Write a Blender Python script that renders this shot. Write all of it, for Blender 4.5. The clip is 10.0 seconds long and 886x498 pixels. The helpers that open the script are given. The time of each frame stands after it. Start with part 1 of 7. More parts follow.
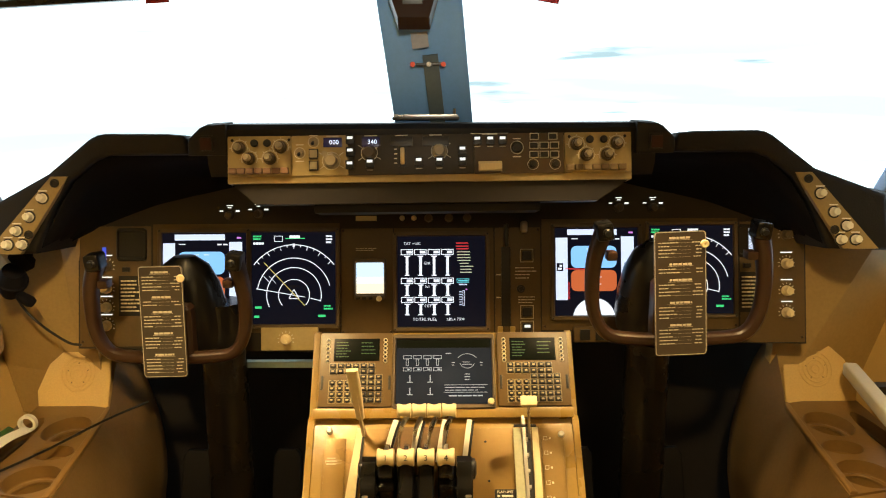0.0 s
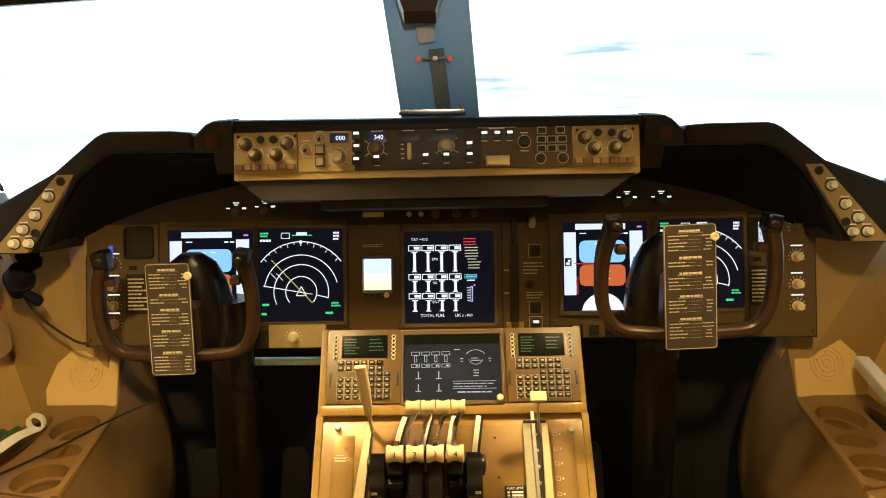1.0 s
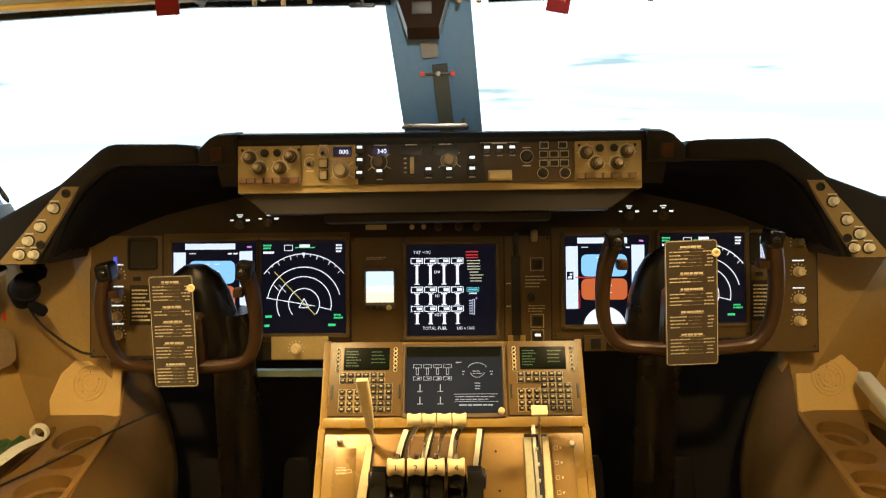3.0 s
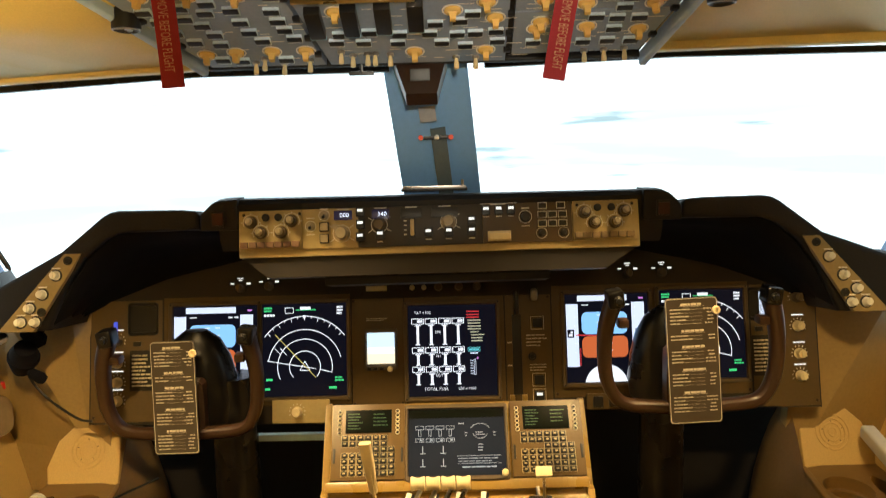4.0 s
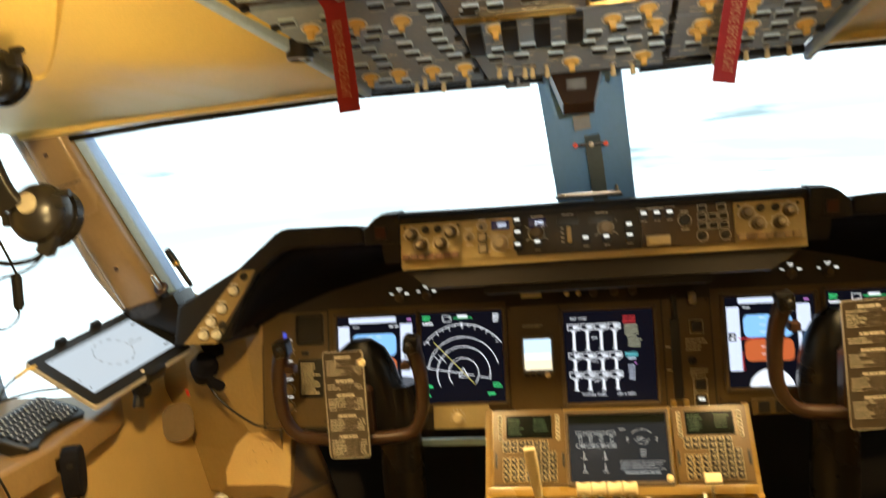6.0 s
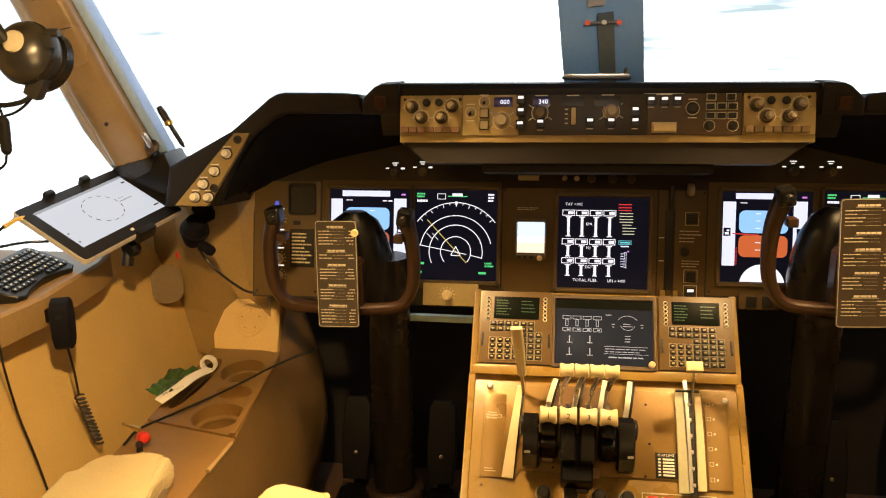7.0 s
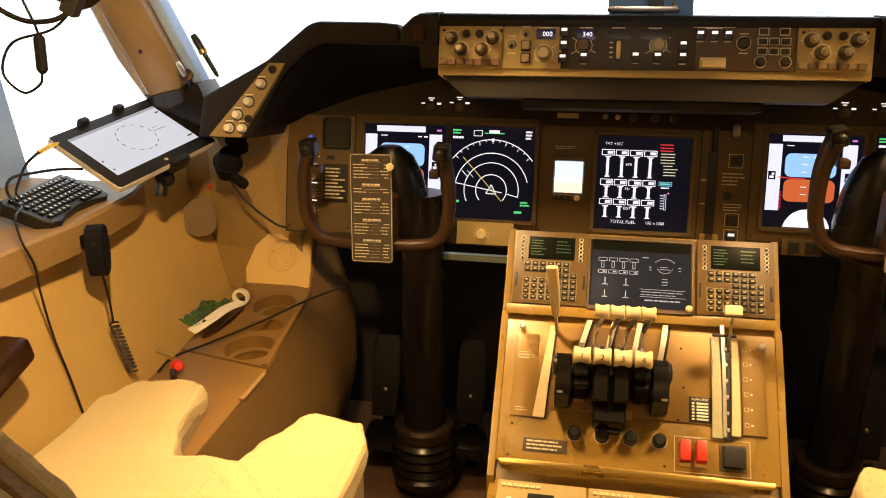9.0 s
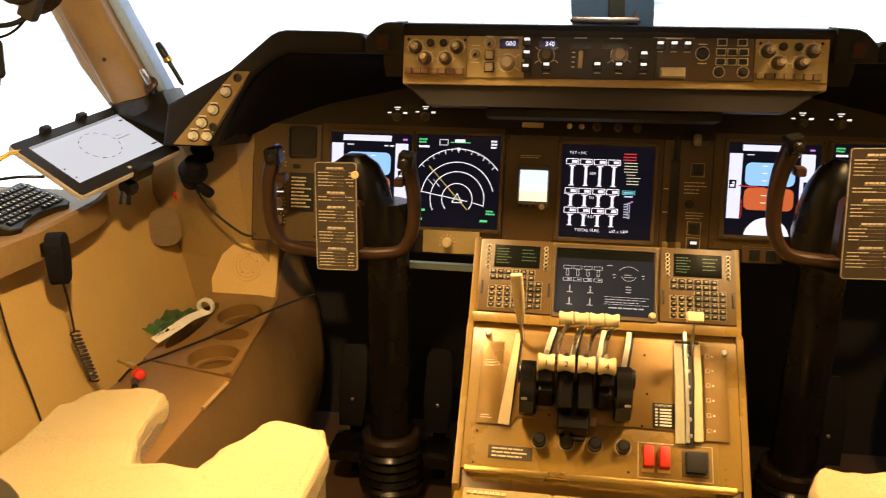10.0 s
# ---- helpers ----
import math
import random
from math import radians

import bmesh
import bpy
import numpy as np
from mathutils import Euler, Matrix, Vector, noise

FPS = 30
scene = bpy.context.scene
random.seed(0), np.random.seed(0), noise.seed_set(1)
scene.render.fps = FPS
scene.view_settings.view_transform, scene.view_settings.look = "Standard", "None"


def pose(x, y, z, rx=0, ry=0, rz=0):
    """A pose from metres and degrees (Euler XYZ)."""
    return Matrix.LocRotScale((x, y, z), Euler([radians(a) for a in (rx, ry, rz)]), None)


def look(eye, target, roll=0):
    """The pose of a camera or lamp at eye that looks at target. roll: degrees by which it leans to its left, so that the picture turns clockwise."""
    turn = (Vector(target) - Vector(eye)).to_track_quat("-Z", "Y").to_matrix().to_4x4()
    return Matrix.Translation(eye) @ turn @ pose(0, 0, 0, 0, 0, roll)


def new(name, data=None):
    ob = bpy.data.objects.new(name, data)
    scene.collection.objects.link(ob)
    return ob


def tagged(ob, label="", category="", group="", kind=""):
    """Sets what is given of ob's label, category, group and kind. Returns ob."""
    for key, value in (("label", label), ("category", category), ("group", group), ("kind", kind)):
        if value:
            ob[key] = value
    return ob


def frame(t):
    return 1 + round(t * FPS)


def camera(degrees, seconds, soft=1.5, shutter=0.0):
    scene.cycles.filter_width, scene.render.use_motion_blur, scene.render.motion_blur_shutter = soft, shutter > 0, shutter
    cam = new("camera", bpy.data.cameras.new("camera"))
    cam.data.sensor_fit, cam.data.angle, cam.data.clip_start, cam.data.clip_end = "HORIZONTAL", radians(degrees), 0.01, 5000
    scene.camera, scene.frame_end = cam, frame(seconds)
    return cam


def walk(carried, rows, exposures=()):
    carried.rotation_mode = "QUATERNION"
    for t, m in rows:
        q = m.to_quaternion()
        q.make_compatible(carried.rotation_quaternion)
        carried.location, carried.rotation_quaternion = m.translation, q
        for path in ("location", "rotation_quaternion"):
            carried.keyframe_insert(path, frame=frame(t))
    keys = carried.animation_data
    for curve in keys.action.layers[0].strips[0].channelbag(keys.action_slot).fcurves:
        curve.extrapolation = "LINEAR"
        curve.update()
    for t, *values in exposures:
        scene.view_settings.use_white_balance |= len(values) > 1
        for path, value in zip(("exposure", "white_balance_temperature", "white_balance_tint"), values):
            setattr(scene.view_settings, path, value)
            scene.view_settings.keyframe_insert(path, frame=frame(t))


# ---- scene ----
cam = camera(57.0, 10.0, 1.05, 0.4)
PATH = [
    (0, (0.017, -0.002, 1.209), (0.022, 1.952, 0.783), -0.34),
    (0.5, (0.029, 0.001, 1.202), (-0.005, 1.957, 0.786), -0.45),
    (1, (0.013, 0.005, 1.200), (0.004, 1.959, 0.772), -0.88),
    (1.5, (0.033, 0.005, 1.200), (-0.020, 1.957, 0.766), -0.84),
    (2, (0.031, 0.005, 1.197), (-0.020, 1.956, 0.758), -0.93),
    (2.5, (0.011, 0.001, 1.198), (-0.011, 1.954, 0.770), -0.56),
    (2.7, (0.017, 0.002, 1.204), (-0.008, 1.955, 0.772), -0.42),
    (3.8, (0.011, -0.003, 1.236), (0.017, 1.973, 0.928), -1.55),
    (4, (0.006, -0.005, 1.233), (0.002, 1.974, 0.948), -1.46),
    (4.2, (0.009, -0.011, 1.240), (0.030, 1.979, 1.039), -0.96),
    (4.4, (0.013, -0.019, 1.249), (0.036, 1.980, 1.206), -1.06),
    (4.5, (0.019, -0.024, 1.260), (0.012, 1.976, 1.297), -1.60),
    (4.8, (0.010, -0.024, 1.277), (-0.009, 1.975, 1.341), -2.46),
    (5, (0.006, -0.025, 1.284), (-0.088, 1.973, 1.314), -3.84),
    (5.2, (-0.031, -0.023, 1.269), (-0.268, 1.962, 1.235), -4.73),
    (5.5, (-0.081, -0.034, 1.271), (-0.444, 1.931, 1.195), -4.73),
    (5.8, (-0.083, -0.036, 1.261), (-0.441, 1.926, 1.110), -4.73),
    (6, (-0.070, -0.035, 1.253), (-0.361, 1.926, 0.988), -4.38),
    (6.2, (-0.063, -0.030, 1.240), (-0.337, 1.919, 0.881), -4.15),
    (7.3, (-0.094, -0.016, 1.221), (-0.374, 1.889, 0.680), 0.24),
    (7.5, (-0.095, -0.013, 1.226), (-0.443, 1.878, 0.675), -0.01),
    (7.7, (-0.104, -0.016, 1.198), (-0.573, 1.832, 0.591), 0.55),
    (8, (-0.119, -0.016, 1.191), (-0.571, 1.826, 0.556), 0.39),
    (8.5, (-0.113, -0.024, 1.185), (-0.517, 1.825, 0.539), 0.84),
    (9, (-0.110, -0.008, 1.185), (-0.436, 1.858, 0.543), 0.04),
    (9.5, (-0.107, -0.011, 1.175), (-0.425, 1.859, 0.540), 0.37),
    (10, (-0.087, -0.013, 1.173), (-0.357, 1.874, 0.566), 0.50),
]
walk(cam, [(t, look(eye, target, roll)) for t, eye, target, roll in PATH], [(0, 0, 6250, 5), (6.0, 0, 6250, 5), (7.4, 0, 6900, 18), (10, 0, 6900, 18)])

# ---- world, lamps ----
world = bpy.data.worlds.new("world")
world.use_nodes = True
scene.world = world
world.node_tree.nodes["Background"].inputs["Color"].default_value = (1.0, 0.86, 0.68, 1)
world.node_tree.nodes["Background"].inputs["Strength"].default_value = 0.045


def area_lamp(name, eye, target, size, power, colour, size_y=None):
    data = bpy.data.lights.new(name, "AREA")
    data.energy, data.color, data.size = power, colour, size
    if size_y:
        data.shape, data.size_y = "RECTANGLE", size_y
    ob = new(name, data)
    ob.matrix_world = look(eye, target)
    return ob


def spot_lamp(name, eye, target, power, colour, cone, radius, blend=0.7):
    data = bpy.data.lights.new(name, "SPOT")
    data.energy, data.color, data.spot_size, data.spot_blend, data.shadow_soft_size = power, colour, radians(cone), blend, radius
    ob = new(name, data)
    ob.matrix_world = look(eye, target)
    return ob


WARM = (1.0, 0.66, 0.28)
# dome lamps over the aft deck, and an unseen spot added, thrown forward on the overhead panel
area_lamp("dome_lamp", (-0.45, -0.45, 1.80), (-0.4, 0.9, 0.3), 0.35, 2.4, WARM)
area_lamp("dome_lamp", (0.45, -0.45, 1.80), (0.4, 0.9, 0.3), 0.35, 2.4, WARM)
spot_lamp("overhead_fill_spot", (0.08, -0.55, 1.40), (0.0, 1.25, 1.465), 84.0, (1.0, 0.85, 0.65), 26, 0.03, 1.0)
# the two black spot lamps under the liner, aimed down between pedestal and console
spot_lamp("spot_lamp_light", (-0.46, 1.37, 1.345), (-0.07, 1.15, 0.35), 60.0, WARM, 90, 0.06)
spot_lamp("spot_lamp_light", (0.44, 1.37, 1.345), (0.09, 1.15, 0.35), 52.0, WARM, 90, 0.06)
# unseen lamps added beside the seats: a beam down on seat, wall and console, spill that washes the liner, and one aft
# that rakes it
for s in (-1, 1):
    spot_lamp("seat_fill_lamp", (s * 0.40, 0.56, 1.46), (s * 1.04, 1.29, 0.32), 78.0 if s < 0 else 52.0, WARM, 73, 0.03, 0.7)
    spot_lamp("liner_fill_lamp", (s * 0.30, 0.52, 0.98), (s * 0.92, 1.08, 1.42), 27.0 if s < 0 else 9.0, WARM, 76, 0.03)
    spot_lamp("aft_fill_lamp", (s * 0.36, 0.30, 1.46), (s * 0.98, 1.02, 1.38), 36.0 if s < 0 else 7.0, WARM, 52, 0.02)

# ---- materials ----


def material(name, colour, rough=0.5, metal=0.0, grain=0.12, grain_size=120.0, stain=0.15, stain_size=7.0, bump=0.1, spec=0.5, tint=None):
    """A painted or moulded surface: two scales of uneven colour, a fine relief and uneven gloss."""
    m = bpy.data.materials.new(name)
    m.use_nodes = True
    nt = m.node_tree
    b = nt.nodes["Principled BSDF"]
    co = nt.nodes.new("ShaderNodeTexCoord")
    fine, wide = nt.nodes.new("ShaderNodeTexNoise"), nt.nodes.new("ShaderNodeTexNoise")
    fine.inputs["Scale"].default_value, wide.inputs["Scale"].default_value = grain_size, stain_size
    fine.inputs["Detail"].default_value, wide.inputs["Detail"].default_value = 4, 6
    for n in (fine, wide):
        nt.links.new(co.outputs["Object"], n.inputs["Vector"])
    first, second = nt.nodes.new("ShaderNodeMix"), nt.nodes.new("ShaderNodeMix")
    dark = [c * 0.55 for c in colour] if tint is None else tint
    for mix, n, amount in ((first, fine, grain), (second, wide, stain)):
        mix.data_type = "RGBA"
        ramp = nt.nodes.new("ShaderNodeMapRange")
        ramp.inputs["From Min"].default_value, ramp.inputs["From Max"].default_value = 0.35, 0.75
        ramp.inputs["To Max"].default_value = amount * 2.2
        nt.links.new(n.outputs["Fac"], ramp.inputs["Value"])
        nt.links.new(ramp.outputs["Result"], mix.inputs["Factor"])
        mix.inputs["B"].default_value = (*dark, 1)
    first.inputs["A"].default_value = (*colour, 1)
    nt.links.new(first.outputs["Result"], second.inputs["A"])
    nt.links.new(second.outputs["Result"], b.inputs["Base Color"])
    gloss = nt.nodes.new("ShaderNodeMapRange")
    gloss.inputs["To Min"].default_value, gloss.inputs["To Max"].default_value = max(rough - 0.12, 0.02), min(rough + 0.14, 1)
    nt.links.new(wide.outputs["Fac"], gloss.inputs["Value"])
    nt.links.new(gloss.outputs["Result"], b.inputs["Roughness"])
    b.inputs["Metallic"].default_value = metal
    b.inputs["Specular IOR Level"].default_value = spec
    if bump:
        relief = nt.nodes.new("ShaderNodeBump")
        relief.inputs["Strength"].default_value, relief.inputs["Distance"].default_value = bump, 0.002
        nt.links.new(fine.outputs["Fac"], relief.inputs["Height"])
        nt.links.new(relief.outputs["Normal"], b.inputs["Normal"])
    return m


def glow(name, colour, strength):
    """A lit display segment."""
    m = bpy.data.materials.new(name)
    m.use_nodes = True
    b = m.node_tree.nodes["Principled BSDF"]
    b.inputs["Base Color"].default_value = (0.02, 0.02, 0.02, 1)
    b.inputs["Emission Color"].default_value, b.inputs["Emission Strength"].default_value = (*colour, 1), strength
    b.inputs["Roughness"].default_value = 0.25
    return m


PANEL = material("panel_paint", (0.108, 0.069, 0.024), 0.42, grain=0.1, stain=0.14, bump=0.08)
PANEL_DARK = material("panel_dark_paint_and_shade", (0.022, 0.017, 0.012), 0.5, grain=0.1, stain=0.2)
GOLD = material("light_panel_paint", (0.48, 0.385, 0.185), 0.36, grain=0.1, stain=0.12)
STAND = material("stand_paint", (0.32, 0.200, 0.040), 0.28, grain=0.08, stain=0.14)
COPPER = material("quadrant_plate", (0.27, 0.165, 0.042), 0.3, metal=0.3, grain=0.05, stain=0.12)
BLACK = material("black_plastic", (0.009, 0.009, 0.009), 0.38, grain=0.2, stain=0.2)
HOOD = material("hood_vinyl", (0.0062, 0.0062, 0.0072), 0.6, grain=0.25, stain=0.2, bump=0.35, grain_size=260)
HOOD_FELT = material("hood_lining", (0.004, 0.004, 0.0045), 0.9, grain=0.2, stain=0.2, spec=0.15)
BEZEL = material("bezel_paint", (0.115, 0.083, 0.046), 0.45, grain=0.1, stain=0.15)
SCREEN = material("display_glass", (0.007, 0.008, 0.012), 0.12, grain=0.02, stain=0.05, bump=0, spec=0.15)
SCREEN.node_tree.nodes["Principled BSDF"].inputs["Emission Color"].default_value = (0.45, 0.45, 1.0, 1)  # faint backlight
SCREEN.node_tree.nodes["Principled BSDF"].inputs["Emission Strength"].default_value = 0.009
KNOB = material("knob_grey", (0.42, 0.36, 0.25), 0.3, grain=0.1, stain=0.15)
CREAM = material("cream_plastic", (0.78, 0.66, 0.40), 0.4, grain=0.06, stain=0.1)
WHITE = material("white_paint", (0.8, 0.78, 0.7), 0.45, grain=0.05, stain=0.1, bump=0)
BEIGE = material("liner_beige", (0.65, 0.450, 0.155), 0.6, grain=0.1, stain=0.1, grain_size=300, bump=0.15)
LINER = material("ceiling_liner", (0.68, 0.520, 0.165), 0.5, grain=0.1, stain=0.08, grain_size=300, bump=0.15)
CONSOLE = material("console_tan", (0.32, 0.21, 0.085), 0.45, grain=0.12, stain=0.12, bump=0.15)
TRAY = material("tray_brown", (0.215, 0.122, 0.036), 0.36, grain=0.1, stain=0.18)
BROWN = material("yoke_brown", (0.038, 0.017, 0.008), 0.34, grain=0.15, stain=0.25)
TEAL = material("post_blue_grey", (0.20, 0.41, 0.76), 0.5, grain=0.08, stain=0.1)
# the blue in this grey paints the windows' reflection on the plates
GREY = material("overhead_reflect_grey", (0.29, 0.36, 0.48), 0.18, grain=0.1, stain=0.15)
GREY_LIGHT = material("frame_grey", (0.40, 0.54, 0.76), 0.55, grain=0.1, stain=0.12)
STEEL = material("brushed_steel", (0.55, 0.53, 0.5), 0.28, metal=1.0, grain=0.1, stain=0.15)
BRASS = material("brass_rail", (0.66, 0.48, 0.17), 0.3, metal=1.0, grain=0.1, stain=0.15)
RED = material("red_fabric", (0.36, 0.012, 0.022), 0.7, grain=0.15, stain=0.12, grain_size=500, bump=0.3)
RED_SWITCH = material("red_plastic", (0.62, 0.03, 0.015), 0.35)
FLOOR = material("floor_carpet", (0.085, 0.042, 0.020), 0.9, grain=0.4, stain=0.25, grain_size=350, bump=0.6)
RUBBER = material("black_rubber", (0.0042, 0.0038, 0.0036), 0.26, grain=0.2, stain=0.2, spec=0.4)
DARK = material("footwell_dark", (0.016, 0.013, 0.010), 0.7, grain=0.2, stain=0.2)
FLEECE = material("fleece", (0.50, 0.42, 0.235), 0.95, grain=0.08, stain=0.14, grain_size=130, bump=0.5, tint=(0.52, 0.40, 0.19))
IVORY = material("glossy_ivory", (0.80, 0.66, 0.38), 0.14, grain=0.06, stain=0.1, bump=0)
CONSOLE_SIDE = material("console_side_brown", (0.26, 0.160, 0.060), 0.5, grain=0.1, stain=0.16, bump=0.1)
WEAVE = material("seat_weave", (0.30, 0.22, 0.13), 0.9, grain=0.5, stain=0.2, grain_size=260, bump=0.8)
G_WHITE = glow("display_white", (0.92, 0.93, 1.0), 1.15)
G_PALE = glow("display_pale", (0.74, 0.80, 0.98), 1.15)
G_BLUE = glow("display_sky", (0.27, 0.56, 1.0), 1.2)
G_RUST = glow("display_ground", (0.70, 0.15, 0.045), 0.95)
G_GREEN = glow("display_green", (0.1, 0.95, 0.3), 0.8)
G_CYAN = glow("display_cyan", (0.2, 0.85, 0.95), 0.8)
G_RED = glow("display_red", (0.9, 0.05, 0.06), 0.85)
G_AMBER = glow("display_amber", (0.95, 0.78, 0.2), 0.8)
G_MAGENTA = glow("display_magenta", (0.85, 0.3, 0.95), 0.8)
G_DIGIT = glow("display_digit", (0.75, 0.82, 1.0), 1.6)
PILLAR = material("pillar_brown", (0.29, 0.205, 0.11), 0.24, grain=0.08, stain=0.25)
NAVY = material("hood_bag", (0.0050, 0.0055, 0.0105), 0.85, grain=0.2, stain=0.2, spec=0.2)

# ---- building helpers ----


def thing(name, m, label, category, group="", kind=""):
    """An Empty at the thing's base; its parts are drawn in its own axes."""
    ob = new(name)
    ob.empty_display_size = 0.05
    ob.matrix_world = m
    return tagged(ob, label, category, group, kind)


def mesh_of(name, bm, mat, smooth=30):
    me = bpy.data.meshes.new(name)
    bm.normal_update()
    bm.to_mesh(me)
    bm.free()
    for m in mat if isinstance(mat, (list, tuple)) else [mat]:
        me.materials.append(m)
    if smooth:
        me.shade_smooth()
        me.set_sharp_from_angle(angle=radians(smooth))
    return me


def part(name, bm, mat, parent, label="", smooth=30):
    """One mesh under a thing or a part."""
    ob = new(name, mesh_of(name, bm, mat, smooth))
    ob.parent = parent
    return tagged(ob, label)


def pieces(name, bm, mat, parent):
    """Flat marks, each connected piece a part of its own."""
    bm.faces.ensure_lookup_table()
    left = set(bm.faces)
    while left:
        stack, got = [left.pop()], []
        while stack:
            f = stack.pop()
            got.append(f)
            for v in f.verts:
                for g in v.link_faces:
                    if g in left:
                        left.discard(g)
                        stack.append(g)
        got.sort(key=lambda f: f.index)
        verts = sorted({v for f in got for v in f.verts}, key=lambda v: v.co[:])
        at = {v: i for i, v in enumerate(verts)}
        me = bpy.data.meshes.new(name)
        me.from_pydata([v.co[:] for v in verts], [], [[at[v] for v in f.verts] for f in got])
        me.materials.append(mat)
        ob = new(name, me)
        ob.parent = parent
    bm.free()


def single(name, bm, mat, m, label, category="", group="", kind="", smooth=30):
    """A thing that is one plain mesh."""
    ob = new(name, mesh_of(name, bm, mat, smooth))
    ob.matrix_world = m
    return tagged(ob, label, category, group, kind)


def bevelled(bm, edges, width, segments=2):
    if width > 0:
        bmesh.ops.bevel(bm, geom=edges, offset=width, segments=segments, profile=0.7, affect="EDGES", clamp_overlap=True)


def box(bm, centre, size, bevel=0.0, m=None, segments=2):
    """A box with eased edges, added to bm."""
    t = Matrix.Translation(centre) @ (m or Matrix())
    made = bmesh.ops.create_cube(bm, size=1, matrix=t @ Matrix.Diagonal((*size, 1)))["verts"]
    if bevel:
        bevelled(bm, list({e for v in made for e in v.link_edges}), bevel, segments)
    return bm


def boxed(centre, size, bevel=0.0, m=None, segments=2):
    return box(bmesh.new(), centre, size, bevel, m, segments)


def prism(bm, outline, low, high, m=None, bevel=0.0, segments=2):
    """An outline in x and y, raised from low to high along z, then moved by m."""
    m = m or Matrix()
    a = [bm.verts.new(m @ Vector((x, y, low))) for x, y in outline]
    b = [bm.verts.new(m @ Vector((x, y, high))) for x, y in outline]
    n = len(a)
    faces = [bm.faces.new(a[::-1]), bm.faces.new(b)]
    faces += [bm.faces.new((a[i], a[(i + 1) % n], b[(i + 1) % n], b[i])) for i in range(n)]
    bmesh.ops.recalc_face_normals(bm, faces=faces)
    if bevel:
        bevelled(bm, list({e for v in b for e in v.link_edges if e.other_vert(v) in b}), bevel, segments)
    return bm


def prismed(outline, low, high, m=None, bevel=0.0, segments=2):
    return prism(bmesh.new(), outline, low, high, m, bevel, segments)


def turned(bm, profile, m=None, seg=20):
    """A lathe round z: profile of (radius, height) from bottom to top, closed at both ends."""
    m = m or Matrix()
    rings = []
    for r, z in profile:
        rings.append([bm.verts.new(m @ Vector((r * math.cos(2 * math.pi * k / seg), r * math.sin(2 * math.pi * k / seg), z))) for k in range(seg)])
    for a, b in zip(rings, rings[1:]):
        for k in range(seg):
            bm.faces.new((a[k], a[(k + 1) % seg], b[(k + 1) % seg], b[k]))
    bm.faces.new(rings[0][::-1]), bm.faces.new(rings[-1])
    return bm


def lathe(profile, m=None, seg=20):
    return turned(bmesh.new(), profile, m, seg)


def swept(bm, path, section, up=(0, 0, 1), closed=False, scales=None):
    """A closed section, points of (across, up), carried along a path of points."""
    path = [Vector(p) for p in path]
    rings, n, up = [], len(path), Vector(up)
    for i, p in enumerate(path):
        a = path[(i - 1) % n] if closed or i else p
        b = path[(i + 1) % n] if closed or i < n - 1 else p
        way = (b - a).normalized()
        side = way.cross(up)
        side = side.normalized() if side.length > 1e-4 else Vector((1, 0, 0))
        top = side.cross(way)
        s = scales[i] if scales else 1
        rings.append([bm.verts.new(p + side * (x * s) + top * (y * s)) for x, y in section])
    k = len(section)
    pairs = list(zip(rings, rings[1:])) + ([(rings[-1], rings[0])] if closed else [])
    faces = [bm.faces.new((a[j], a[(j + 1) % k], b[(j + 1) % k], b[j])) for a, b in pairs for j in range(k)]
    if not closed:
        faces += [bm.faces.new(rings[0][::-1]), bm.faces.new(rings[-1])]
    bmesh.ops.recalc_face_normals(bm, faces=faces)
    return bm


def circle(r, k=10, sx=1.0, sy=1.0):
    return [(r * sx * math.cos(2 * math.pi * i / k), r * sy * math.sin(2 * math.pi * i / k)) for i in range(k)]


def rounded(w, h, r, k=4):
    """A rectangle with round corners, centred."""
    out = []
    for cx, cy, a in ((w / 2 - r, h / 2 - r, 0), (-w / 2 + r, h / 2 - r, 90), (-w / 2 + r, -h / 2 + r, 180), (w / 2 - r, -h / 2 + r, 270)):
        out += [(cx + r * math.cos(radians(a + 90 * i / k)), cy + r * math.sin(radians(a + 90 * i / k))) for i in range(k + 1)]
    return out


def spline(points, steps=8):
    """A smooth line through the points (Catmull-Rom)."""
    p = [Vector(q) for q in points]
    p = [2 * p[0] - p[1], *p, 2 * p[-1] - p[-2]]
    out = []
    for i in range(1, len(p) - 2):
        for s in range(steps):
            t = s / steps
            a, b, c, d = p[i - 1 : i + 3]
            out.append(0.5 * (2 * b + (c - a) * t + (2 * a - 5 * b + 4 * c - d) * t * t + (3 * b - a - 3 * c + d) * t**3))
    return out + [p[-2]]


def cable(points, r, steps=8, k=8):
    return swept(bmesh.new(), spline(points, steps), circle(r, k), up=(0.31, 0.2, 0.93))


def face_frame(origin, tilt, yaw=0.0):
    """Axes on a sloping face: x to the right, y up along the face, z out of it towards the seats. tilt: degrees from upright, top leaning away."""
    return Matrix.Translation(origin) @ pose(0, 0, 0, 0, 0, yaw) @ pose(0, 0, 0, 90 - tilt, 0, 0)


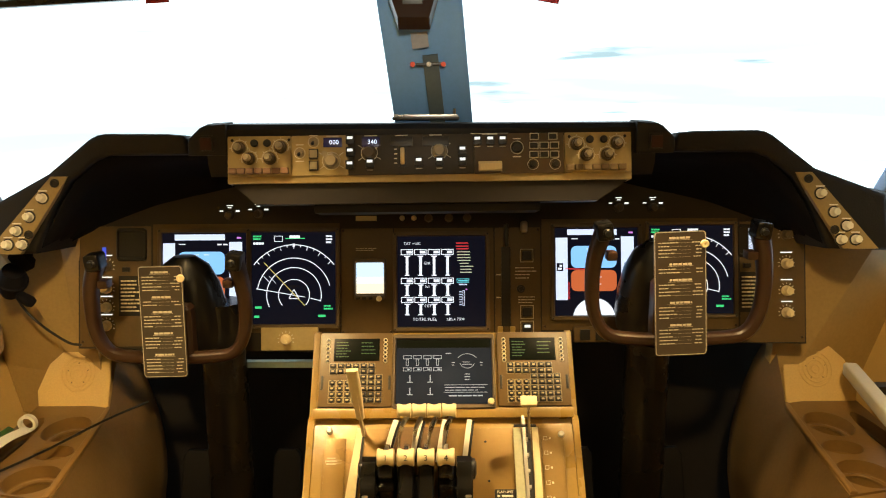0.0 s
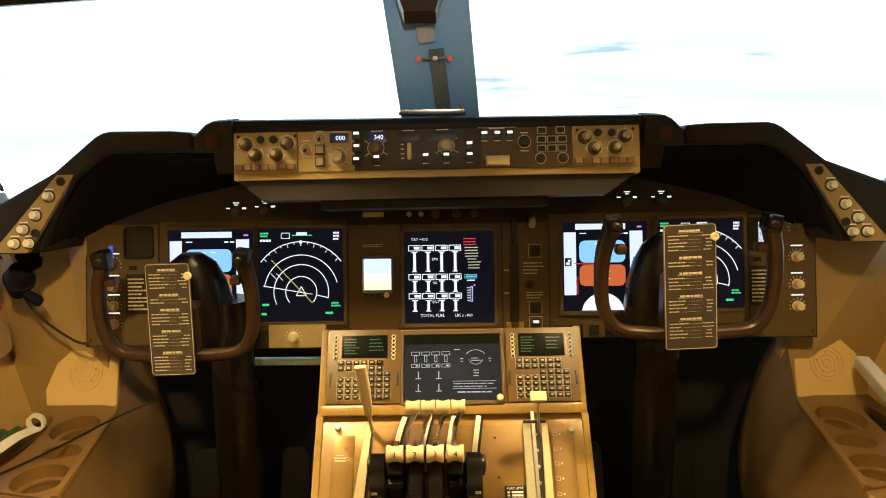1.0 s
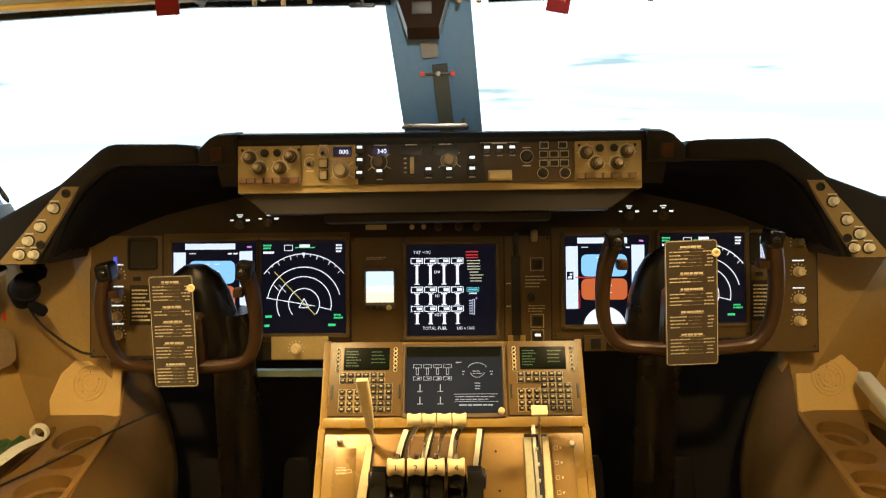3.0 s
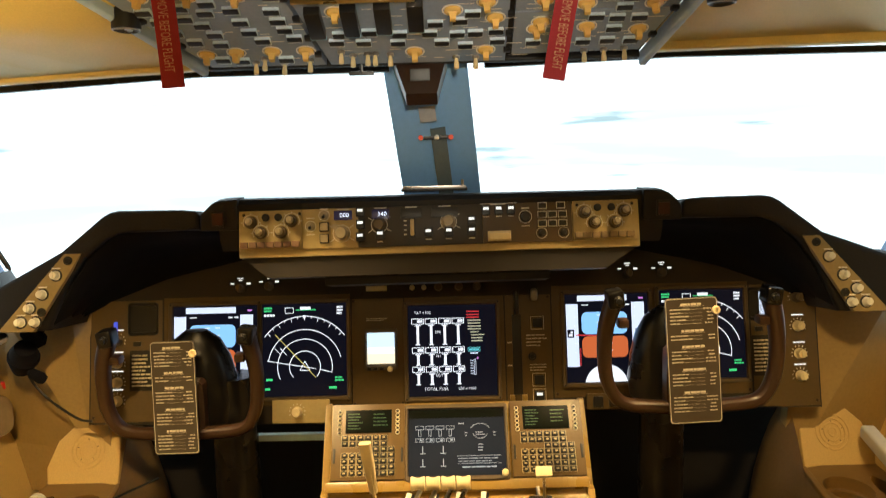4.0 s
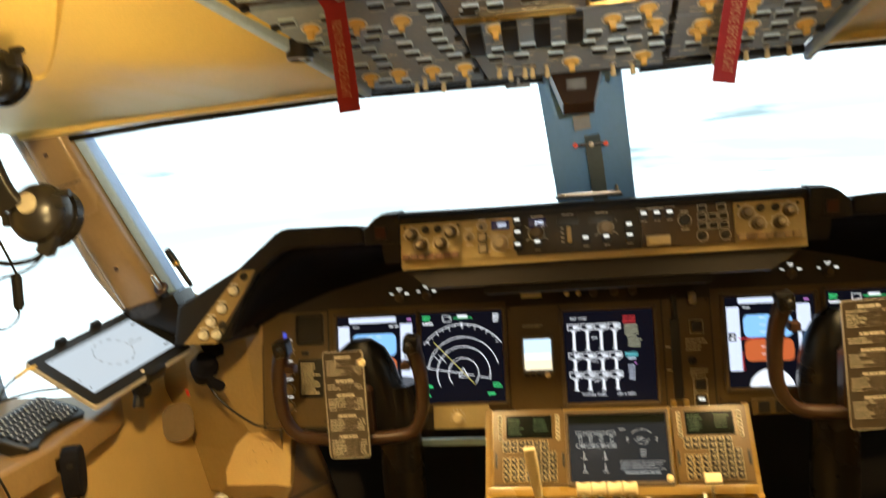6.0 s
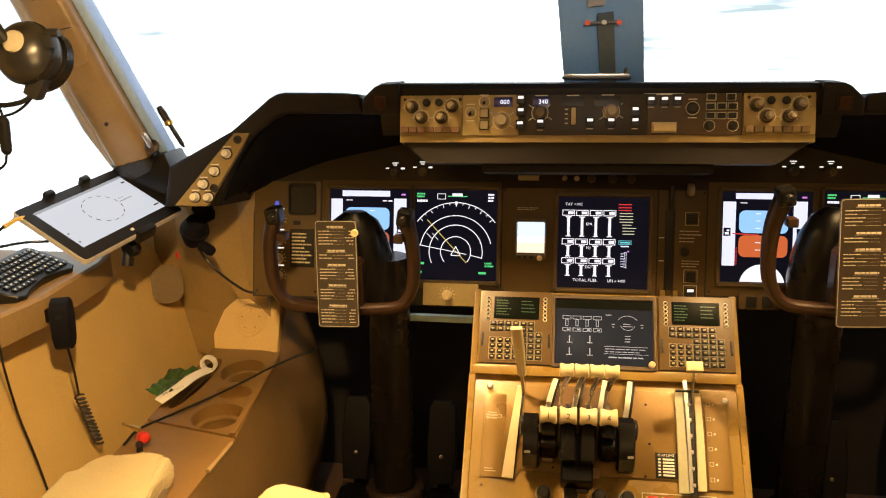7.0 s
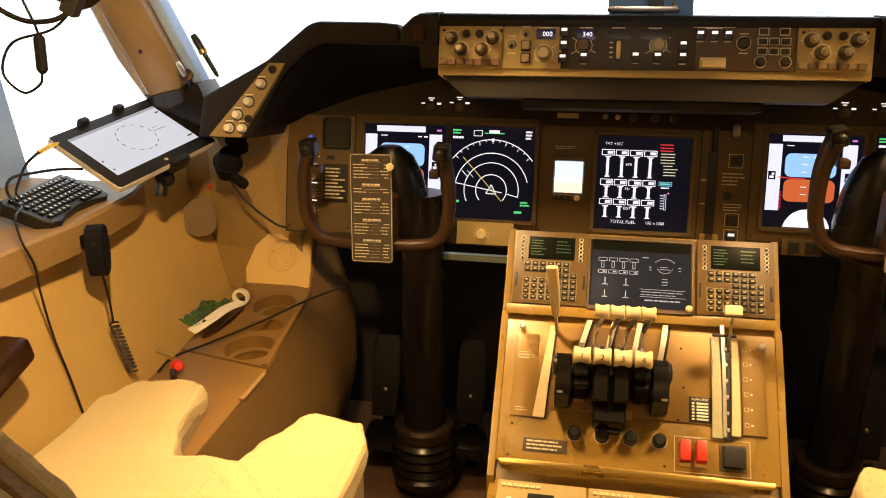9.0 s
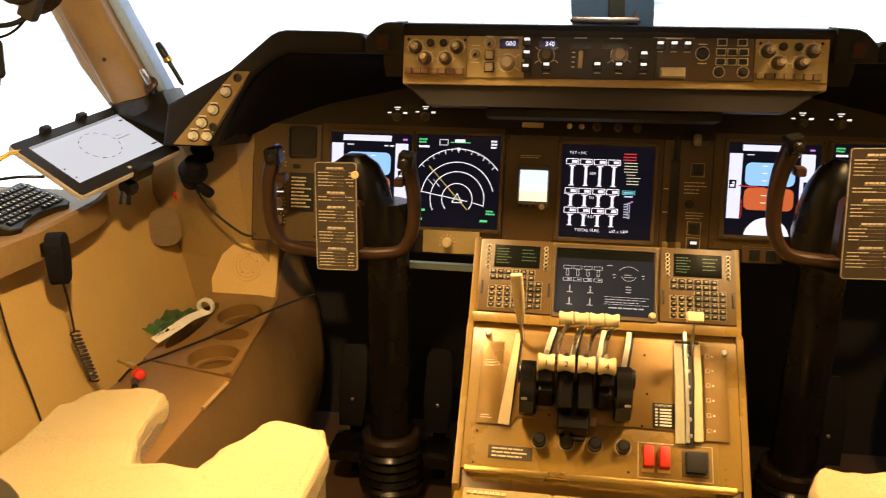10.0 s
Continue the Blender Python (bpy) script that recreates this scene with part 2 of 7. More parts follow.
def lettering(name, body, size, m, mat, parent, depth=0.0, align="CENTER"):
    """Real letters in the built-in font, as a mesh under parent."""
    cu = bpy.data.curves.new(name, "FONT")
    cu.body, cu.size, cu.align_x, cu.align_y, cu.extrude = body, size, align, "CENTER", depth
    cu.resolution_u = 2
    tmp = bpy.data.objects.new(name, cu)
    scene.collection.objects.link(tmp)
    bpy.context.view_layer.update()
    me = bpy.data.meshes.new_from_object(tmp.evaluated_get(bpy.context.evaluated_depsgraph_get()))
    bpy.data.objects.remove(tmp)
    bpy.data.curves.remove(cu)
    me.transform(m)
    me.materials.clear()
    me.materials.append(mat)
    ob = new(name, me)
    ob.parent = parent
    return ob

# ---- the setting ----
SIDE = 1.16  # half width of the flight deck at the window sills


def slab(name, corners, thick, mat, label, inner=None):
    """A sheet with thickness: corners in order, the back pushed out along the face's normal."""
    bm = bmesh.new()
    c = [Vector(p) for p in corners]
    n = (c[1] - c[0]).cross(c[2] - c[0]).normalized() * thick
    a, b = [bm.verts.new(p) for p in c], [bm.verts.new(p - n) for p in c]
    faces = [bm.faces.new(a), bm.faces.new(b[::-1])]
    k = len(c)
    faces += [bm.faces.new((a[i], b[i], b[(i + 1) % k], a[(i + 1) % k])) for i in range(k)]
    bmesh.ops.recalc_face_normals(bm, faces=faces)
    return single(name, bm, mat, Matrix(), label, kind="structure")


single("floor", boxed((0, 0.5, -0.02), (2.7, 3.6, 0.04)), FLOOR, Matrix(), "dark brown carpeted flight deck floor", kind="structure")
single("wall_aft", boxed((0, -1.25, 1.0), (2.7, 0.06, 2.1)), BEIGE, Matrix(), "plain beige aft bulkhead behind the seats", kind="structure")
single("ceiling_aft", boxed((0, -0.55, 1.98), (2.7, 1.45, 0.05)), LINER, Matrix(), "plain tan lined ceiling over the aft deck", kind="structure")
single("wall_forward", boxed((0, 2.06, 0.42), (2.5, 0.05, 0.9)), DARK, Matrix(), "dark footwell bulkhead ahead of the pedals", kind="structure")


def screen_material():
    """Light of the projected winter sky and snowfield: white, with faint level streaks of pale blue near the horizon."""
    m = bpy.data.materials.new("projected_view")
    m.use_nodes = True
    nt = m.node_tree
    b = nt.nodes["Principled BSDF"]
    co = nt.nodes.new("ShaderNodeTexCoord")
    colours = []
    for scale, noise_scale, low, high in (((0.5, 0.5, 6.0), 1.6, 0.40, 0.62), ((2.0, 2.0, 17.0), 1.3, 0.29, 0.38)):
        mp = nt.nodes.new("ShaderNodeMapping")
        mp.inputs["Scale"].default_value = scale
        nt.links.new(co.outputs["Object"], mp.inputs["Vector"])
        n = nt.nodes.new("ShaderNodeTexNoise")
        n.inputs["Scale"].default_value, n.inputs["Detail"].default_value, n.inputs["Roughness"].default_value = noise_scale, 5, 0.5
        nt.links.new(mp.outputs["Vector"], n.inputs["Vector"])
        r = nt.nodes.new("ShaderNodeMapRange")
        r.inputs["From Min"].default_value, r.inputs["From Max"].default_value = low, high
        r.inputs["To Min"].default_value, r.inputs["To Max"].default_value = 1.0, 0.0
        nt.links.new(n.outputs["Fac"], r.inputs["Value"])
        colours.append(r)
    sep = nt.nodes.new("ShaderNodeSeparateXYZ")
    nt.links.new(co.outputs["Object"], sep.inputs["Vector"])
    band = nt.nodes.new("ShaderNodeMapRange")
    band.interpolation_type = "SMOOTHSTEP"
    away = nt.nodes.new("ShaderNodeMath")
    away.operation = "ABSOLUTE"
    centre = nt.nodes.new("ShaderNodeMath")
    centre.operation, centre.inputs[1].default_value = "SUBTRACT", 1.12
    nt.links.new(sep.outputs["Z"], centre.inputs[0])
    nt.links.new(centre.outputs["Value"], away.inputs[0])
    band.inputs["From Min"].default_value, band.inputs["From Max"].default_value = 0.12, 0.40
    band.inputs["To Min"].default_value, band.inputs["To Max"].default_value = 1.0, 0.15
    nt.links.new(away.outputs["Value"], band.inputs["Value"])
    last = None
    for r, colour, amount in ((colours[0], (0.27, 0.335, 0.36), 0.8), (colours[1], (0.15, 0.22, 0.24), 0.8)):
        times = nt.nodes.new("ShaderNodeMath")
        times.operation = "MULTIPLY"
        nt.links.new(r.outputs["Result"], times.inputs[0])
        nt.links.new(band.outputs["Result"], times.inputs[1])
        cap = nt.nodes.new("ShaderNodeMath")
        cap.operation, cap.inputs[1].default_value = "MULTIPLY", amount
        nt.links.new(times.outputs["Value"], cap.inputs[0])
        mix = nt.nodes.new("ShaderNodeMix")
        mix.data_type = "RGBA"
        nt.links.new(cap.outputs["Value"], mix.inputs["Factor"])
        if last:
            nt.links.new(last.outputs["Result"], mix.inputs["A"])
        else:
            mix.inputs["A"].default_value = (0.62, 0.70, 0.73, 1)
        mix.inputs["B"].default_value = (*colour, 1)
        last = mix
    b.inputs["Base Color"].default_value = (0.1, 0.1, 0.1, 1)
    b.inputs["Roughness"].default_value = 0.9
    nt.links.new(last.outputs["Result"], b.inputs["Emission Color"])
    b.inputs["Emission Strength"].default_value = 2.8
    return m


VIEW = screen_material()


def projection_screen():
    """A curved wall screen round the nose of the flight deck."""
    bm = bmesh.new()
    r, n = 2.6, 48
    cols = []
    for i in range(n + 1):
        a = radians(-100 + 200 * i / n)
        cols.append([bm.verts.new((k * math.sin(a), 0.45 + k * math.cos(a), z)) for k, z in ((r, 0.1), (r, 2.5), (r + 0.03, 2.5), (r + 0.03, 0.1))])
    for p, q in zip(cols, cols[1:]):
        for j in range(4):
            bm.faces.new((p[j], q[j], q[(j + 1) % 4], p[(j + 1) % 4]))
    bm.faces.new(cols[0]), bm.faces.new(cols[-1][::-1])
    bmesh.ops.recalc_face_normals(bm, faces=bm.faces)
    single("backdrop", bm, VIEW, Matrix(), "curved screen glowing with a white snowfield and sky", kind="structure")


projection_screen()


def liner_point(s, u, v):
    """The moulded liner: u runs from the overhead panel out to the side window, v from the windscreen aft."""
    inner = Vector((0.415, 1.50, 1.369)).lerp(Vector((0.69, 0.847, 1.632)), v) if s < 0 else Vector((0.375, 1.50, 1.382)).lerp(Vector((0.53, 0.847, 1.632)), v)
    outer = Vector((1.16, 1.50, 1.332 if s < 0 else 1.400)).lerp(Vector((1.16, 0.847, 1.37)), v)
    p = inner.lerp(outer, u)
    return Vector((s * p.x, p.y, p.z))


def liner(s, side):
    """Moulded liner from the overhead panel out to the side window, with a rounded pocket on the left."""
    bm = bmesh.new()
    rim = [(k / 8, 0) for k in range(8)] + [(1, k / 8) for k in range(8)] + [(1 - k / 8, 1) for k in range(8)] + [(0, 1 - k / 8) for k in range(8)]
    loops = [[bm.verts.new((u, v, 0)) for u, v in rim]]
    if s < 0:
        pocket = [Vector((u, v, 0)) for u, v in ((0.24, 0.775), (0.212, 0.74), (0.203, 0.715), (0.213, 0.690), (0.29, 0.635), (0.40, 0.552), (0.51, 0.465), (0.555, 0.432), (0.585, 0.424), (0.615, 0.44), (0.76, 0.56), (0.80, 0.70), (0.74, 0.86), (0.58, 0.945), (0.42, 0.94))]
        loops.append([bm.verts.new(p) for p in spline(pocket + pocket[:1], 3)[:-1]])
    edges = [bm.edges.new((p[i], p[(i + 1) % len(p)])) for p in loops for i in range(len(p))]
    bmesh.ops.triangle_fill(bm, edges=edges, use_beauty=True)
    for v in bm.verts:
        v.co = liner_point(s, v.co.x, v.co.y)
    if s < 0:
        # the roof of the recess is deepest behind its aft and inner rim and runs out level ahead
        ends = spline(pocket + pocket[:1], 3)[:-1]
        mid = Vector((0.48, 0.66, 0))
        lift = (liner_point(s, 0.6, 0.66) - liner_point(s, 0.4, 0.66)).cross(liner_point(s, 0.5, 0.76) - liner_point(s, 0.5, 0.56)).normalized()
        lift = lift if lift.z > 0 else -lift
        prev = loops[1]
        for k in (0.985, 0.93, 0.85, 0.75, 0.6, 0.45, 0.3, 0.15):
            ring = []
            for p in ends:
                q = mid + (p - mid) * k
                a = min(max((q.y - 0.45) / 0.42 * 0.85 + (0.42 - q.x) * 0.7, 0), 1)
                ring.append(bm.verts.new(liner_point(s, q.x, q.y) + lift * (0.004 + 0.13 * a ** 2.1)))
            for i in range(len(ring)):
                bm.faces.new((prev[i], prev[(i + 1) % len(ring)], ring[(i + 1) % len(ring)], ring[i]))
            prev = ring
        bm.faces.new(prev)
    bmesh.ops.recalc_face_normals(bm, faces=bm.faces)
    ob = single("ceiling_" + side, bm, LINER, Matrix(), "tan moulded ceiling liner beside the overhead panel", kind="structure")
    ob.modifiers.new("thick", "SOLIDIFY").thickness = 0.004


# header over the front windows, and the liner each side of the overhead panel
for s in (-1, 1):
    side = "left" if s < 0 else "right"
    liner(s, side)
    bm = bmesh.new()
    heights = (1.367, 1.347, 1.326, 1.353, 1.352, 1.329, 1.306) if s < 0 else (1.379, 1.386, 1.392, 1.356, 1.367, 1.366, 1.364)
    swept(bm, [(s * 0.40, 1.530, heights[0]), (s * 0.85, 1.525, heights[1]), (s * 1.14, 1.51, heights[2])], rounded(0.05, 0.022, 0.008), up=(0, 0, 1))
    single("trim_header_" + side, bm, LINER, Matrix(), "tan moulded header over the windscreen", kind="structure")
    bm = bmesh.new()
    swept(bm, [(s * 0.09, 1.575, heights[3]), (s * 0.45, 1.575, heights[4]), (s * 0.87, 1.565, heights[5]), (s * 1.14, 1.54, heights[6])], rounded(0.03, 0.013, 0.004), up=(0, 0, 1))
    single("window_seal_" + side, bm, RUBBER, Matrix(), "black rubber seal along the windscreen top", kind="structure")
    # lining aft of the side windows, and the lower wall
    slab("wall_side_aft_" + side, [(s * SIDE, 1.06, 0.70), (s * SIDE, -1.25, 0.70), (s * SIDE, -1.25, 1.96), (s * SIDE, 1.06, 1.40)][::s], 0.05, LINER, "tan side liner aft of the side window")
    slab("wall_side_low_" + side, [(s * 1.10, 1.95, 0.74), (s * 1.10, -1.25, 0.74), (s * 0.90, -1.25, 0.0), (s * 0.90, 1.95, 0.0)][::-s], 0.05, BEIGE, "beige sloping lower side wall")
    slab("ceiling_upper_" + side, [(-0.69 if s < 0 else 0.53, 0.847, 1.632), (s * 1.16, 0.847, 1.37), (s * 1.16, -1.25, 1.96), (s * 0.60, -1.25, 1.96)][::s], 0.03, LINER, "tan ceiling liner over the seats")
slab("ceiling_middle", [(-0.69, 0.847, 1.645), (0.53, 0.847, 1.645), (0.60, -1.25, 1.96), (-0.60, -1.25, 1.96)], 0.03, LINER, "tan ceiling liner aft of the overhead panel")

# ---- flat drawing on displays and placards ----
def rect(bm, x0, y0, x1, y1, z):
    bm.faces.new([bm.verts.new(p) for p in ((x0, y0, z), (x1, y0, z), (x1, y1, z), (x0, y1, z))])


def stroke(bm, p, q, w, z):
    p, q = Vector((*p, z)), Vector((*q, z))
    s = (q - p).normalized().cross(Vector((0, 0, 1))) * w / 2
    bm.faces.new([bm.verts.new(v) for v in (p + s, q + s, q - s, p - s)])


def arc(bm, cx, cy, r, w, a0, a1, z, n=28):
    ring = [[bm.verts.new((cx + k * math.cos(radians(a0 + (a1 - a0) * i / n)), cy + k * math.sin(radians(a0 + (a1 - a0) * i / n)), z)) for k in (r - w / 2, r + w / 2)] for i in range(n + 1)]
    for a, b in zip(ring, ring[1:]):
        bm.faces.new((a[0], a[1], b[1], b[0]))


def outline(bm, x0, y0, x1, y1, w, z):
    rect(bm, x0, y0, x1, y0 + w, z), rect(bm, x0, y1 - w, x1, y1, z)
    rect(bm, x0, y0 + w, x0 + w, y1 - w, z), rect(bm, x1 - w, y0 + w, x1, y1 - w, z)


def bars(bm, x0, y0, x1, y1, rows, z, seed=0, fill=0.5):
    """Lines of writing too small to read, as broken bars."""
    rng = random.Random(seed)
    h = (y1 - y0) / rows
    for i in range(rows):
        x, y = x0, y1 - (i + 1) * h + h * (1 - fill) / 2
        end = x0 + (x1 - x0) * rng.uniform(0.62, 1.0)
        while x < end:
            w = min(rng.uniform(0.07, 0.24) * (x1 - x0), end - x)
            rect(bm, x, y, x + w, y + h * fill, z)
            x += w + 0.025 * (x1 - x0)


def disc(bm, cx, cy, r, z, n=20, a0=0, a1=360):
    bm.faces.new([bm.verts.new((cx + r * math.cos(radians(a0 + (a1 - a0) * i / n)), cy + r * math.sin(radians(a0 + (a1 - a0) * i / n)), z)) for i in range(n if a1 - a0 >= 360 else n + 1)])


def ring_frame(bm, w, h, inner_w, inner_h, low, high, r=0.008):
    """A raised frame round an opening, with sloping inner sides."""
    loops = [[bm.verts.new((x, y, z)) for x, y in rounded(a, b, c)] for a, b, c, z in ((w, h, r, low), (w, h, r, high - 0.0015), (w - 0.003, h - 0.003, r * 0.9, high), (inner_w + 0.004, inner_h + 0.004, r * 0.6, high), (inner_w, inner_h, r * 0.5, low))]
    n = len(loops[0])
    for a, b in zip(loops, loops[1:]):
        for i in range(n):
            bm.faces.new((a[i], a[(i + 1) % n], b[(i + 1) % n], b[i]))
    bmesh.ops.recalc_face_normals(bm, faces=bm.faces)
    return bm


# ---- shared small parts ----
def knob_mesh(r, h, pointer=True, m=None):
    """A ribbed knob on a skirt, with a pointer ridge."""
    bm = bmesh.new()
    m = m or Matrix()
    turned(bm, [(r * 1.25, 0), (r * 1.25, h * 0.14), (r * 1.02, h * 0.2), (r, h * 0.85), (r * 0.88, h), (r * 0.3, h * 1.01)], m, 16)
    if pointer:
        box(bm, (0, 0, 0), (r * 0.4, r * 1.9, h * 0.16), 0, m @ pose(0, r * 0.05, h * 1.03))
    return bm


def add_knob(parent, x, y, r, h, mat=KNOB, turn=0.0, ring=True, z=0.0, name="knob"):
    m = pose(x, y, z, 0, 0, turn)
    ob = part(name, knob_mesh(r, h, True, m), mat, parent)
    if ring:
        bm = bmesh.new()
        for k in range(9):
            a = radians(200 - 27.5 * k)
            stroke(bm, (x + math.cos(a) * r * 1.55, y + math.sin(a) * r * 1.55), (x + math.cos(a) * r * 1.95, y + math.sin(a) * r * 1.95), r * 0.16, z + 0.0008)
        part("dial_mark", bm, WHITE, ob, smooth=0)
    return ob


def add_button(parent, x, y, w, h, mat=BLACK, lit=True, z=0.0, high=0.006):
    ob = part("push_button", boxed((x, y, z + high / 2), (w, h, high), min(w, h) * 0.12), mat, parent)
    if lit:
        bm = bmesh.new()
        rect(bm, x - w * 0.33, y + h * 0.02, x + w * 0.33, y + h * 0.32, z + high + 0.0006)
        part("legend", bm, WHITE_LIT, ob, smooth=0)
    return ob


def add_screw(parent, x, y, z=0.0, r=0.0032, mat=None):
    bm = bmesh.new()
    turned(bm, [(r, 0), (r, r * 0.35), (r * 0.75, r * 0.6), (r * 0.2, r * 0.62)], pose(x, y, z), 10)
    return part("screw", bm, mat or BLACK, parent)


def placard(parent, x, y, w, h, rows, seed, mat=None, ink=None, z=0.0):
    ob = part("placard", boxed((x, y, z + 0.0008), (w, h, 0.0016), 0.0004), mat or BLACK, parent, "small dark placard with pale writing")
    bm = bmesh.new()
    bars(bm, x - w * 0.42, y - h * 0.42, x + w * 0.42, y + h * 0.42, rows, z + 0.0022, seed, 0.42)
    part("writing", bm, ink or WHITE, ob, smooth=0)
    return ob


WHITE_LIT = glow("back_lit_legend", (1.0, 0.97, 0.9), 1.1)
LEGEND = material("engraved_legend", (0.75, 0.68, 0.5), 0.6, bump=0)

# ---- main instrument panel ----
FACE = face_frame((0.02, 1.7514, 0.823), 13)
panel = thing("instrument_panel", FACE, "brown painted main instrument panel with inset displays", "instrument panel")
# upper plate near black: the hood's shade is put into its colour
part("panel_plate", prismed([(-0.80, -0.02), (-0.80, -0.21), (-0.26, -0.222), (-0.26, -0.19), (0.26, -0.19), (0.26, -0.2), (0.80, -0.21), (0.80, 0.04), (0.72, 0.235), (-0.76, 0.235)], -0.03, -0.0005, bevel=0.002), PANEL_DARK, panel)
for k, (x0, x1, y0, y1) in enumerate(((-0.797, -0.640, -0.206, 0.058), (-0.636, -0.2255, -0.178, 0.062), (-0.2225, -0.1085, -0.186, 0.05), (-0.1065, 0.1125, -0.188, 0.05), (0.1155, 0.2155, -0.192, 0.05), (0.2185, 0.651, -0.176, 0.068), (0.655, 0.797, -0.206, 0.06))):
    part("sub_panel", boxed(((x0 + x1) / 2, (y0 + y1) / 2, -0.002), (x1 - x0, y1 - y0, 0.004), 0.001), PANEL, panel)
for x, y in ((-0.79, -0.195), (-0.65, -0.195), (-0.63, -0.17), (-0.232, -0.17), (-0.218, -0.178), (-0.113, -0.178), (-0.102, -0.18), (0.108, -0.182), (0.12, -0.185), (0.21, -0.185), (0.225, -0.168), (0.645, -0.168), (0.66, -0.195), (0.79, -0.195), (-0.218, 0.108), (0.21, 0.108), (-0.218, 0.045), (0.21, 0.045)):
    add_screw(panel, x, y, mat=BROWN)
# knobs, lights and placards of the panel itself
for x, y in ((-0.467, 0.080), (-0.404, 0.083), (0.389, 0.092), (0.464, 0.092)):
    add_knob(panel, x, y, 0.0085, 0.017, BEZEL, ring=False)
    bm = bmesh.new()
    rect(bm, x - 0.007, y + 0.021, x + 0.007, y + 0.023, 0.001), rect(bm, x - 0.004, y + 0.0165, x + 0.004, y + 0.0185, 0.001)
    rect(bm, x - 0.022, y + 0.009, x - 0.014, y + 0.0115, 0.001), rect(bm, x + 0.013, y + 0.008, x + 0.022, y + 0.012, 0.001)
    pieces("lit_legend", bm, WHITE_LIT, panel)
part("name_plate", boxed((-0.167, 0.072, 0.001), (0.046, 0.011, 0.002), 0.0004), CREAM, panel, "cream engraved name plate")
for x, y in ((-0.088, 0.072), (-0.062, 0.072)):
    part("indicator_light", lathe([(0.006, 0), (0.006, 0.004), (0.0045, 0.007), (0.001, 0.0078)], pose(x, y, 0), 14), CREAM, panel)
for x in (-0.03, 0.015, 0.055):
    add_knob(panel, x, 0.072, 0.008, 0.014, BEZEL, ring=False)
# selector box under the inboard display
part("selector_plate", boxed((-0.335, -0.191, 0.003), (0.125, 0.05, 0.012), 0.002), GOLD, panel)
add_knob(panel, -0.343, -0.192, 0.0095, 0.018, CREAM, 30, z=0.009)
part("selector_plate", boxed((0.328, -0.186, 0.002), (0.082, 0.034, 0.01), 0.002), PANEL, panel)
for x in (0.311, 0.345):
    add_button(panel, x, -0.186, 0.022, 0.024, BLACK, False, 0.007)
# outer columns
for s, x, ys in ((-1, -0.738, (-0.03, -0.078, -0.120, -0.160)), (1, 0.757, (0.03, -0.033, -0.093, -0.141))):
    for k, y in enumerate(ys):
        add_knob(panel, x, y, 0.0095, 0.02, CREAM if k else BEZEL, 15 * k - 30, z=0.0)
        bm = bmesh.new()
        rect(bm, x - 0.013, y + 0.023, x + 0.013, y + 0.0258, 0.001)
        pieces("lit_legend", bm, WHITE_LIT, panel)
    cx = s * 0.682
    part("clock_bezel", ring_frame(bmesh.new(), 0.066, 0.072, 0.054, 0.056, 0, 0.006), BLACK, panel).matrix_basis = pose(cx, 0.018, 0)
    part("clock_face", boxed((cx, 0.018, 0.0005), (0.056, 0.058, 0.003)), BLACK, panel)
    placard(panel, cx, -0.095, 0.058, 0.088, 9, 40 + s, BLACK, LEGEND)
    add_button(panel, cx - 0.012, -0.037, 0.016, 0.010, BLACK, False)
bm = bmesh.new()
rect(bm, -0.008, -0.026, 0.016, 0.026, 0)
part("lit_pane", bm, G_PALE, panel, smooth=0).matrix_basis = pose(0.682, 0.018, 0.002)

bm = bmesh.new()
rect(bm, -0.0045, -0.016, 0.0045, 0.016, 0)
part("blue_lamp", bm, glow("blue_indicator", (0.10, 0.14, 0.95), 0.7), panel, "small lit blue indicator", smooth=0).matrix_basis = pose(-0.742, -0.004, 0.003)

# gear lever in its slot
part("gear_slot", boxed((0.1395, -0.08, 0.0005), (0.02, 0.175, 0.003), 0.001), BLACK, panel)
gear = part("gear_lever", boxed((0.1395, 0.032, 0.014), (0.009, 0.05, 0.028), 0.003), BLACK, panel, "black landing gear lever")
part("lever_wheel", lathe([(0.0105, -0.007), (0.0135, -0.004), (0.0135, 0.004), (0.0105, 0.007)], pose(0.178, 0.05, 0.02, 0, 90, 0), 18), KNOB, gear)
for x in (0.126, 0.153):
    part("latch", boxed((x, -0.175, 0.006), (0.011, 0.016, 0.014), 0.002), BRASS, panel)
for y in (-0.012, -0.136, -0.170):
    bm = bmesh.new()
    outline(bm, 0.171, y - 0.0145, 0.2, y + 0.0145, 0.0012, 0.0007)
    part("guard_line", bm, LEGEND, panel, smooth=0)
    add_button(panel, 0.1855, y, 0.02, 0.02, BLACK, y < -0.15)
part("round_switch", lathe([(0.009, 0), (0.009, 0.003), (0.0055, 0.004), (0.005, 0.007), (0.001, 0.0072)], pose(0.172, -0.085, 0), 16), BLACK, panel)
bm = bmesh.new()
bars(bm, 0.16, -0.065, 0.208, -0.035, 4, 0.0007, 5, 0.3)
bars(bm, 0.166, -0.118, 0.206, -0.1, 3, 0.0007, 6, 0.3)
bars(bm, -0.19, 0.0, -0.13, 0.008, 2, 0.0007, 7, 0.4)
for y in (-0.055, -0.105):
    rect(bm, 0.118, y, 0.128, y + 0.0025, 0.0007)
pieces("engraved_mark", bm, LEGEND, panel)
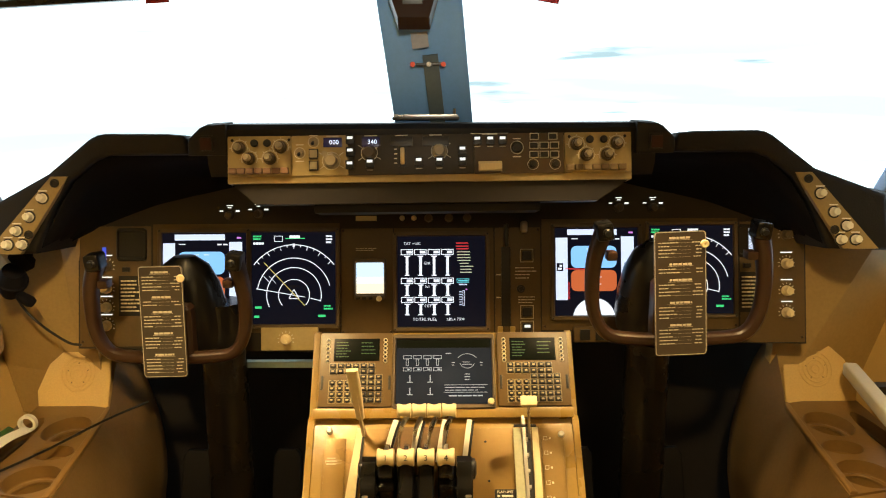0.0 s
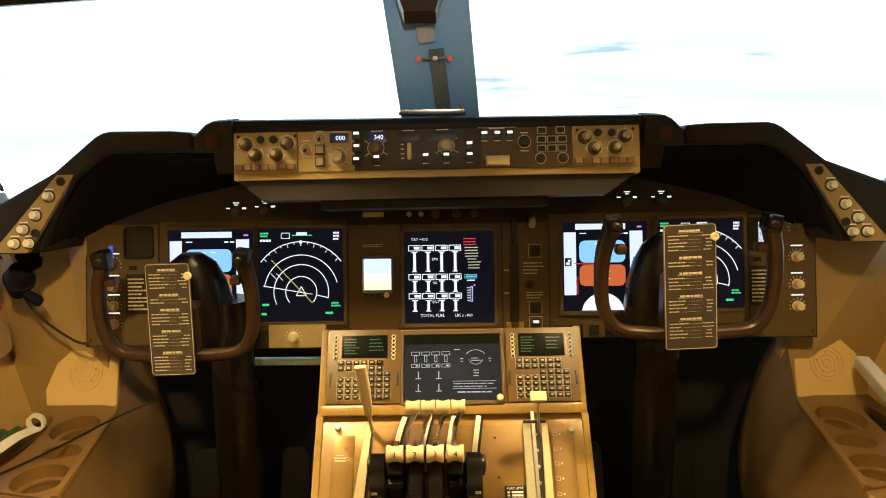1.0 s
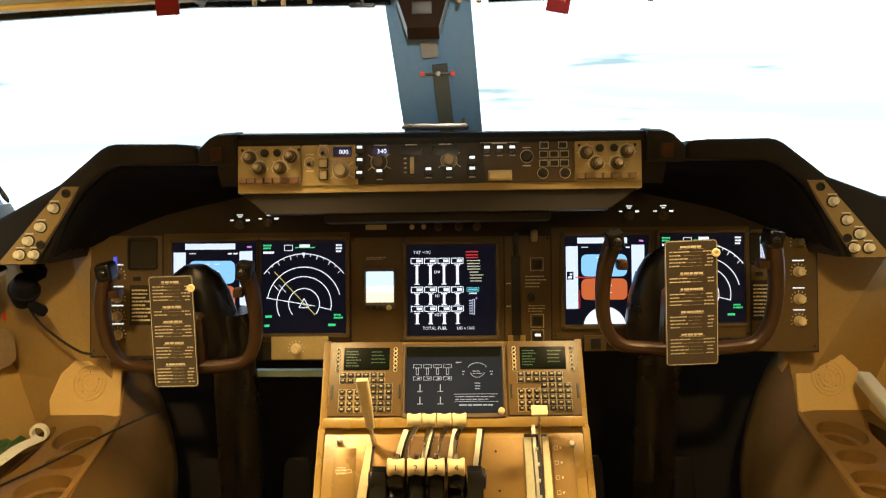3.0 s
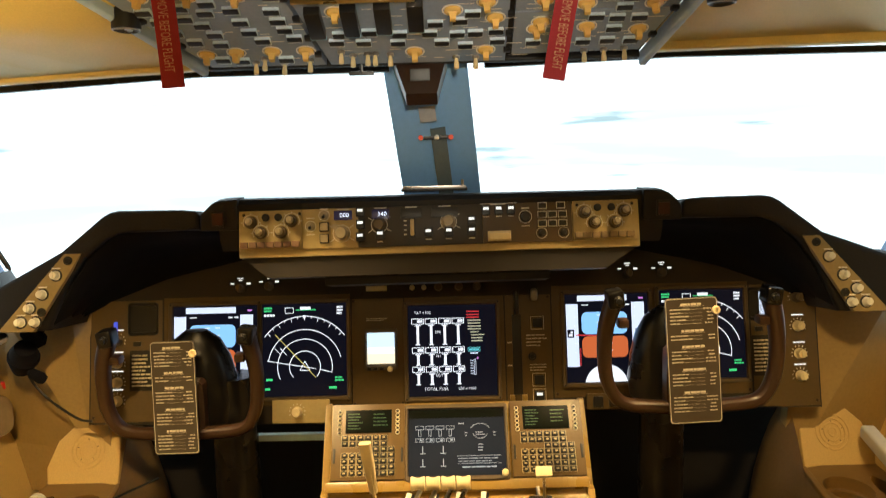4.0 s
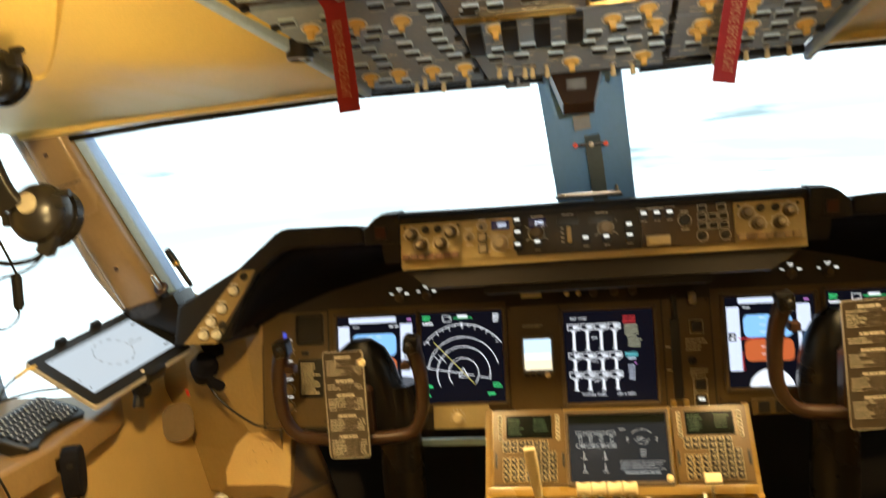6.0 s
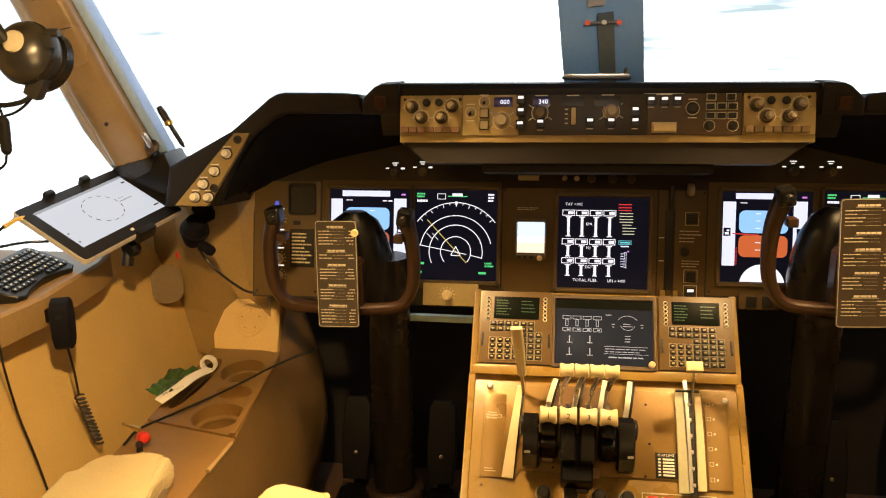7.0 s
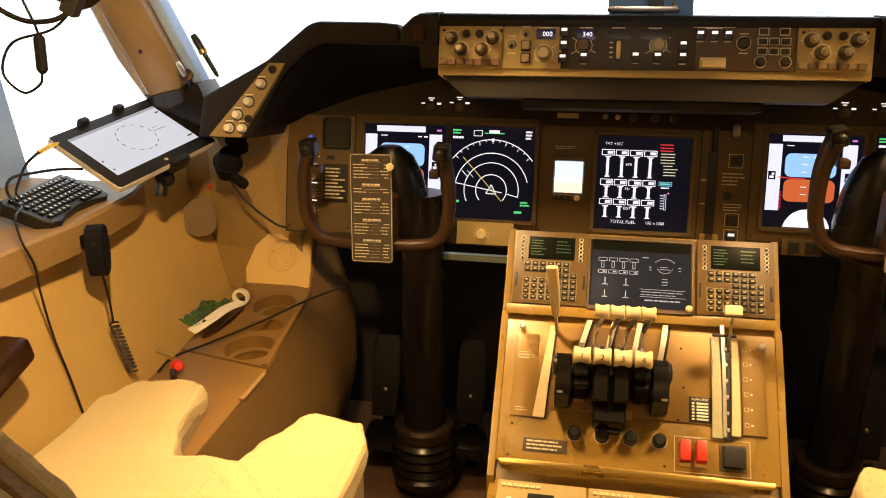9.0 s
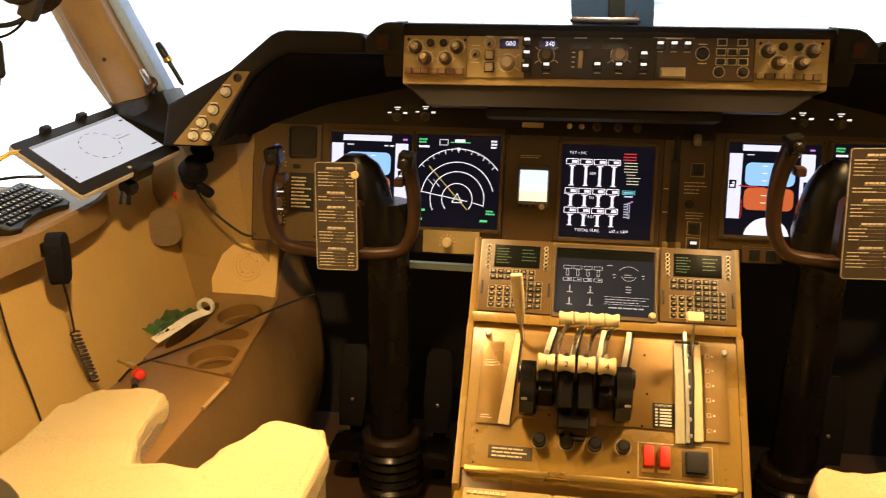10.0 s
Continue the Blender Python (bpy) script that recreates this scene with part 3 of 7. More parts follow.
# pale trim hanging under the left panel edge
single("trim_strip", boxed((0, 0, 0), (0.19, 0.012, 0.016), 0.003, pose(0, 0, 0, 8, 0, -1)), material("pale_sheet", (0.62, 0.86, 0.90), 0.2, stain=0.3), pose(-0.355, 1.720, 0.575), "pale blue plastic sheet edge under the panel", "plastic sheet")


# ---- display units ----
def display_unit(x, y, w, h, label, group="flight displays"):
    """A square tube display: bezel, glass; what it shows is drawn in its own axes, u and v from the top left."""
    du = thing("display_unit", FACE @ pose(x + w / 2, y + h / 2, 0), label, "display", group)
    bezel = part("bezel", ring_frame(bmesh.new(), w + 0.02, h + 0.02, w, h, 0.0, 0.007, 0.006), BEZEL, du)
    part("glass", boxed((0, 0, 0.001), (w - 0.0005, h - 0.0005, 0.003)), SCREEN, du)
    for sx in (-1, 1):
        for sy in (-1, 1):
            part("bezel_screw", lathe([(0.002, 0.006), (0.002, 0.0078), (0.0005, 0.008)], pose(sx * (w / 2 + 0.005), sy * (h / 2 + 0.005), 0), 8), BLACK, bezel)
    return du, (lambda u: (u - 0.5) * w), (lambda v: (0.5 - v) * h)


Z = 0.0034


def flight_display(x, y, w, h):
    du, U, V = display_unit(x, y, w, h, "lit flight display with speed and height tapes and horizon")
    bm = bmesh.new()
    for nm, (u0, v0, u1, v1) in (("speed_tape", (0.01, 0.82, 0.155, 0.11)), ("height_tape", (0.80, 0.79, 0.955, 0.10)), ("mode_bar", (0.15, 0.08, 0.75, 0.015))):
        bm = bmesh.new()
        rect(bm, U(u0), V(v0), U(u1), V(v1), Z)
        part(nm, bm, G_PALE, du, "pale grey lit tape", smooth=0)
    bm = bmesh.new()
    disc(bm, U(0.47), V(1.0) - 0.008, 0.047, Z, 24, 11, 169)
    for v in (0.24, 0.32, 0.40, 0.56, 0.64):
        for u0, u1 in ((0.38, 0.44), (0.50, 0.56)):
            rect(bm, U(u0), V(v) - 0.0008, U(u1), V(v) + 0.0008, Z + 0.0006)
    rect(bm, U(0.955), V(0.50), U(0.985), V(0.41), Z), rect(bm, U(0.2), V(0.128), U(0.28), V(0.118), Z)
    for u in (0.66, 0.73):
        rect(bm, U(u), V(0.135), U(u + 0.05), V(0.12), Z)
    pieces("symbol", bm, G_WHITE, du)
    bm = bmesh.new()
    prism(bm, [(U(0.47) + p, V(0.33) + q) for p, q in rounded(0.55 * w, 0.25 * h, 0.012)], Z - 0.0004, Z + 0.0001)
    part("sky_field", bm, G_BLUE, du, "blue sky half of the horizon", smooth=0)
    bm = bmesh.new()
    prism(bm, [(U(0.47) + p, V(0.60) + q) for p, q in rounded(0.55 * w, 0.24 * h, 0.012)], Z - 0.0004, Z + 0.0001)
    part("ground_field", bm, G_RUST, du, "rust brown ground half of the horizon", smooth=0)
    bm = bmesh.new()
    stroke(bm, (U(0.12), V(0.462)), (U(0.42), V(0.475)), 0.0022, Z + 0.0008)
    for k in range(14):
        rect(bm, U(0.157), V(0.62 + 0.0145 * k), U(0.18), V(0.614 + 0.0145 * k), Z)
    pieces("red_mark", bm, G_RED, du)
    bm = bmesh.new()
    rect(bm, U(0.89), V(0.065), U(0.945), V(0.045), Z)
    part("magenta_mark", bm, G_MAGENTA, du, smooth=0)
    bm = bmesh.new()
    rect(bm, U(0.83), V(0.845), U(0.89), V(0.825), Z)
    part("green_mark", bm, G_GREEN, du, smooth=0)
    bm = bmesh.new()
    for u, v in ((0.02, 0.49), (0.84, 0.49)):
        prism(bm, [(U(u), V(v)), (U(u + 0.08), V(v)), (U(u + 0.08), V(v - 0.09)), (U(u), V(v - 0.09))], Z + 0.0002, Z + 0.0006)
    pieces("readout_box", bm, SCREEN, du)
    bm = bmesh.new()
    for u in (0.035, 0.855):
        rect(bm, U(u), V(0.475), U(u + 0.045), V(0.45), Z + 0.0012), rect(bm, U(u + 0.02), V(0.44), U(u + 0.05), V(0.42), Z + 0.0012)
        for k in range(7):
            rect(bm, U(u + (0.07 if u < 0.5 else -0.04)), V(0.16 + 0.1 * k) - 0.0004, U(u + (0.1 if u < 0.5 else -0.01)), V(0.16 + 0.1 * k) + 0.0004, Z + 0.0012)
    pieces("figure", bm, G_WHITE, du)


def map_display(x, y, w, h):
    du, U, V = display_unit(x, y, w, h, "lit navigation display with white range arcs on black")
    cx, cy = U(0.505), V(0.683)
    for r, a0, a1 in ((0.034, -40, 222), (0.060, -14, 206), (0.081, 14, 170)):
        bm = bmesh.new()
        arc(bm, cx, cy, r, 0.0019, a0, a1, Z)
        part("range_arc", bm, G_WHITE, du, smooth=0)
    bm = bmesh.new()
    arc(bm, cx, cy, 0.110, 0.0019, 37, 143, Z)
    for k in range(13):
        a = radians(42 + 8 * k)
        n = 0.009 if k % 2 == 0 else 0.005
        stroke(bm, (cx + 0.110 * math.cos(a), cy + 0.110 * math.sin(a)), (cx + (0.110 - n) * math.cos(a), cy + (0.110 - n) * math.sin(a)), 0.0015, Z)
    for p, q in (((-0.011, -0.008), (0, 0.012)), ((0, 0.012), (0.011, -0.008)), ((-0.011, -0.008), (0.011, -0.008))):
        stroke(bm, (cx + p[0], cy + p[1]), (cx + q[0], cy + q[1]), 0.0019, Z)
    stroke(bm, (cx - 0.083, cy + 0.014), (cx + 0.024, cy - 0.005), 0.0018, Z), stroke(bm, (cx + 0.034, cy - 0.007), (cx + 0.058, cy - 0.013), 0.0018, Z)
    for d in (0, 0.012):
        stroke(bm, (cx - 0.066 + d, cy + 0.041), (cx - 0.052 + d, cy + 0.026), 0.0014, Z)
    outline(bm, U(0.27), V(0.105), U(0.375), V(0.04), 0.0014, Z)
    part("compass_rose", bm, G_WHITE, du, smooth=0)
    bm = bmesh.new()
    stroke(bm, (cx - 0.065, cy + 0.071), (cx + 0.024, cy - 0.024), 0.0016, Z + 0.0004)
    part("track_line", bm, G_AMBER, du, "pale yellow track line", smooth=0)
    bm = bmesh.new()
    bars(bm, U(0.02), V(0.09), U(0.16), V(0.03), 2, Z, 3, 0.6), rect(bm, U(0.4), V(0.075), U(0.64), V(0.065), Z)
    rect(bm, U(0.04), V(0.83), U(0.12), V(0.805), Z), rect(bm, U(0.03), V(0.93), U(0.09), V(0.905), Z)
    bars(bm, U(0.86), V(0.85), U(0.98), V(0.79), 2, Z, 4, 0.6), rect(bm, U(0.79), V(0.925), U(0.88), V(0.90), Z)
    pieces("green_legend", bm, G_GREEN, du)
    bm = bmesh.new()
    bars(bm, U(0.02), V(0.14), U(0.17), V(0.105), 1, Z, 5, 0.7), bars(bm, U(0.89), V(0.13), U(0.97), V(0.03), 3, Z, 6, 0.6)
    rect(bm, U(0.455), V(0.068), U(0.58), V(0.036), Z + 0.0005), rect(bm, U(0.49), V(0.16), U(0.52), V(0.125), Z)
    pieces("white_legend", bm, G_WHITE, du)


def engine_display(x, y, w, h):
    du, U, V = display_unit(x, y, w, h, "lit engine display with white bars for four engines", "engine displays")
    for u in (0.11, 0.263, 0.417, 0.57):
        for v0, v1, b0, b1 in ((0.143, 0.208, 0.215, 0.437), (0.459, 0.526, 0.532, 0.66), (0.67, 0.735, 0.745, 0.872)):
            bm = bmesh.new()
            outline(bm, U(u - 0.07), V(v1), U(u + 0.07), V(v0), 0.0016, Z)
            rect(bm, U(u - 0.005), V(v1) + 0.0035, U(u + 0.055), V(v0) - 0.0035, Z)
            rect(bm, U(u - 0.014), V(b1), U(u + 0.016), V(b0), Z), rect(bm, U(u - 0.032), V(b0 + 0.012), U(u + 0.034), V(b0), Z), rect(bm, U(u - 0.028), V(b1), U(u + 0.028), V(b1 - 0.01), Z)
            part("engine_gauge", bm, G_WHITE, du, smooth=0)
    for text, u, v, size in (("EPR", 0.342, 0.30, 0.0085), ("N1", 0.342, 0.56, 0.0085), ("EGT", 0.348, 0.77, 0.0085), ("TOTAL FUEL", 0.31, 0.918, 0.0095), ("LBS x 1000", 0.66, 0.918, 0.0085), ("TAT +10C", 0.17, 0.083, 0.0085)):
        lettering("lit_text", text, size, pose(U(u), V(v), Z + 0.0004), G_WHITE, du)
    bm = bmesh.new()
    for v in (0.078, 0.112, 0.142):
        rect(bm, U(0.668), V(v) - 0.0011, U(0.81), V(v) + 0.0011, Z)
    pieces("red_line", bm, G_RED, du)
    bm = bmesh.new()
    for u, v, n in ((0.68, 0.175, 0.15), (0.68, 0.207, 0.145), (0.68, 0.239, 0.15), (0.68, 0.270, 0.15), (0.71, 0.302, 0.10), (0.715, 0.335, 0.15), (0.715, 0.368, 0.13), (0.715, 0.40, 0.13)):
        rect(bm, U(u), V(v) - 0.0009, U(u + n), V(v) + 0.0009, Z)
    pieces("amber_line", bm, material_cream_glow, du)
    bm = bmesh.new()
    outline(bm, U(0.675), V(0.515), U(0.815), V(0.47), 0.0012, Z), rect(bm, U(0.69), V(0.502), U(0.80), V(0.484), Z)
    part("cyan_box", bm, G_CYAN, du, smooth=0)
    bm = bmesh.new()
    rect(bm, U(0.70), V(0.542), U(0.79), V(0.528), Z), outline(bm, U(0.74), V(0.77), U(0.765), V(0.60), 0.0011, Z)
    for k in range(6):
        rect(bm, U(0.7), V(0.62 + 0.028 * k), U(0.735), V(0.612 + 0.028 * k), Z)
    part("flap_scale", bm, G_PALE, du, smooth=0)
    bm = bmesh.new()
    disc(bm, U(0.785), V(0.59), 0.0022, Z, 10)
    part("magenta_mark", bm, G_MAGENTA, du, smooth=0)


material_cream_glow = glow("display_cream", (0.9, 0.86, 0.6), 0.8)
flight_display(-0.615, -0.158, 0.184, 0.200)
map_display(-0.419, -0.159, 0.184, 0.202)
engine_display(-0.099, -0.167, 0.193, 0.199)
flight_display(0.247, -0.145, 0.182, 0.193)
map_display(0.456, -0.142, 0.183, 0.194)

standby = thing("standby_display", FACE @ pose(-0.159, -0.061, 0), "small standby attitude display with pale sky and sand", "display")
part("bezel", ring_frame(bmesh.new(), 0.072, 0.092, 0.060, 0.070, 0, 0.012, 0.007), BEZEL, standby)
for name, y0, y1, c in (("sky_field", 0.004, 0.036, (0.66, 0.84, 1.0)), ("haze_field", -0.010, 0.004, (0.95, 0.93, 0.86)), ("ground_field", -0.032, -0.010, (1.0, 0.86, 0.60))):
    bm = bmesh.new()
    rect(bm, -0.030, y0, 0.030, y1, 0.004)
    part(name, bm, glow("standby_" + name, c, 1.3), standby, smooth=0)
part("adjuster", knob_mesh(0.005, 0.01, False, pose(0.02, -0.043, 0.012)), CREAM, standby)
for x in (-0.025, -0.012, 0.002):
    part("key", boxed((x, -0.042, 0.0135), (0.009, 0.006, 0.004), 0.001), BLACK, standby)

# ---- glareshield hood ----
hood = thing("glareshield", pose(0, 1.65, 1.05), "black vinyl glareshield hood over the instrument panel", "glareshield")
SIDEWAYS = Matrix(((0, 0, 1, 0), (1, 0, 0, 0), (0, 1, 0, 0), (0, 0, 0, 1)))  # outlines of (y, z), raised along x
FALL = Matrix(((1, 0, 0, 0), (0, 1, 0, 0), (0, -0.13, 1, -0.006), (0, 0, 0, 1)))  # the top falls away towards the windscreen
part("centre_deck", prismed([(-0.052, 0.050), (-0.046, -0.02), (-0.03, -0.045), (0.32, -0.03), (0.32, 0.005), (0.06, 0.046), (-0.020, 0.060), (-0.044, 0.059)], -0.440, 0.440, SIDEWAYS, 0.004), HOOD, hood)
for s in (-1, 1):
    # end block with its square warning light
    out = [(s * 0.398, 0.062), (s * 0.436, 0.060), (s * 0.449, 0.054), (s * 0.471, 0.034), (s * 0.474, 0.024), (s * 0.474, 0.0), (s * 0.398, 0.0)]
    part("end_block", prismed(out, 0.0, 0.060, pose(0, 0, 0, 90, 0, 0), 0.007, 4), HOOD, hood)
    light = part("warning_light", boxed((s * 0.437, -0.0625, 0.024), (0.022, 0.010, 0.024), 0.002), material("warning_cap", (0.06, 0.016, 0.010), 0.3), hood, "dark red square warning light")
    part("light_frame", boxed((s * 0.437, -0.0600, 0.024), (0.029, 0.006, 0.031), 0.002), BLACK, light)
    foot = -0.112 if s < 0 else -0.085
    top = [(s * x, z) for x, z in ((0.4785, 0.030), (0.484, 0.040), (0.520, 0.043), (0.640, 0.044), (0.656, 0.041), (0.672, 0.033), (0.760, -0.022 + foot * 0.12), (0.905, foot), (0.925, -0.200), (0.800, -0.196), (0.752, -0.100), (0.716, -0.050), (0.664, -0.010), (0.640, 0.0), (0.4785, 0.002))]
    part("hood_wing", prismed(top, -0.30, 0.045, FALL @ pose(0, 0, 0, 90, 0, 0), 0.013, 4), HOOD, hood, smooth=50)
    # cloth lining from the hood's lip down and back to the panel
    bm = bmesh.new()
    lip = [(s * 0.800, -0.03, -0.190), (s * 0.750, -0.03, -0.105), (s * 0.712, -0.03, -0.052), (s * 0.655, -0.03, -0.004), (s * 0.55, -0.03, 0.006), (s * 0.40, -0.02, 0.004)]
    low = [(s * 0.80, 0.105, -0.205), (s * 0.73, 0.118, -0.172), (s * 0.655, 0.125, -0.150), (s * 0.60, 0.130, -0.135), (s * 0.50, 0.135, -0.108), (s * 0.40, 0.140, -0.085)]
    rows = [[bm.verts.new(Vector(p).lerp(Vector(q), k) + Vector((0, 0.05 * math.sin(math.pi * k), 0))) for p, q in zip(lip, low)] for k in (0, 0.25, 0.5, 0.75, 1)]
    for p, q in zip(rows, rows[1:]):
        for i in range(len(p) - 1):
            bm.faces.new((p[i], p[i + 1], q[i + 1], q[i]))
    bmesh.ops.recalc_face_normals(bm, faces=bm.faces)
    part("wing_lining", bm, NAVY, hood, "navy black cloth lining", smooth=60).modifiers.new("thick", "SOLIDIFY").thickness = 0.003
    # dark cheek from hood to fairing, standing in for the shade under the hood
    part("cheek", prismed([(s * 0.70, -0.02), (s * 0.80, -0.10), (s * 0.88, -0.17), (s * 0.865, -0.19), (s * 0.80, -0.20), (s * 0.765, -0.13)], -0.16, -0.035, pose(0, 0, 0, 90, 0, 0), 0.010, 3), HOOD_FELT, hood)
part("rear_lining", boxed((0, 0.175, -0.045), (1.36, 0.012, 0.10)), HOOD_FELT, hood)
# little shelf at the foot of the centre post
shelf = thing("glare_bracket", pose(-0.012, 1.675, 1.112), "small dark metal bracket on the glareshield", "bracket")
part("plate", boxed((0, 0, 0.004), (0.135, 0.03, 0.006), 0.002), BLACK, shelf)
part("rail", boxed((0.0, -0.014, 0.009), (0.128, 0.003, 0.006), 0.001), STEEL, shelf)
part("pin", lathe([(0.003, 0), (0.003, 0.016), (0.001, 0.017)], pose(0.058, 0, 0.006), 8), STEEL, shelf)

# ---- outer lighting panels on the hood's legs ----
for s in (-1, 1):
    side = thing("lighting_panel", pose(s * 0.806, 1.597, 0.932) @ Matrix.Scale(0.973, 4), "gold triangular lighting panel with cream knobs", "control panel", "outer lighting panels")
    ground = [(s * 0.055, 0.080), (s * 0.090, 0.080), (s * -0.005, -0.077), (s * -0.078, -0.077)]
    plate = [(-x, y) for x, y in ground]
    part("plate", prismed(plate, 0.0, 0.012, pose(0, 0, 0, 90 - 13, 0, 0), 0.002), material("lighting_plate", (0.30, 0.225, 0.10), 0.36), side)
    rows = [(0.064, 0.066), (0.040, 0.036), (0.013, -0.002), (-0.012, -0.030), (0.012, -0.038), (-0.03, -0.058), (0.0, -0.058)]
    for k, (x, y) in enumerate(rows):
        m = pose(0, 0, 0, 90 - 13, 0, 0) @ pose(-s * x, y, 0.012)
        if k in (0, 4):
            part("jack", lathe([(0.009, 0), (0.009, 0.003), (0.006, 0.0035), (0.0055, 0.001)], m, 14), BLACK, side)
        else:
            part("knob_ring", lathe([(0.0128, 0), (0.0128, 0.0012), (0.010, 0.0020)], m, 16), BLACK, side)
            part("knob", knob_mesh(0.0078, 0.017, True, m), WHITE, side, "white knob")
            bm = bmesh.new()
            rect(bm, -0.009, 0.0135, 0.009, 0.016, 0.0008)
            bm.transform(m)
            part("legend", bm, WHITE, side, smooth=0)

# ---- mode control panel ----
MCP = face_frame((0, 1.589, 1.05), 13) @ pose(0, 0, 0, 0, 0, 0.35)
mcp = thing("mode_control_panel", MCP, "gold and brown autopilot control panel set in the glareshield", "control panel")
part("housing", boxed((-0.004, -0.005, -0.052), (0.788, 0.094, 0.1), 0.003), GOLD, mcp)
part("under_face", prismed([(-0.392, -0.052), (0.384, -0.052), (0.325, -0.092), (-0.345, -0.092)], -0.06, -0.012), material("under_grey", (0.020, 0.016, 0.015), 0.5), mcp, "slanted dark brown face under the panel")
part("under_lip", boxed((-0.01, -0.099, -0.075), (0.45, 0.02, 0.08), 0.004), HOOD, mcp)
# middle plates: a shadow across the face is mixed into their dark paint
for x0, x1, mat, nm in ((-0.396, -0.2735, GOLD, "gold range selector plate"), (-0.2715, -0.163, GOLD, "gold speed plate"), (-0.162, 0.082, material("mcp_dark_and_shade", (0.028, 0.02, 0.012), 0.38), "dark brown heading plate"), (0.083, 0.257, material("mcp_brown_and_shade", (0.085, 0.055, 0.028), 0.4), "brown mode plate"), (0.259, 0.388, GOLD, "gold range selector plate")):
    part("face_plate", boxed(((x0 + x1) / 2, 0.001, 0.0), (x1 - x0, 0.078, 0.005), 0.001), mat, mcp, nm)
ZM = 0.0025
for s, xs in ((-1, (-0.373, -0.344, -0.319, -0.293, -0.354, -0.314)), (1, (0.282, 0.308, 0.335, 0.360, 0.301, 0.341))):
    ys = (0.017, 0.026, 0.026, 0.018, -0.004, -0.004)
    for k, (x, y) in enumerate(zip(xs, ys)):
        if k in (1, 2):
            part("minimums_button", lathe([(0.0075, 0), (0.0075, 0.004), (0.006, 0.006), (0.001, 0.0062)], pose(x, y, ZM), 14), BLACK, mcp)
        else:
            base = part("selector", lathe([(0.0125, 0), (0.0125, 0.002), (0.0095, 0.003), (0.0095, 0.018), (0.008, 0.02), (0.002, 0.0202)], pose(x, y, ZM), 18), BEZEL, mcp)
            part("inner_knob", knob_mesh(0.006, 0.013, True, pose(x, y, ZM + 0.02)), KNOB, base)
            bm = bmesh.new()
            arc(bm, x, y, 0.0155, 0.0014, -30, 210, ZM + 0.0006, 16)
            for a in (0, 45, 90, 135, 180):
                stroke(bm, (x + 0.0162 * math.cos(radians(a)), y + 0.0162 * math.sin(radians(a))), (x + 0.0195 * math.cos(radians(a)), y + 0.0195 * math.sin(radians(a))), 0.0014, ZM + 0.0006)
            part("dial_mark", bm, WHITE, base, smooth=0)
    x0 = xs[0] - 0.014 if s < 0 else 0.268
    for k in range(7):
        part("map_button", boxed((x0 + 0.0168 * k + 0.001, -0.028, ZM + 0.004), (0.0145, 0.0115, 0.009), 0.0015), material("button_mauve", (0.22, 0.13, 0.085), 0.4) if s < 0 else material("button_tan", (0.25, 0.18, 0.09), 0.4), mcp)
    for x in (xs[0] - 0.014, xs[3] + 0.016):
        add_screw(mcp, x, 0.032, ZM, 0.003)
for x, y in ((-0.229, 0.027), (-0.256, 0.006)):
    part("round_switch", lathe([(0.009, 0), (0.009, 0.0015), (0.0065, 0.002), (0.006, 0.005), (0.001, 0.0053)], pose(x, y, ZM), 16), KNOB, mcp)
    part("toggle", lathe([(0.002, 0), (0.0032, 0.012), (0.0018, 0.0145)], pose(x, y, ZM + 0.005, 25, 0, 0), 10), BLACK, mcp)
for x, y in ((-0.229, 0.004), (-0.229, -0.019)):
    add_button(mcp, x, y, 0.0185, 0.019, BLACK, False, ZM, 0.005)
    part("button_cap", boxed((x, y, ZM + 0.006), (0.0145, 0.015, 0.004), 0.001), KNOB, mcp)
for x, y in ((-0.158, 0.031), (-0.158, 0.007), (-0.159, -0.018), (-0.120, -0.015), (-0.025, -0.013), (0.015, -0.013), (0.060, 0.008), (0.060, -0.013), (0.089, 0.027), (0.114, 0.027), (0.138, 0.027)):
    add_button(mcp, x, y, 0.0165, 0.018, BLACK, True, ZM)
for x, y, r, mat in ((-0.195, -0.010, 0.0115, KNOB), (-0.121, 0.005, 0.0105, BEZEL), (0.015, 0.007, 0.0105, KNOB)):
    part("rotary_skirt", lathe([(r * 1.35, 0), (r * 1.3, 0.003), (r * 1.05, 0.004), (r, 0.016), (r * 0.85, 0.0185), (r * 0.2, 0.0188)], pose(x, y, ZM), 20), mat, mcp)
    bm = bmesh.new()
    arc(bm, x, y, r * 1.5, 0.0013, 0, 359, ZM + 0.0007, 24)
    for a in (35, 145, 215, 330):
        stroke(bm, (x + r * 1.6 * math.cos(radians(a)), y + r * 1.6 * math.sin(radians(a))), (x + r * 2.5 * math.cos(radians(a)), y + r * 2.5 * math.sin(radians(a))), 0.0014, ZM + 0.0007)
    part("dial_mark", bm, WHITE, mcp, smooth=0)
part("round_switch", lathe([(0.006, 0), (0.006, 0.004), (0.001, 0.0042)], pose(-0.208, 0.004, ZM), 14), KNOB, mcp)
BLUE_LCD = glow("lcd_backlight", (0.06, 0.05, 0.40), 0.06)
for x, w, text in ((-0.192, 0.036, "000"), (-0.118, 0.034, "340"), (-0.058, 0.042, ""), (0.008, 0.052, "")):
    win = part("digit_window", boxed((x, 0.026, ZM + 0.0005), (w, 0.0185, 0.004), 0.001), BLUE_LCD if text else BLACK, mcp)
    if text:
        lettering("digits", text, 0.0125, pose(x + 0.003, 0.0255, ZM + 0.0034), G_DIGIT, win)
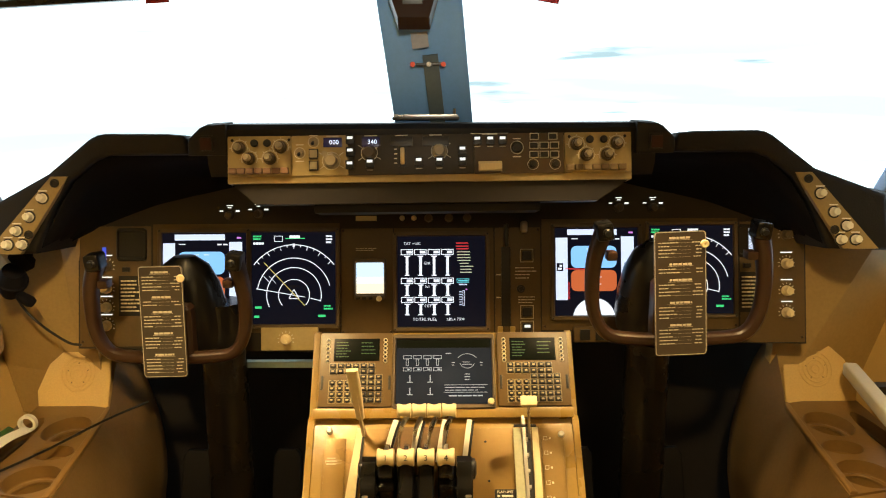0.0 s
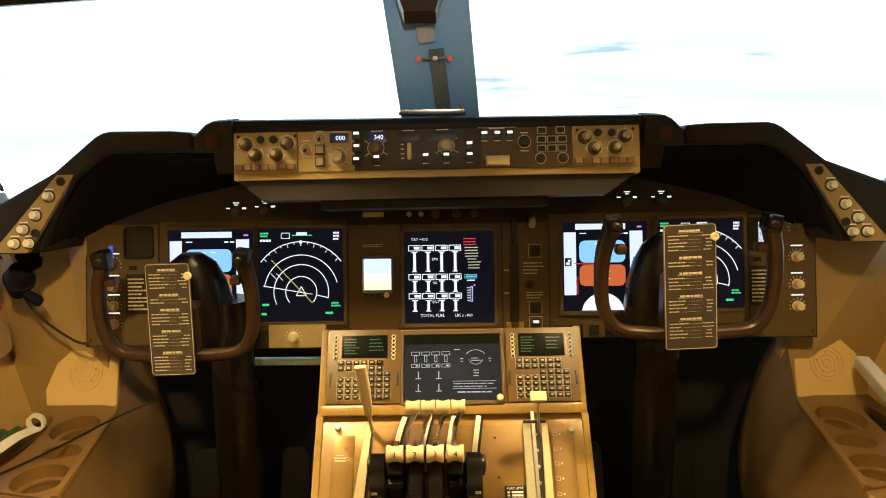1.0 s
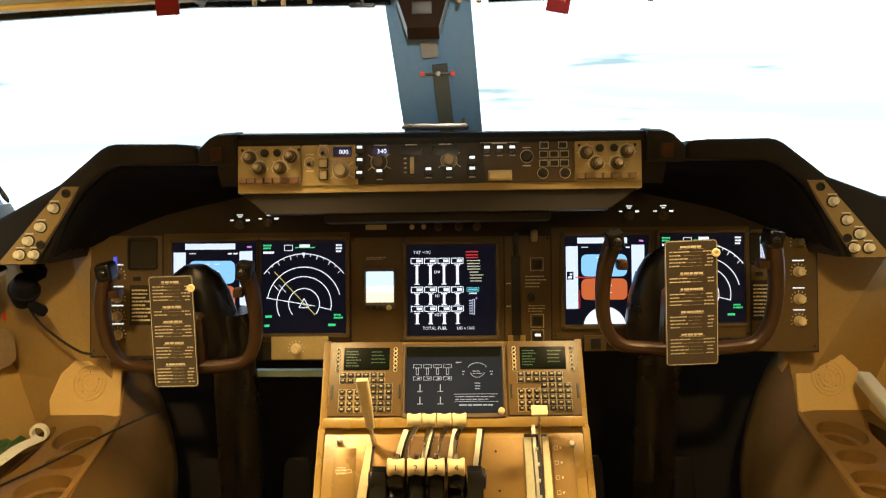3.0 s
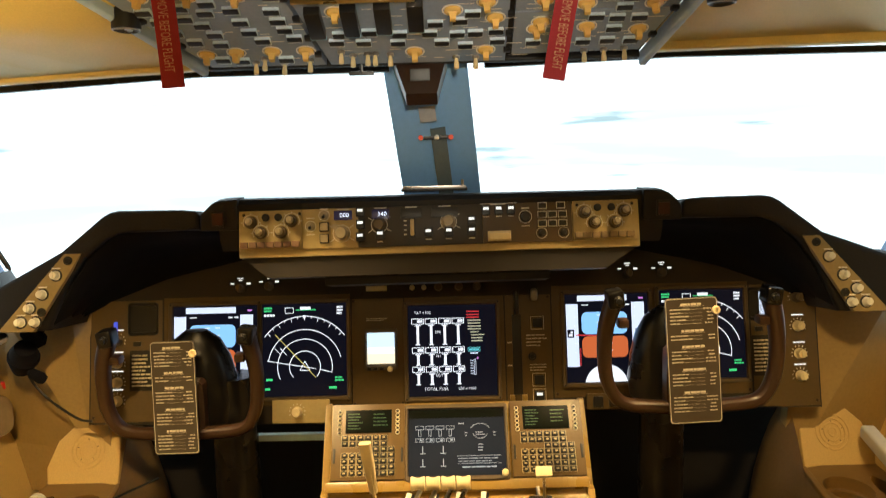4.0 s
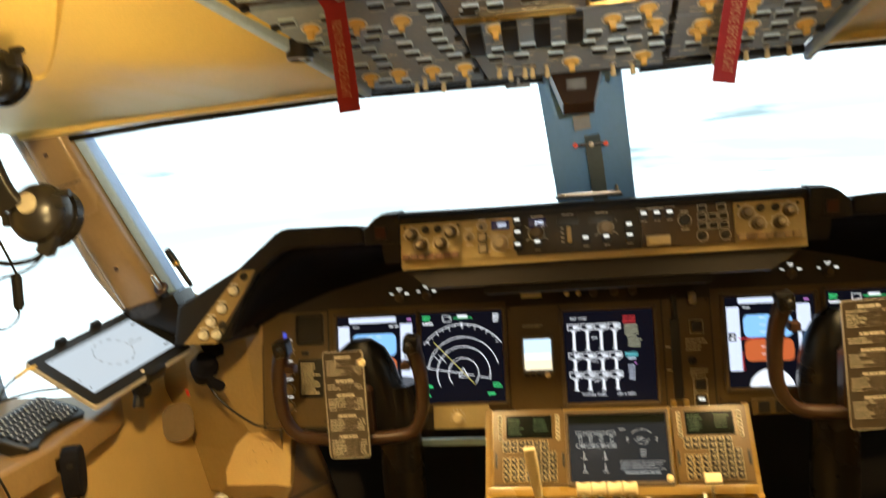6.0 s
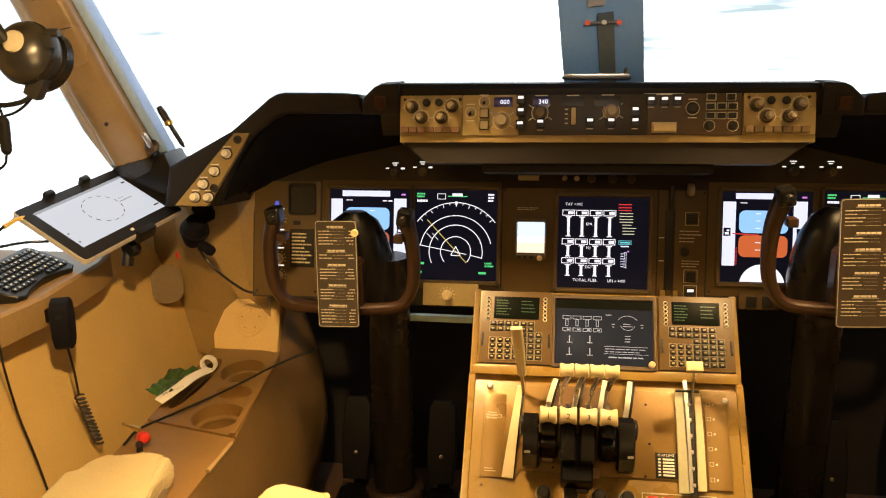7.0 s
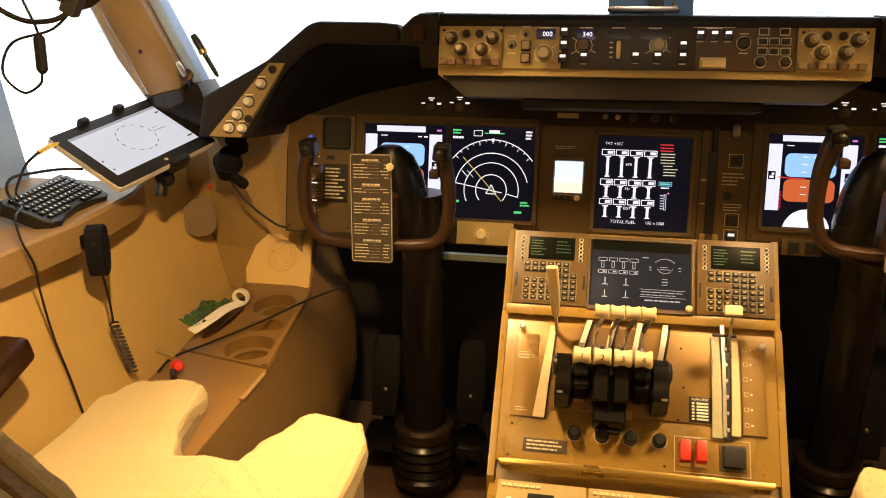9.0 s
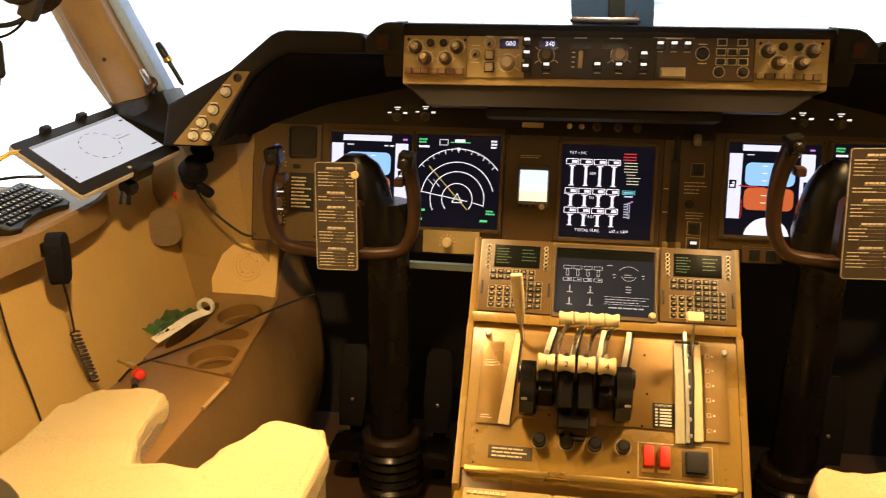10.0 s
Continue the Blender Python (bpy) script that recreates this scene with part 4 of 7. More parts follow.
wheel = part("thumb_wheel_slot", boxed((-0.0565, -0.002, ZM), (0.013, 0.042, 0.004), 0.001), BLACK, mcp)
part("thumb_wheel", lathe([(0.019, -0.0042), (0.0205, -0.003), (0.0205, 0.003), (0.019, 0.0042)], pose(-0.0565, -0.002, ZM - 0.010, 0, 90, 0), 26), CREAM, wheel)
bm = bmesh.new()
for k in range(4):
    rect(bm, -0.073, -0.017 + 0.009 * k, -0.067, -0.0145 + 0.009 * k, ZM + 0.0006)
rect(bm, 0.076, 0.0395, 0.150, 0.0405, ZM + 0.0006), rect(bm, 0.098, 0.0375, 0.128, 0.0398, ZM + 0.0006)
for x in (-0.192, -0.118, -0.058, 0.008):
    rect(bm, x - 0.012, 0.0372, x + 0.012, 0.039, ZM + 0.0006)
for x, y in ((-0.229, 0.0395), (-0.256, 0.022), (-0.256, -0.010), (0.166, 0.029), (0.166, -0.006)):
    rect(bm, x - 0.008, y - 0.0011, x + 0.008, y + 0.0011, ZM + 0.0006)
for x, y in ((-0.120, -0.0285), (-0.025, -0.0265), (0.015, -0.0265), (0.060, -0.0265), (0.089, 0.0145), (0.114, 0.0145), (0.138, 0.0145)):
    rect(bm, x - 0.006, y - 0.0008, x + 0.006, y + 0.0008, ZM + 0.0006)
arc(bm, 0.166, 0.012, 0.0125, 0.0012, 0, 359, ZM + 0.0006, 22)
for x, y in ((-0.229, 0.027), (-0.256, 0.006), (0.197, -0.021), (0.240, -0.021)):
    arc(bm, x, y, 0.0105, 0.0011, 0, 359, ZM + 0.0006, 20)
pieces("engraved_mark", bm, WHITE, mcp)
part("disengage_bar", boxed((0.114, -0.026, ZM + 0.006), (0.042, 0.013, 0.014), 0.003), CREAM, mcp, "cream disengage bar")
part("bar_surround", boxed((0.114, -0.024, ZM + 0.0005), (0.046, 0.02, 0.003), 0.001), LEGEND, mcp)
part("director_switch", lathe([(0.0105, 0), (0.0105, 0.0015), (0.0085, 0.002), (0.008, 0.005), (0.001, 0.0053)], pose(0.166, 0.012, ZM), 18), BLACK, mcp)
for x, y in ((0.200, 0.033), (0.236, 0.033), (0.199, 0.0155), (0.219, 0.0155), (0.239, 0.0155), (0.199, -0.002), (0.219, -0.002), (0.239, -0.002)):
    bm = bmesh.new()
    outline(bm, x - 0.0090, y - 0.0068, x + 0.0090, y + 0.0068, 0.0016, ZM + 0.0006)
    part("button_outline", bm, WHITE, mcp, smooth=0)
    add_button(mcp, x, y, 0.0135, 0.009, BLACK, False, ZM, 0.005)
for x in (0.197, 0.240):
    part("round_switch", lathe([(0.0072, 0), (0.0072, 0.002), (0.005, 0.0025), (0.0045, 0.006), (0.001, 0.0062)], pose(x, -0.021, ZM), 16), BLACK, mcp)

# ---- centre pedestal ----
SLOPE = face_frame((0.02, 1.64, 0.575), 38)
QUAD = face_frame((0.02, 1.57, 0.497), 43)
stand = thing("centre_pedestal", pose(0.02, 1.4, 0), "brown painted centre pedestal between the seats", "pedestal")
AXIS = Matrix(((0, 0, 1, 0), (1, 0, 0, -1.4), (0, 1, 0, 0), (0, 0, 0, 1)))
part("body", prismed([(1.74, 0.0), (1.74, 0.655), (1.700, 0.640), (1.574, 0.480), (1.352, 0.242), (0.55, 0.12), (0.55, 0.0)], -0.272, 0.272, AXIS), STAND, stand)
for s in (-1, 1):
    part("side_skin", prismed([(1.735, 0.01), (1.735, 0.646), (1.703, 0.652), (1.588, 0.506), (1.571, 0.505), (1.345, 0.262), (1.32, 0.01)], s * 0.273 - 0.007, s * 0.273 + 0.007, AXIS, 0.003), STAND, stand)
part("slope_plate", boxed((0, 0.012, -0.004), (0.532, 0.168, 0.012), 0.003), STAND, stand).matrix_basis = stand.matrix_world.inverted() @ SLOPE
part("slope_lip", boxed((0, -0.082, -0.002), (0.545, 0.022, 0.018), 0.005), STAND, stand).matrix_basis = stand.matrix_world.inverted() @ SLOPE
part("brass_rail", boxed((-0.016, -0.300, 0.006), (0.462, 0.018, 0.012), 0.004, pose(0, 0, 0, 25, 0, 0)), BRASS, stand, "polished brass rail across the pedestal").matrix_basis = stand.matrix_world.inverted() @ QUAD



CDU_GLASS = material("unit_glass", (0.006, 0.008, 0.006), 0.3, grain=0.02, stain=0.05, bump=0, spec=0.06)


CDU_PAINT = material("unit_paint", (0.135, 0.082, 0.022), 0.36, grain=0.08, stain=0.14)


def control_display_unit(x0, x1, seed):
    """Keyboard and small screen for flight planning."""
    cx, w = (x0 + x1) / 2, x1 - x0
    cdu = thing("control_display_unit", SLOPE @ pose(cx, 0.012, 0.002), "brown control display unit with dark screen and keys", "control unit", "control display units")
    part("case", boxed((0, 0, 0.004), (w, 0.163, 0.008), 0.002), CDU_PAINT, cdu)
    scr = part("screen", boxed((0, 0.043, 0.0085), (0.098, 0.05, 0.003), 0.001), CDU_GLASS, cdu)
    bm = bmesh.new()
    bars(bm, -0.044, 0.024, -0.012, 0.062, 6, 0.0106, seed, 0.3), bars(bm, 0.010, 0.030, 0.044, 0.062, 4, 0.0106, seed + 7, 0.25)
    pieces("text_line", bm, glow("dim_green", (0.34, 0.62, 0.22), 0.22), scr)
    for s in (-1, 1):
        for k in range(6):
            ring = part("line_key", lathe([(0.0048, 0), (0.0048, 0.002), (0.0036, 0.003), (0.001, 0.0031)], pose(s * 0.0615, 0.064 - 0.0092 * k, 0.0078), 10), LEGEND, cdu)
            part("key_dot", lathe([(0.0030, 0.003), (0.0026, 0.0042), (0.0005, 0.0043)], pose(s * 0.0615, 0.064 - 0.0092 * k, 0.0078), 8), BLACK, ring)
    key = mesh_of("key", boxed((0, 0, 0.0022), (0.0128, 0.0098, 0.0045), 0.0015), BLACK)
    cap = bmesh.new()
    rect(cap, -0.0030, -0.0016, 0.0030, 0.0018, 0.005)
    for k in (-1, 1):
        rect(cap, -0.0076, k * 0.0059 - 0.0006, 0.0076, k * 0.0059 + 0.0006, 0.0006), rect(cap, k * 0.0074 - 0.0006, -0.0053, k * 0.0074 + 0.0006, 0.0053, 0.0006)
    cap = mesh_of("key_legend", cap, material("key_ink", (0.46, 0.38, 0.22), 0.6, bump=0), 0)
    round_key = mesh_of("round_key", lathe([(0.0058, 0), (0.0058, 0.003), (0.0048, 0.0046), (0.001, 0.0047)], None, 12), BLACK)
    spots = [(-0.049 + 0.0163 * c, 0.007 - 0.0124 * r, False) for r in range(2) for c in range(6)]
    spots += [(-0.049 + 0.0163 * c, -0.0178 - 0.0124 * r, c < 3) for r in range(5) for c in range(7) if not (r == 0 and c < 3)]
    for x, y, is_round in spots:
        ob = new("key", round_key if is_round else key)
        ob.parent, ob.matrix_basis = cdu, pose(x, y, 0.008)
        mark = new("key_legend", cap)
        mark.parent = ob
    for s in (-1, 1):
        part("indicator_strip", boxed((s * (w / 2 - 0.006), -0.03, 0.009), (0.005, 0.03, 0.003), 0.001), BLACK, cdu)


control_display_unit(-0.262, -0.108, 11)
control_display_unit(0.116, 0.268, 12)

LOWER_GLASS = material("lower_display_glass", (0.012, 0.014, 0.018), 0.1, bump=0, stain=0.1, spec=0.2)
LOWER_GLASS.node_tree.nodes["Principled BSDF"].inputs["Emission Color"].default_value = (0.6, 0.72, 1.0, 1)  # faint backlight
LOWER_GLASS.node_tree.nodes["Principled BSDF"].inputs["Emission Strength"].default_value = 0.018
lower = thing("display_unit", SLOPE @ pose(0.0015, 0.008, 0.002), "dimly lit lower engine display in the pedestal slope", "display", "engine displays")
part("bezel", ring_frame(bmesh.new(), 0.218, 0.164, 0.204, 0.142, 0.0, 0.009, 0.006), BEZEL, lower)
part("glass", boxed((0, 0, 0.002), (0.2035, 0.1415, 0.004)), LOWER_GLASS, lower)
G_DIM = glow("display_dim", (0.66, 0.68, 0.70), 0.75)
part("unlit_band", boxed((0, 0.061, 0.0032), (0.2025, 0.019, 0.0022)), CDU_GLASS, lower, "dark unlit band at the top of the glass")
bm = bmesh.new()
for k in range(4):
    x = -0.078 + 0.0215 * k
    outline(bm, x - 0.009, 0.027, x + 0.009, 0.035, 0.001, 0.0046), outline(bm, x - 0.009, 0.0, x + 0.009, 0.008, 0.001, 0.0046)
    outline(bm, x - 0.003, 0.012, x + 0.003, 0.027, 0.001, 0.0046), rect(bm, x + 0.0, 0.0025, x + 0.006, 0.0055, 0.0046)
for x, y in ((-0.072, -0.025), (-0.029, -0.025), (-0.072, -0.052), (-0.029, -0.052)):
    rect(bm, x - 0.001, y, x + 0.001, y + 0.016, 0.0046), rect(bm, x - 0.006, y, x + 0.006, y + 0.0015, 0.0046)
arc(bm, 0.05, 0.012, 0.026, 0.0011, 40, 140, 0.0046), arc(bm, 0.05, 0.022, 0.016, 0.0009, 200, 340, 0.0046)
for x in (0.02, 0.08):
    rect(bm, x - 0.003, 0.018, x + 0.003, 0.0195, 0.0046), rect(bm, x - 0.002, 0.012, x + 0.002, 0.0135, 0.0046)
bars(bm, 0.04, 0.012, 0.062, 0.022, 2, 0.0046, 21, 0.3), bars(bm, 0.044, -0.022, 0.056, -0.004, 3, 0.0046, 22, 0.3)
for y in (-0.031, -0.047):
    rect(bm, 0.0, y, 0.092, y + 0.0009, 0.0046)
bars(bm, 0.002, -0.045, 0.09, -0.033, 2, 0.0046, 23, 0.25), bars(bm, 0.01, -0.058, 0.09, -0.05, 1, 0.0046, 24, 0.35), bars(bm, 0.004, 0.037, 0.02, 0.041, 1, 0.0046, 25, 0.5)
pieces("lit_symbol", bm, G_DIM, lower)
part("corner_knob", lathe([(0.007, 0), (0.007, 0.008), (0.005, 0.010), (0.001, 0.0102)], pose(0.098, -0.069, 0.008), 14), CREAM, lower)

# ---- throttle quadrant ----
quad = thing("throttle_quadrant", QUAD, "copper brown throttle quadrant with cream levers", "throttle quadrant")
part("deck", boxed((-0.001, -0.148, -0.006), (0.538, 0.292, 0.012), 0.004), STAND, quad)
part("upper_plate", prismed([(-0.20, -0.012), (0.245, -0.012), (0.245, -0.205), (0.15, -0.205), (0.14, -0.19), (-0.165, -0.186), (-0.175, -0.205), (-0.245, -0.205), (-0.245, -0.05)], 0.0, 0.0035, bevel=0.0008), COPPER, quad, "glossy copper brown cover plate")
part("lower_plate", prismed([(-0.25, -0.209), (-0.172, -0.209), (-0.162, -0.190), (0.137, -0.194), (0.147, -0.209), (0.222, -0.209), (0.222, -0.290), (-0.25, -0.290)], 0.0, 0.003, bevel=0.0008), STAND, quad)
for x, y in ((-0.234, -0.017), (0.240, -0.027)):
    part("cream_nut", lathe([(0.0062, 0.003), (0.0062, 0.012), (0.0048, 0.0145), (0.001, 0.0147)], pose(x, y, 0), 12), WHITE, quad)
for x, y in ((-0.215, -0.035), (-0.238, -0.12), (-0.236, -0.19), (-0.06, -0.03), (0.085, -0.04), (0.09, -0.12), (0.225, -0.195), (0.232, -0.05), (0.05, -0.175), (-0.14, -0.18), (-0.10, -0.178), (-0.24, -0.22), (-0.243, -0.282), (0.055, -0.276), (0.08, -0.185), (0.15, -0.05)):
    add_screw(quad, x, y, 0.0032, 0.0026)
# curved cream strips of the speed brake and flap slots
def strip(name, x0, x1, y0, y1, w, high, mat, bow=0.006, taper=0.0):
    pts = [(x0 + (x1 - x0) * k / 10, y0 + (y1 - y0) * k / 10, 0.003 + bow * math.sin(math.pi * k / 10)) for k in range(11)]
    bm = bmesh.new()
    swept(bm, pts, [(-w / 2, 0), (w / 2, 0), (w / 2, high), (-w / 2, high)], up=(0, 0, 1), scales=[1 + taper * (k / 5 - 1) for k in range(11)])
    return part(name, bm, mat, quad)


strip("speed_brake_strip", -0.171, -0.189, -0.012, -0.204, 0.017, 0.006, CREAM, 0.006, 0.35)
strip("speed_brake_slot", -0.163, -0.179, -0.012, -0.205, 0.006, 0.002, BLACK, 0.005)
strip("flap_plate", 0.150, 0.152, -0.014, -0.214, 0.017, 0.007, material("pale_grey_green", (0.52, 0.52, 0.36), 0.3), 0.006, 0.1)
strip("flap_slot", 0.170, 0.172, -0.010, -0.218, 0.014, 0.003, BLACK, 0.004)
strip("flap_strip", 0.187, 0.186, -0.012, -0.208, 0.014, 0.008, CREAM, 0.006, 0.15)
gate = strip("flap_gate", 0.163, 0.165, 0.010, -0.212, 0.007, 0.012, STEEL)
for k in range(6):
    part("detent", boxed((0.168 + 0.0004 * k, -0.040 - 0.032 * k, 0.015), (0.006, 0.007, 0.010), 0.0015), STEEL, gate)
part("cross_pin", boxed((0.166, -0.012, 0.018), (0.046, 0.005, 0.006), 0.002), BLACK, gate)
for s, x in ((-1, -0.222), (1, 0.222)):
    part("side_plate", boxed((x - 0.002 * s, -0.118, 0.0045), (0.042, 0.172, 0.004), 0.001), COPPER, quad)
bm = bmesh.new()
for k in range(6):
    y = -0.035 - 0.030 * k
    outline(bm, 0.203, y - 0.004, 0.211, y + 0.004, 0.0008, 0.0072), rect(bm, 0.2145, y - 0.002, 0.2185, y + 0.002, 0.0072)
bars(bm, -0.236, -0.088, -0.206, -0.070, 3, 0.0072, 31, 0.3), bars(bm, -0.236, -0.195, -0.210, -0.185, 2, 0.0072, 32, 0.3)
outline(bm, -0.238, -0.0835, -0.206, -0.0765, 0.0007, 0.0073)
pieces("engraved_mark", bm, LEGEND, quad)
sb = part("speed_brake_lever", swept(bmesh.new(), spline([(-0.163, -0.024, 0.0), (-0.166, -0.010, 0.055), (-0.172, 0.025, 0.105)], 6), [(-0.0028, -0.006), (0.0028, -0.006), (0.0028, 0.006), (-0.0028, 0.006)], up=(0, 1, 0)), CREAM, quad)
part("lever_grip", swept(bmesh.new(), spline([(-0.166, -0.008, 0.058), (-0.171, 0.022, 0.100), (-0.178, 0.058, 0.150)], 6), rounded(0.021, 0.012, 0.004), up=(0, 1, 0), scales=[0.75 + 0.045 * min(i, 8) for i in range(13)]), CREAM, sb, "cream plastic lever grip")
fl = part("flap_lever", swept(bmesh.new(), [(0.176, -0.035, 0.0), (0.170, -0.02, 0.06), (0.166, 0.0, 0.112)], circle(0.0028, 8), up=(0, 1, 0)), STEEL, quad)
part("lever_grip", boxed((0.166, 0.004, 0.118), (0.032, 0.020, 0.012), 0.004), CREAM, fl, "cream flap lever grip")
# thrust levers: a cream spool, arm and black switch body each, and the reverse lever ahead of it

spool = [(0.0155, -0.0165), (0.0172, -0.0145), (0.0165, -0.010), (0.0140, -0.004), (0.0140, 0.004), (0.0165, 0.010), (0.0172, 0.0145), (0.0155, 0.0165)]
small = [(r * 0.80, z * 0.84) for r, z in spool]
for k in range(4):
    x, rx, gy = -0.111 + 0.0383 * k, -0.077 + 0.0293 * k, -0.098
    lever = part("thrust_lever", swept(bmesh.new(), spline([(x, -0.075, 0.0), (x, -0.072, 0.05), (x, gy - 0.002, 0.088)], 6), [(-0.004, -0.013), (0.004, -0.013), (0.004, 0.013), (-0.004, 0.013)], up=(0, 1, 0)), STEEL, quad)
    part("grip", lathe(spool, pose(x, gy, 0.095, 0, 90, 0), 24), CREAM, lever, "cream spool-shaped thrust lever grip")
    lettering("numeral", str(k + 1), 0.016, pose(x, gy - 0.0064, 0.095 + 0.0138, 25, 0, 0), BLACK, lever)
    part("switch_body", boxed((x, -0.112 - (0.02 if k in (1, 2) else 0), 0.052), (0.030, 0.045 + (0.05 if k in (1, 2) else 0), 0.070 - (0.012 if k in (1, 2) else 0)), 0.008, None, 3), RUBBER, lever)
    rev = part("reverse_lever", swept(bmesh.new(), spline([(rx - 0.012, -0.085, 0.06), (rx - 0.008, -0.040, 0.075), (rx + 0.008, -0.012, 0.094)], 6), [(-0.002, -0.005), (0.002, -0.005), (0.002, 0.005), (-0.002, 0.005)], up=(0, 1, 0)), STEEL, quad)
    part("grip", lathe(small, pose(rx, -0.009, 0.105, 0, 90, 0), 20), CREAM, rev, "cream reverse lever grip")
    strip("lever_slot", -0.099 + 0.0505 * k, -0.117 + 0.053 * k, -0.004, -0.078, 0.010, 0.014, WHITE, 0.016)
    strip("dark_slot", -0.091 + 0.0505 * k, -0.109 + 0.053 * k, -0.004, -0.078, 0.005, 0.010, BLACK, 0.016)
for s, x in ((-1, -0.144), (1, 0.040)):
    pod = part("switch_pod", prismed([(-0.060, 0.004), (-0.040, -0.004), (0.020, 0.0), (0.036, 0.016), (0.038, 0.050), (0.022, 0.066), (-0.018, 0.068), (-0.046, 0.056), (-0.062, 0.030)], -0.015, 0.015, Matrix.Translation((x, -0.125, 0.014)) @ Matrix(((0, 0, 1, 0), (1, 0, 0, 0), (0, 1, 0, 0), (0, 0, 0, 1))), 0.006, 3), RUBBER, quad, "black moulded switch pod beside the levers")
    part("pod_cap", lathe([(0.018, -0.004), (0.021, 0.0), (0.020, 0.006), (0.012, 0.009), (0.001, 0.0095)], pose(x + s * 0.014, -0.108, 0.050, 0, s * 90, 0), 18), BLACK, pod)
    for y, z, r in ((-0.166, 0.040, 0.011), (-0.176, 0.024, 0.009), (-0.150, 0.062, 0.010)):
        part("pod_nub", lathe([(r * 0.6, -0.010), (r, -0.006), (r, 0.006), (r * 0.6, 0.010)], pose(x - s * 0.008, y, z, 0, 90, 0), 12), BLACK, pod)
    part("pod_clip", boxed((x + s * 0.006, -0.160, 0.070), (0.012, 0.018, 0.006), 0.002), STEEL, pod)
    part("lever_skirt", boxed((x - s * 0.034, -0.130, 0.036), (0.036, 0.060, 0.058), 0.012, pose(0, 0, 0, -14, 0, 0), 3), RUBBER, quad, "black rubber skirt under the outer lever")
part("centre_cover", boxed((-0.054, -0.170, 0.032), (0.062, 0.10, 0.045), 0.010, pose(0, 0, 0, -8, 0, 0), 3), RUBBER, quad, "black rubber lever cover")
part("cover_foot", boxed((-0.054, -0.212, 0.014), (0.05, 0.03, 0.022), 0.006), RUBBER, quad)
part("clear_guard", boxed((-0.054, -0.038, 0.012), (0.115, 0.05, 0.016), 0.004), material("smoked_cover", (0.20, 0.13, 0.07), 0.12, stain=0.25), quad)
for x, y in ((-0.112, -0.160), (0.010, -0.152), (-0.020, -0.186)):
    part("clear_tab", boxed((x, y, 0.012), (0.022, 0.020, 0.012), 0.003, pose(0, 0, 0, 12, 8, 0)), material("clear_plastic", (0.46, 0.34, 0.20), 0.06, bump=0), quad, "glossy clear plastic tab")
# fuel control row
for x in (-0.117, -0.064, -0.010, 0.044):
    c = part("fuel_switch", lathe([(0.0135, 0.002), (0.0135, 0.006), (0.011, 0.007), (0.011, 0.016), (0.0122, 0.017), (0.0122, 0.024), (0.009, 0.028), (0.001, 0.0285)], pose(x, -0.230, 0), 18), BLACK, quad)
    part("collar", lathe([(0.0165, 0.002), (0.0165, 0.004), (0.0138, 0.0045), (0.0138, 0.002)], pose(x, -0.230, 0), 18), KNOB, c)
    for z in (0.0095, 0.0135):
        part("steel_band", lathe([(0.0110, z), (0.0116, z + 0.0005), (0.0116, z + 0.0016), (0.0110, z + 0.002)], pose(x, -0.230, 0), 18), STEEL, c)
for x in (0.091, 0.121):
    g = part("guarded_switch", boxed((x, -0.246, 0.014), (0.019, 0.040, 0.022), 0.003, pose(0, 0, 0, -6, 0, 0)), RED_SWITCH, quad, "red hinged switch guard")
    part("guard_base", boxed((x, -0.248, 0.004), (0.023, 0.05, 0.004), 0.001), BRASS, g)
part("selector_block", boxed((0.180, -0.250, 0.012), (0.040, 0.040, 0.022), 0.004), BLACK, quad)
part("selector_block_base", boxed((0.180, -0.250, 0.004), (0.05, 0.05, 0.004), 0.001), BEZEL, quad)
bm = bmesh.new()
outline(bm, 0.072, -0.284, 0.212, -0.216, 0.0014, 0.0042), rect(bm, 0.09, -0.2185, 0.122, -0.2155, 0.0046)
part("engraved_outline", bm, LEGEND, quad, smooth=0)
placard(quad, -0.172, -0.2585, 0.086, 0.026, 3, 33, material("placard_grey", (0.08, 0.06, 0.04), 0.5), LEGEND, 0.003)
flap = placard(quad, 0.121, -0.162, 0.042, 0.05, 1, 34, BLACK, BLACK, 0.0036)
lettering("placard_title", "FLAP LIMIT", 0.0068, pose(0.121, -0.1425, 0.0062), WHITE, flap)
bm = bmesh.new()
for k in range(6):
    y = -0.152 - 0.0062 * k
    rect(bm, 0.105, y, 0.110, y + 0.0034, 0.0062), rect(bm, 0.114, y, 0.136, y + 0.0036, 0.0062)
part("placard_rows", bm, WHITE, flap, smooth=0)

# round bar added to draw the bright highlight along the lit step
part("edge_highlight_bar", swept(bmesh.new(), [(-0.258, -0.296, 0.009), (0.252, -0.296, 0.009)], rounded(0.013, 0.013, 0.004), up=(0, 0, 1)), BRASS, quad, "brass bar added for the bright edge highlight")

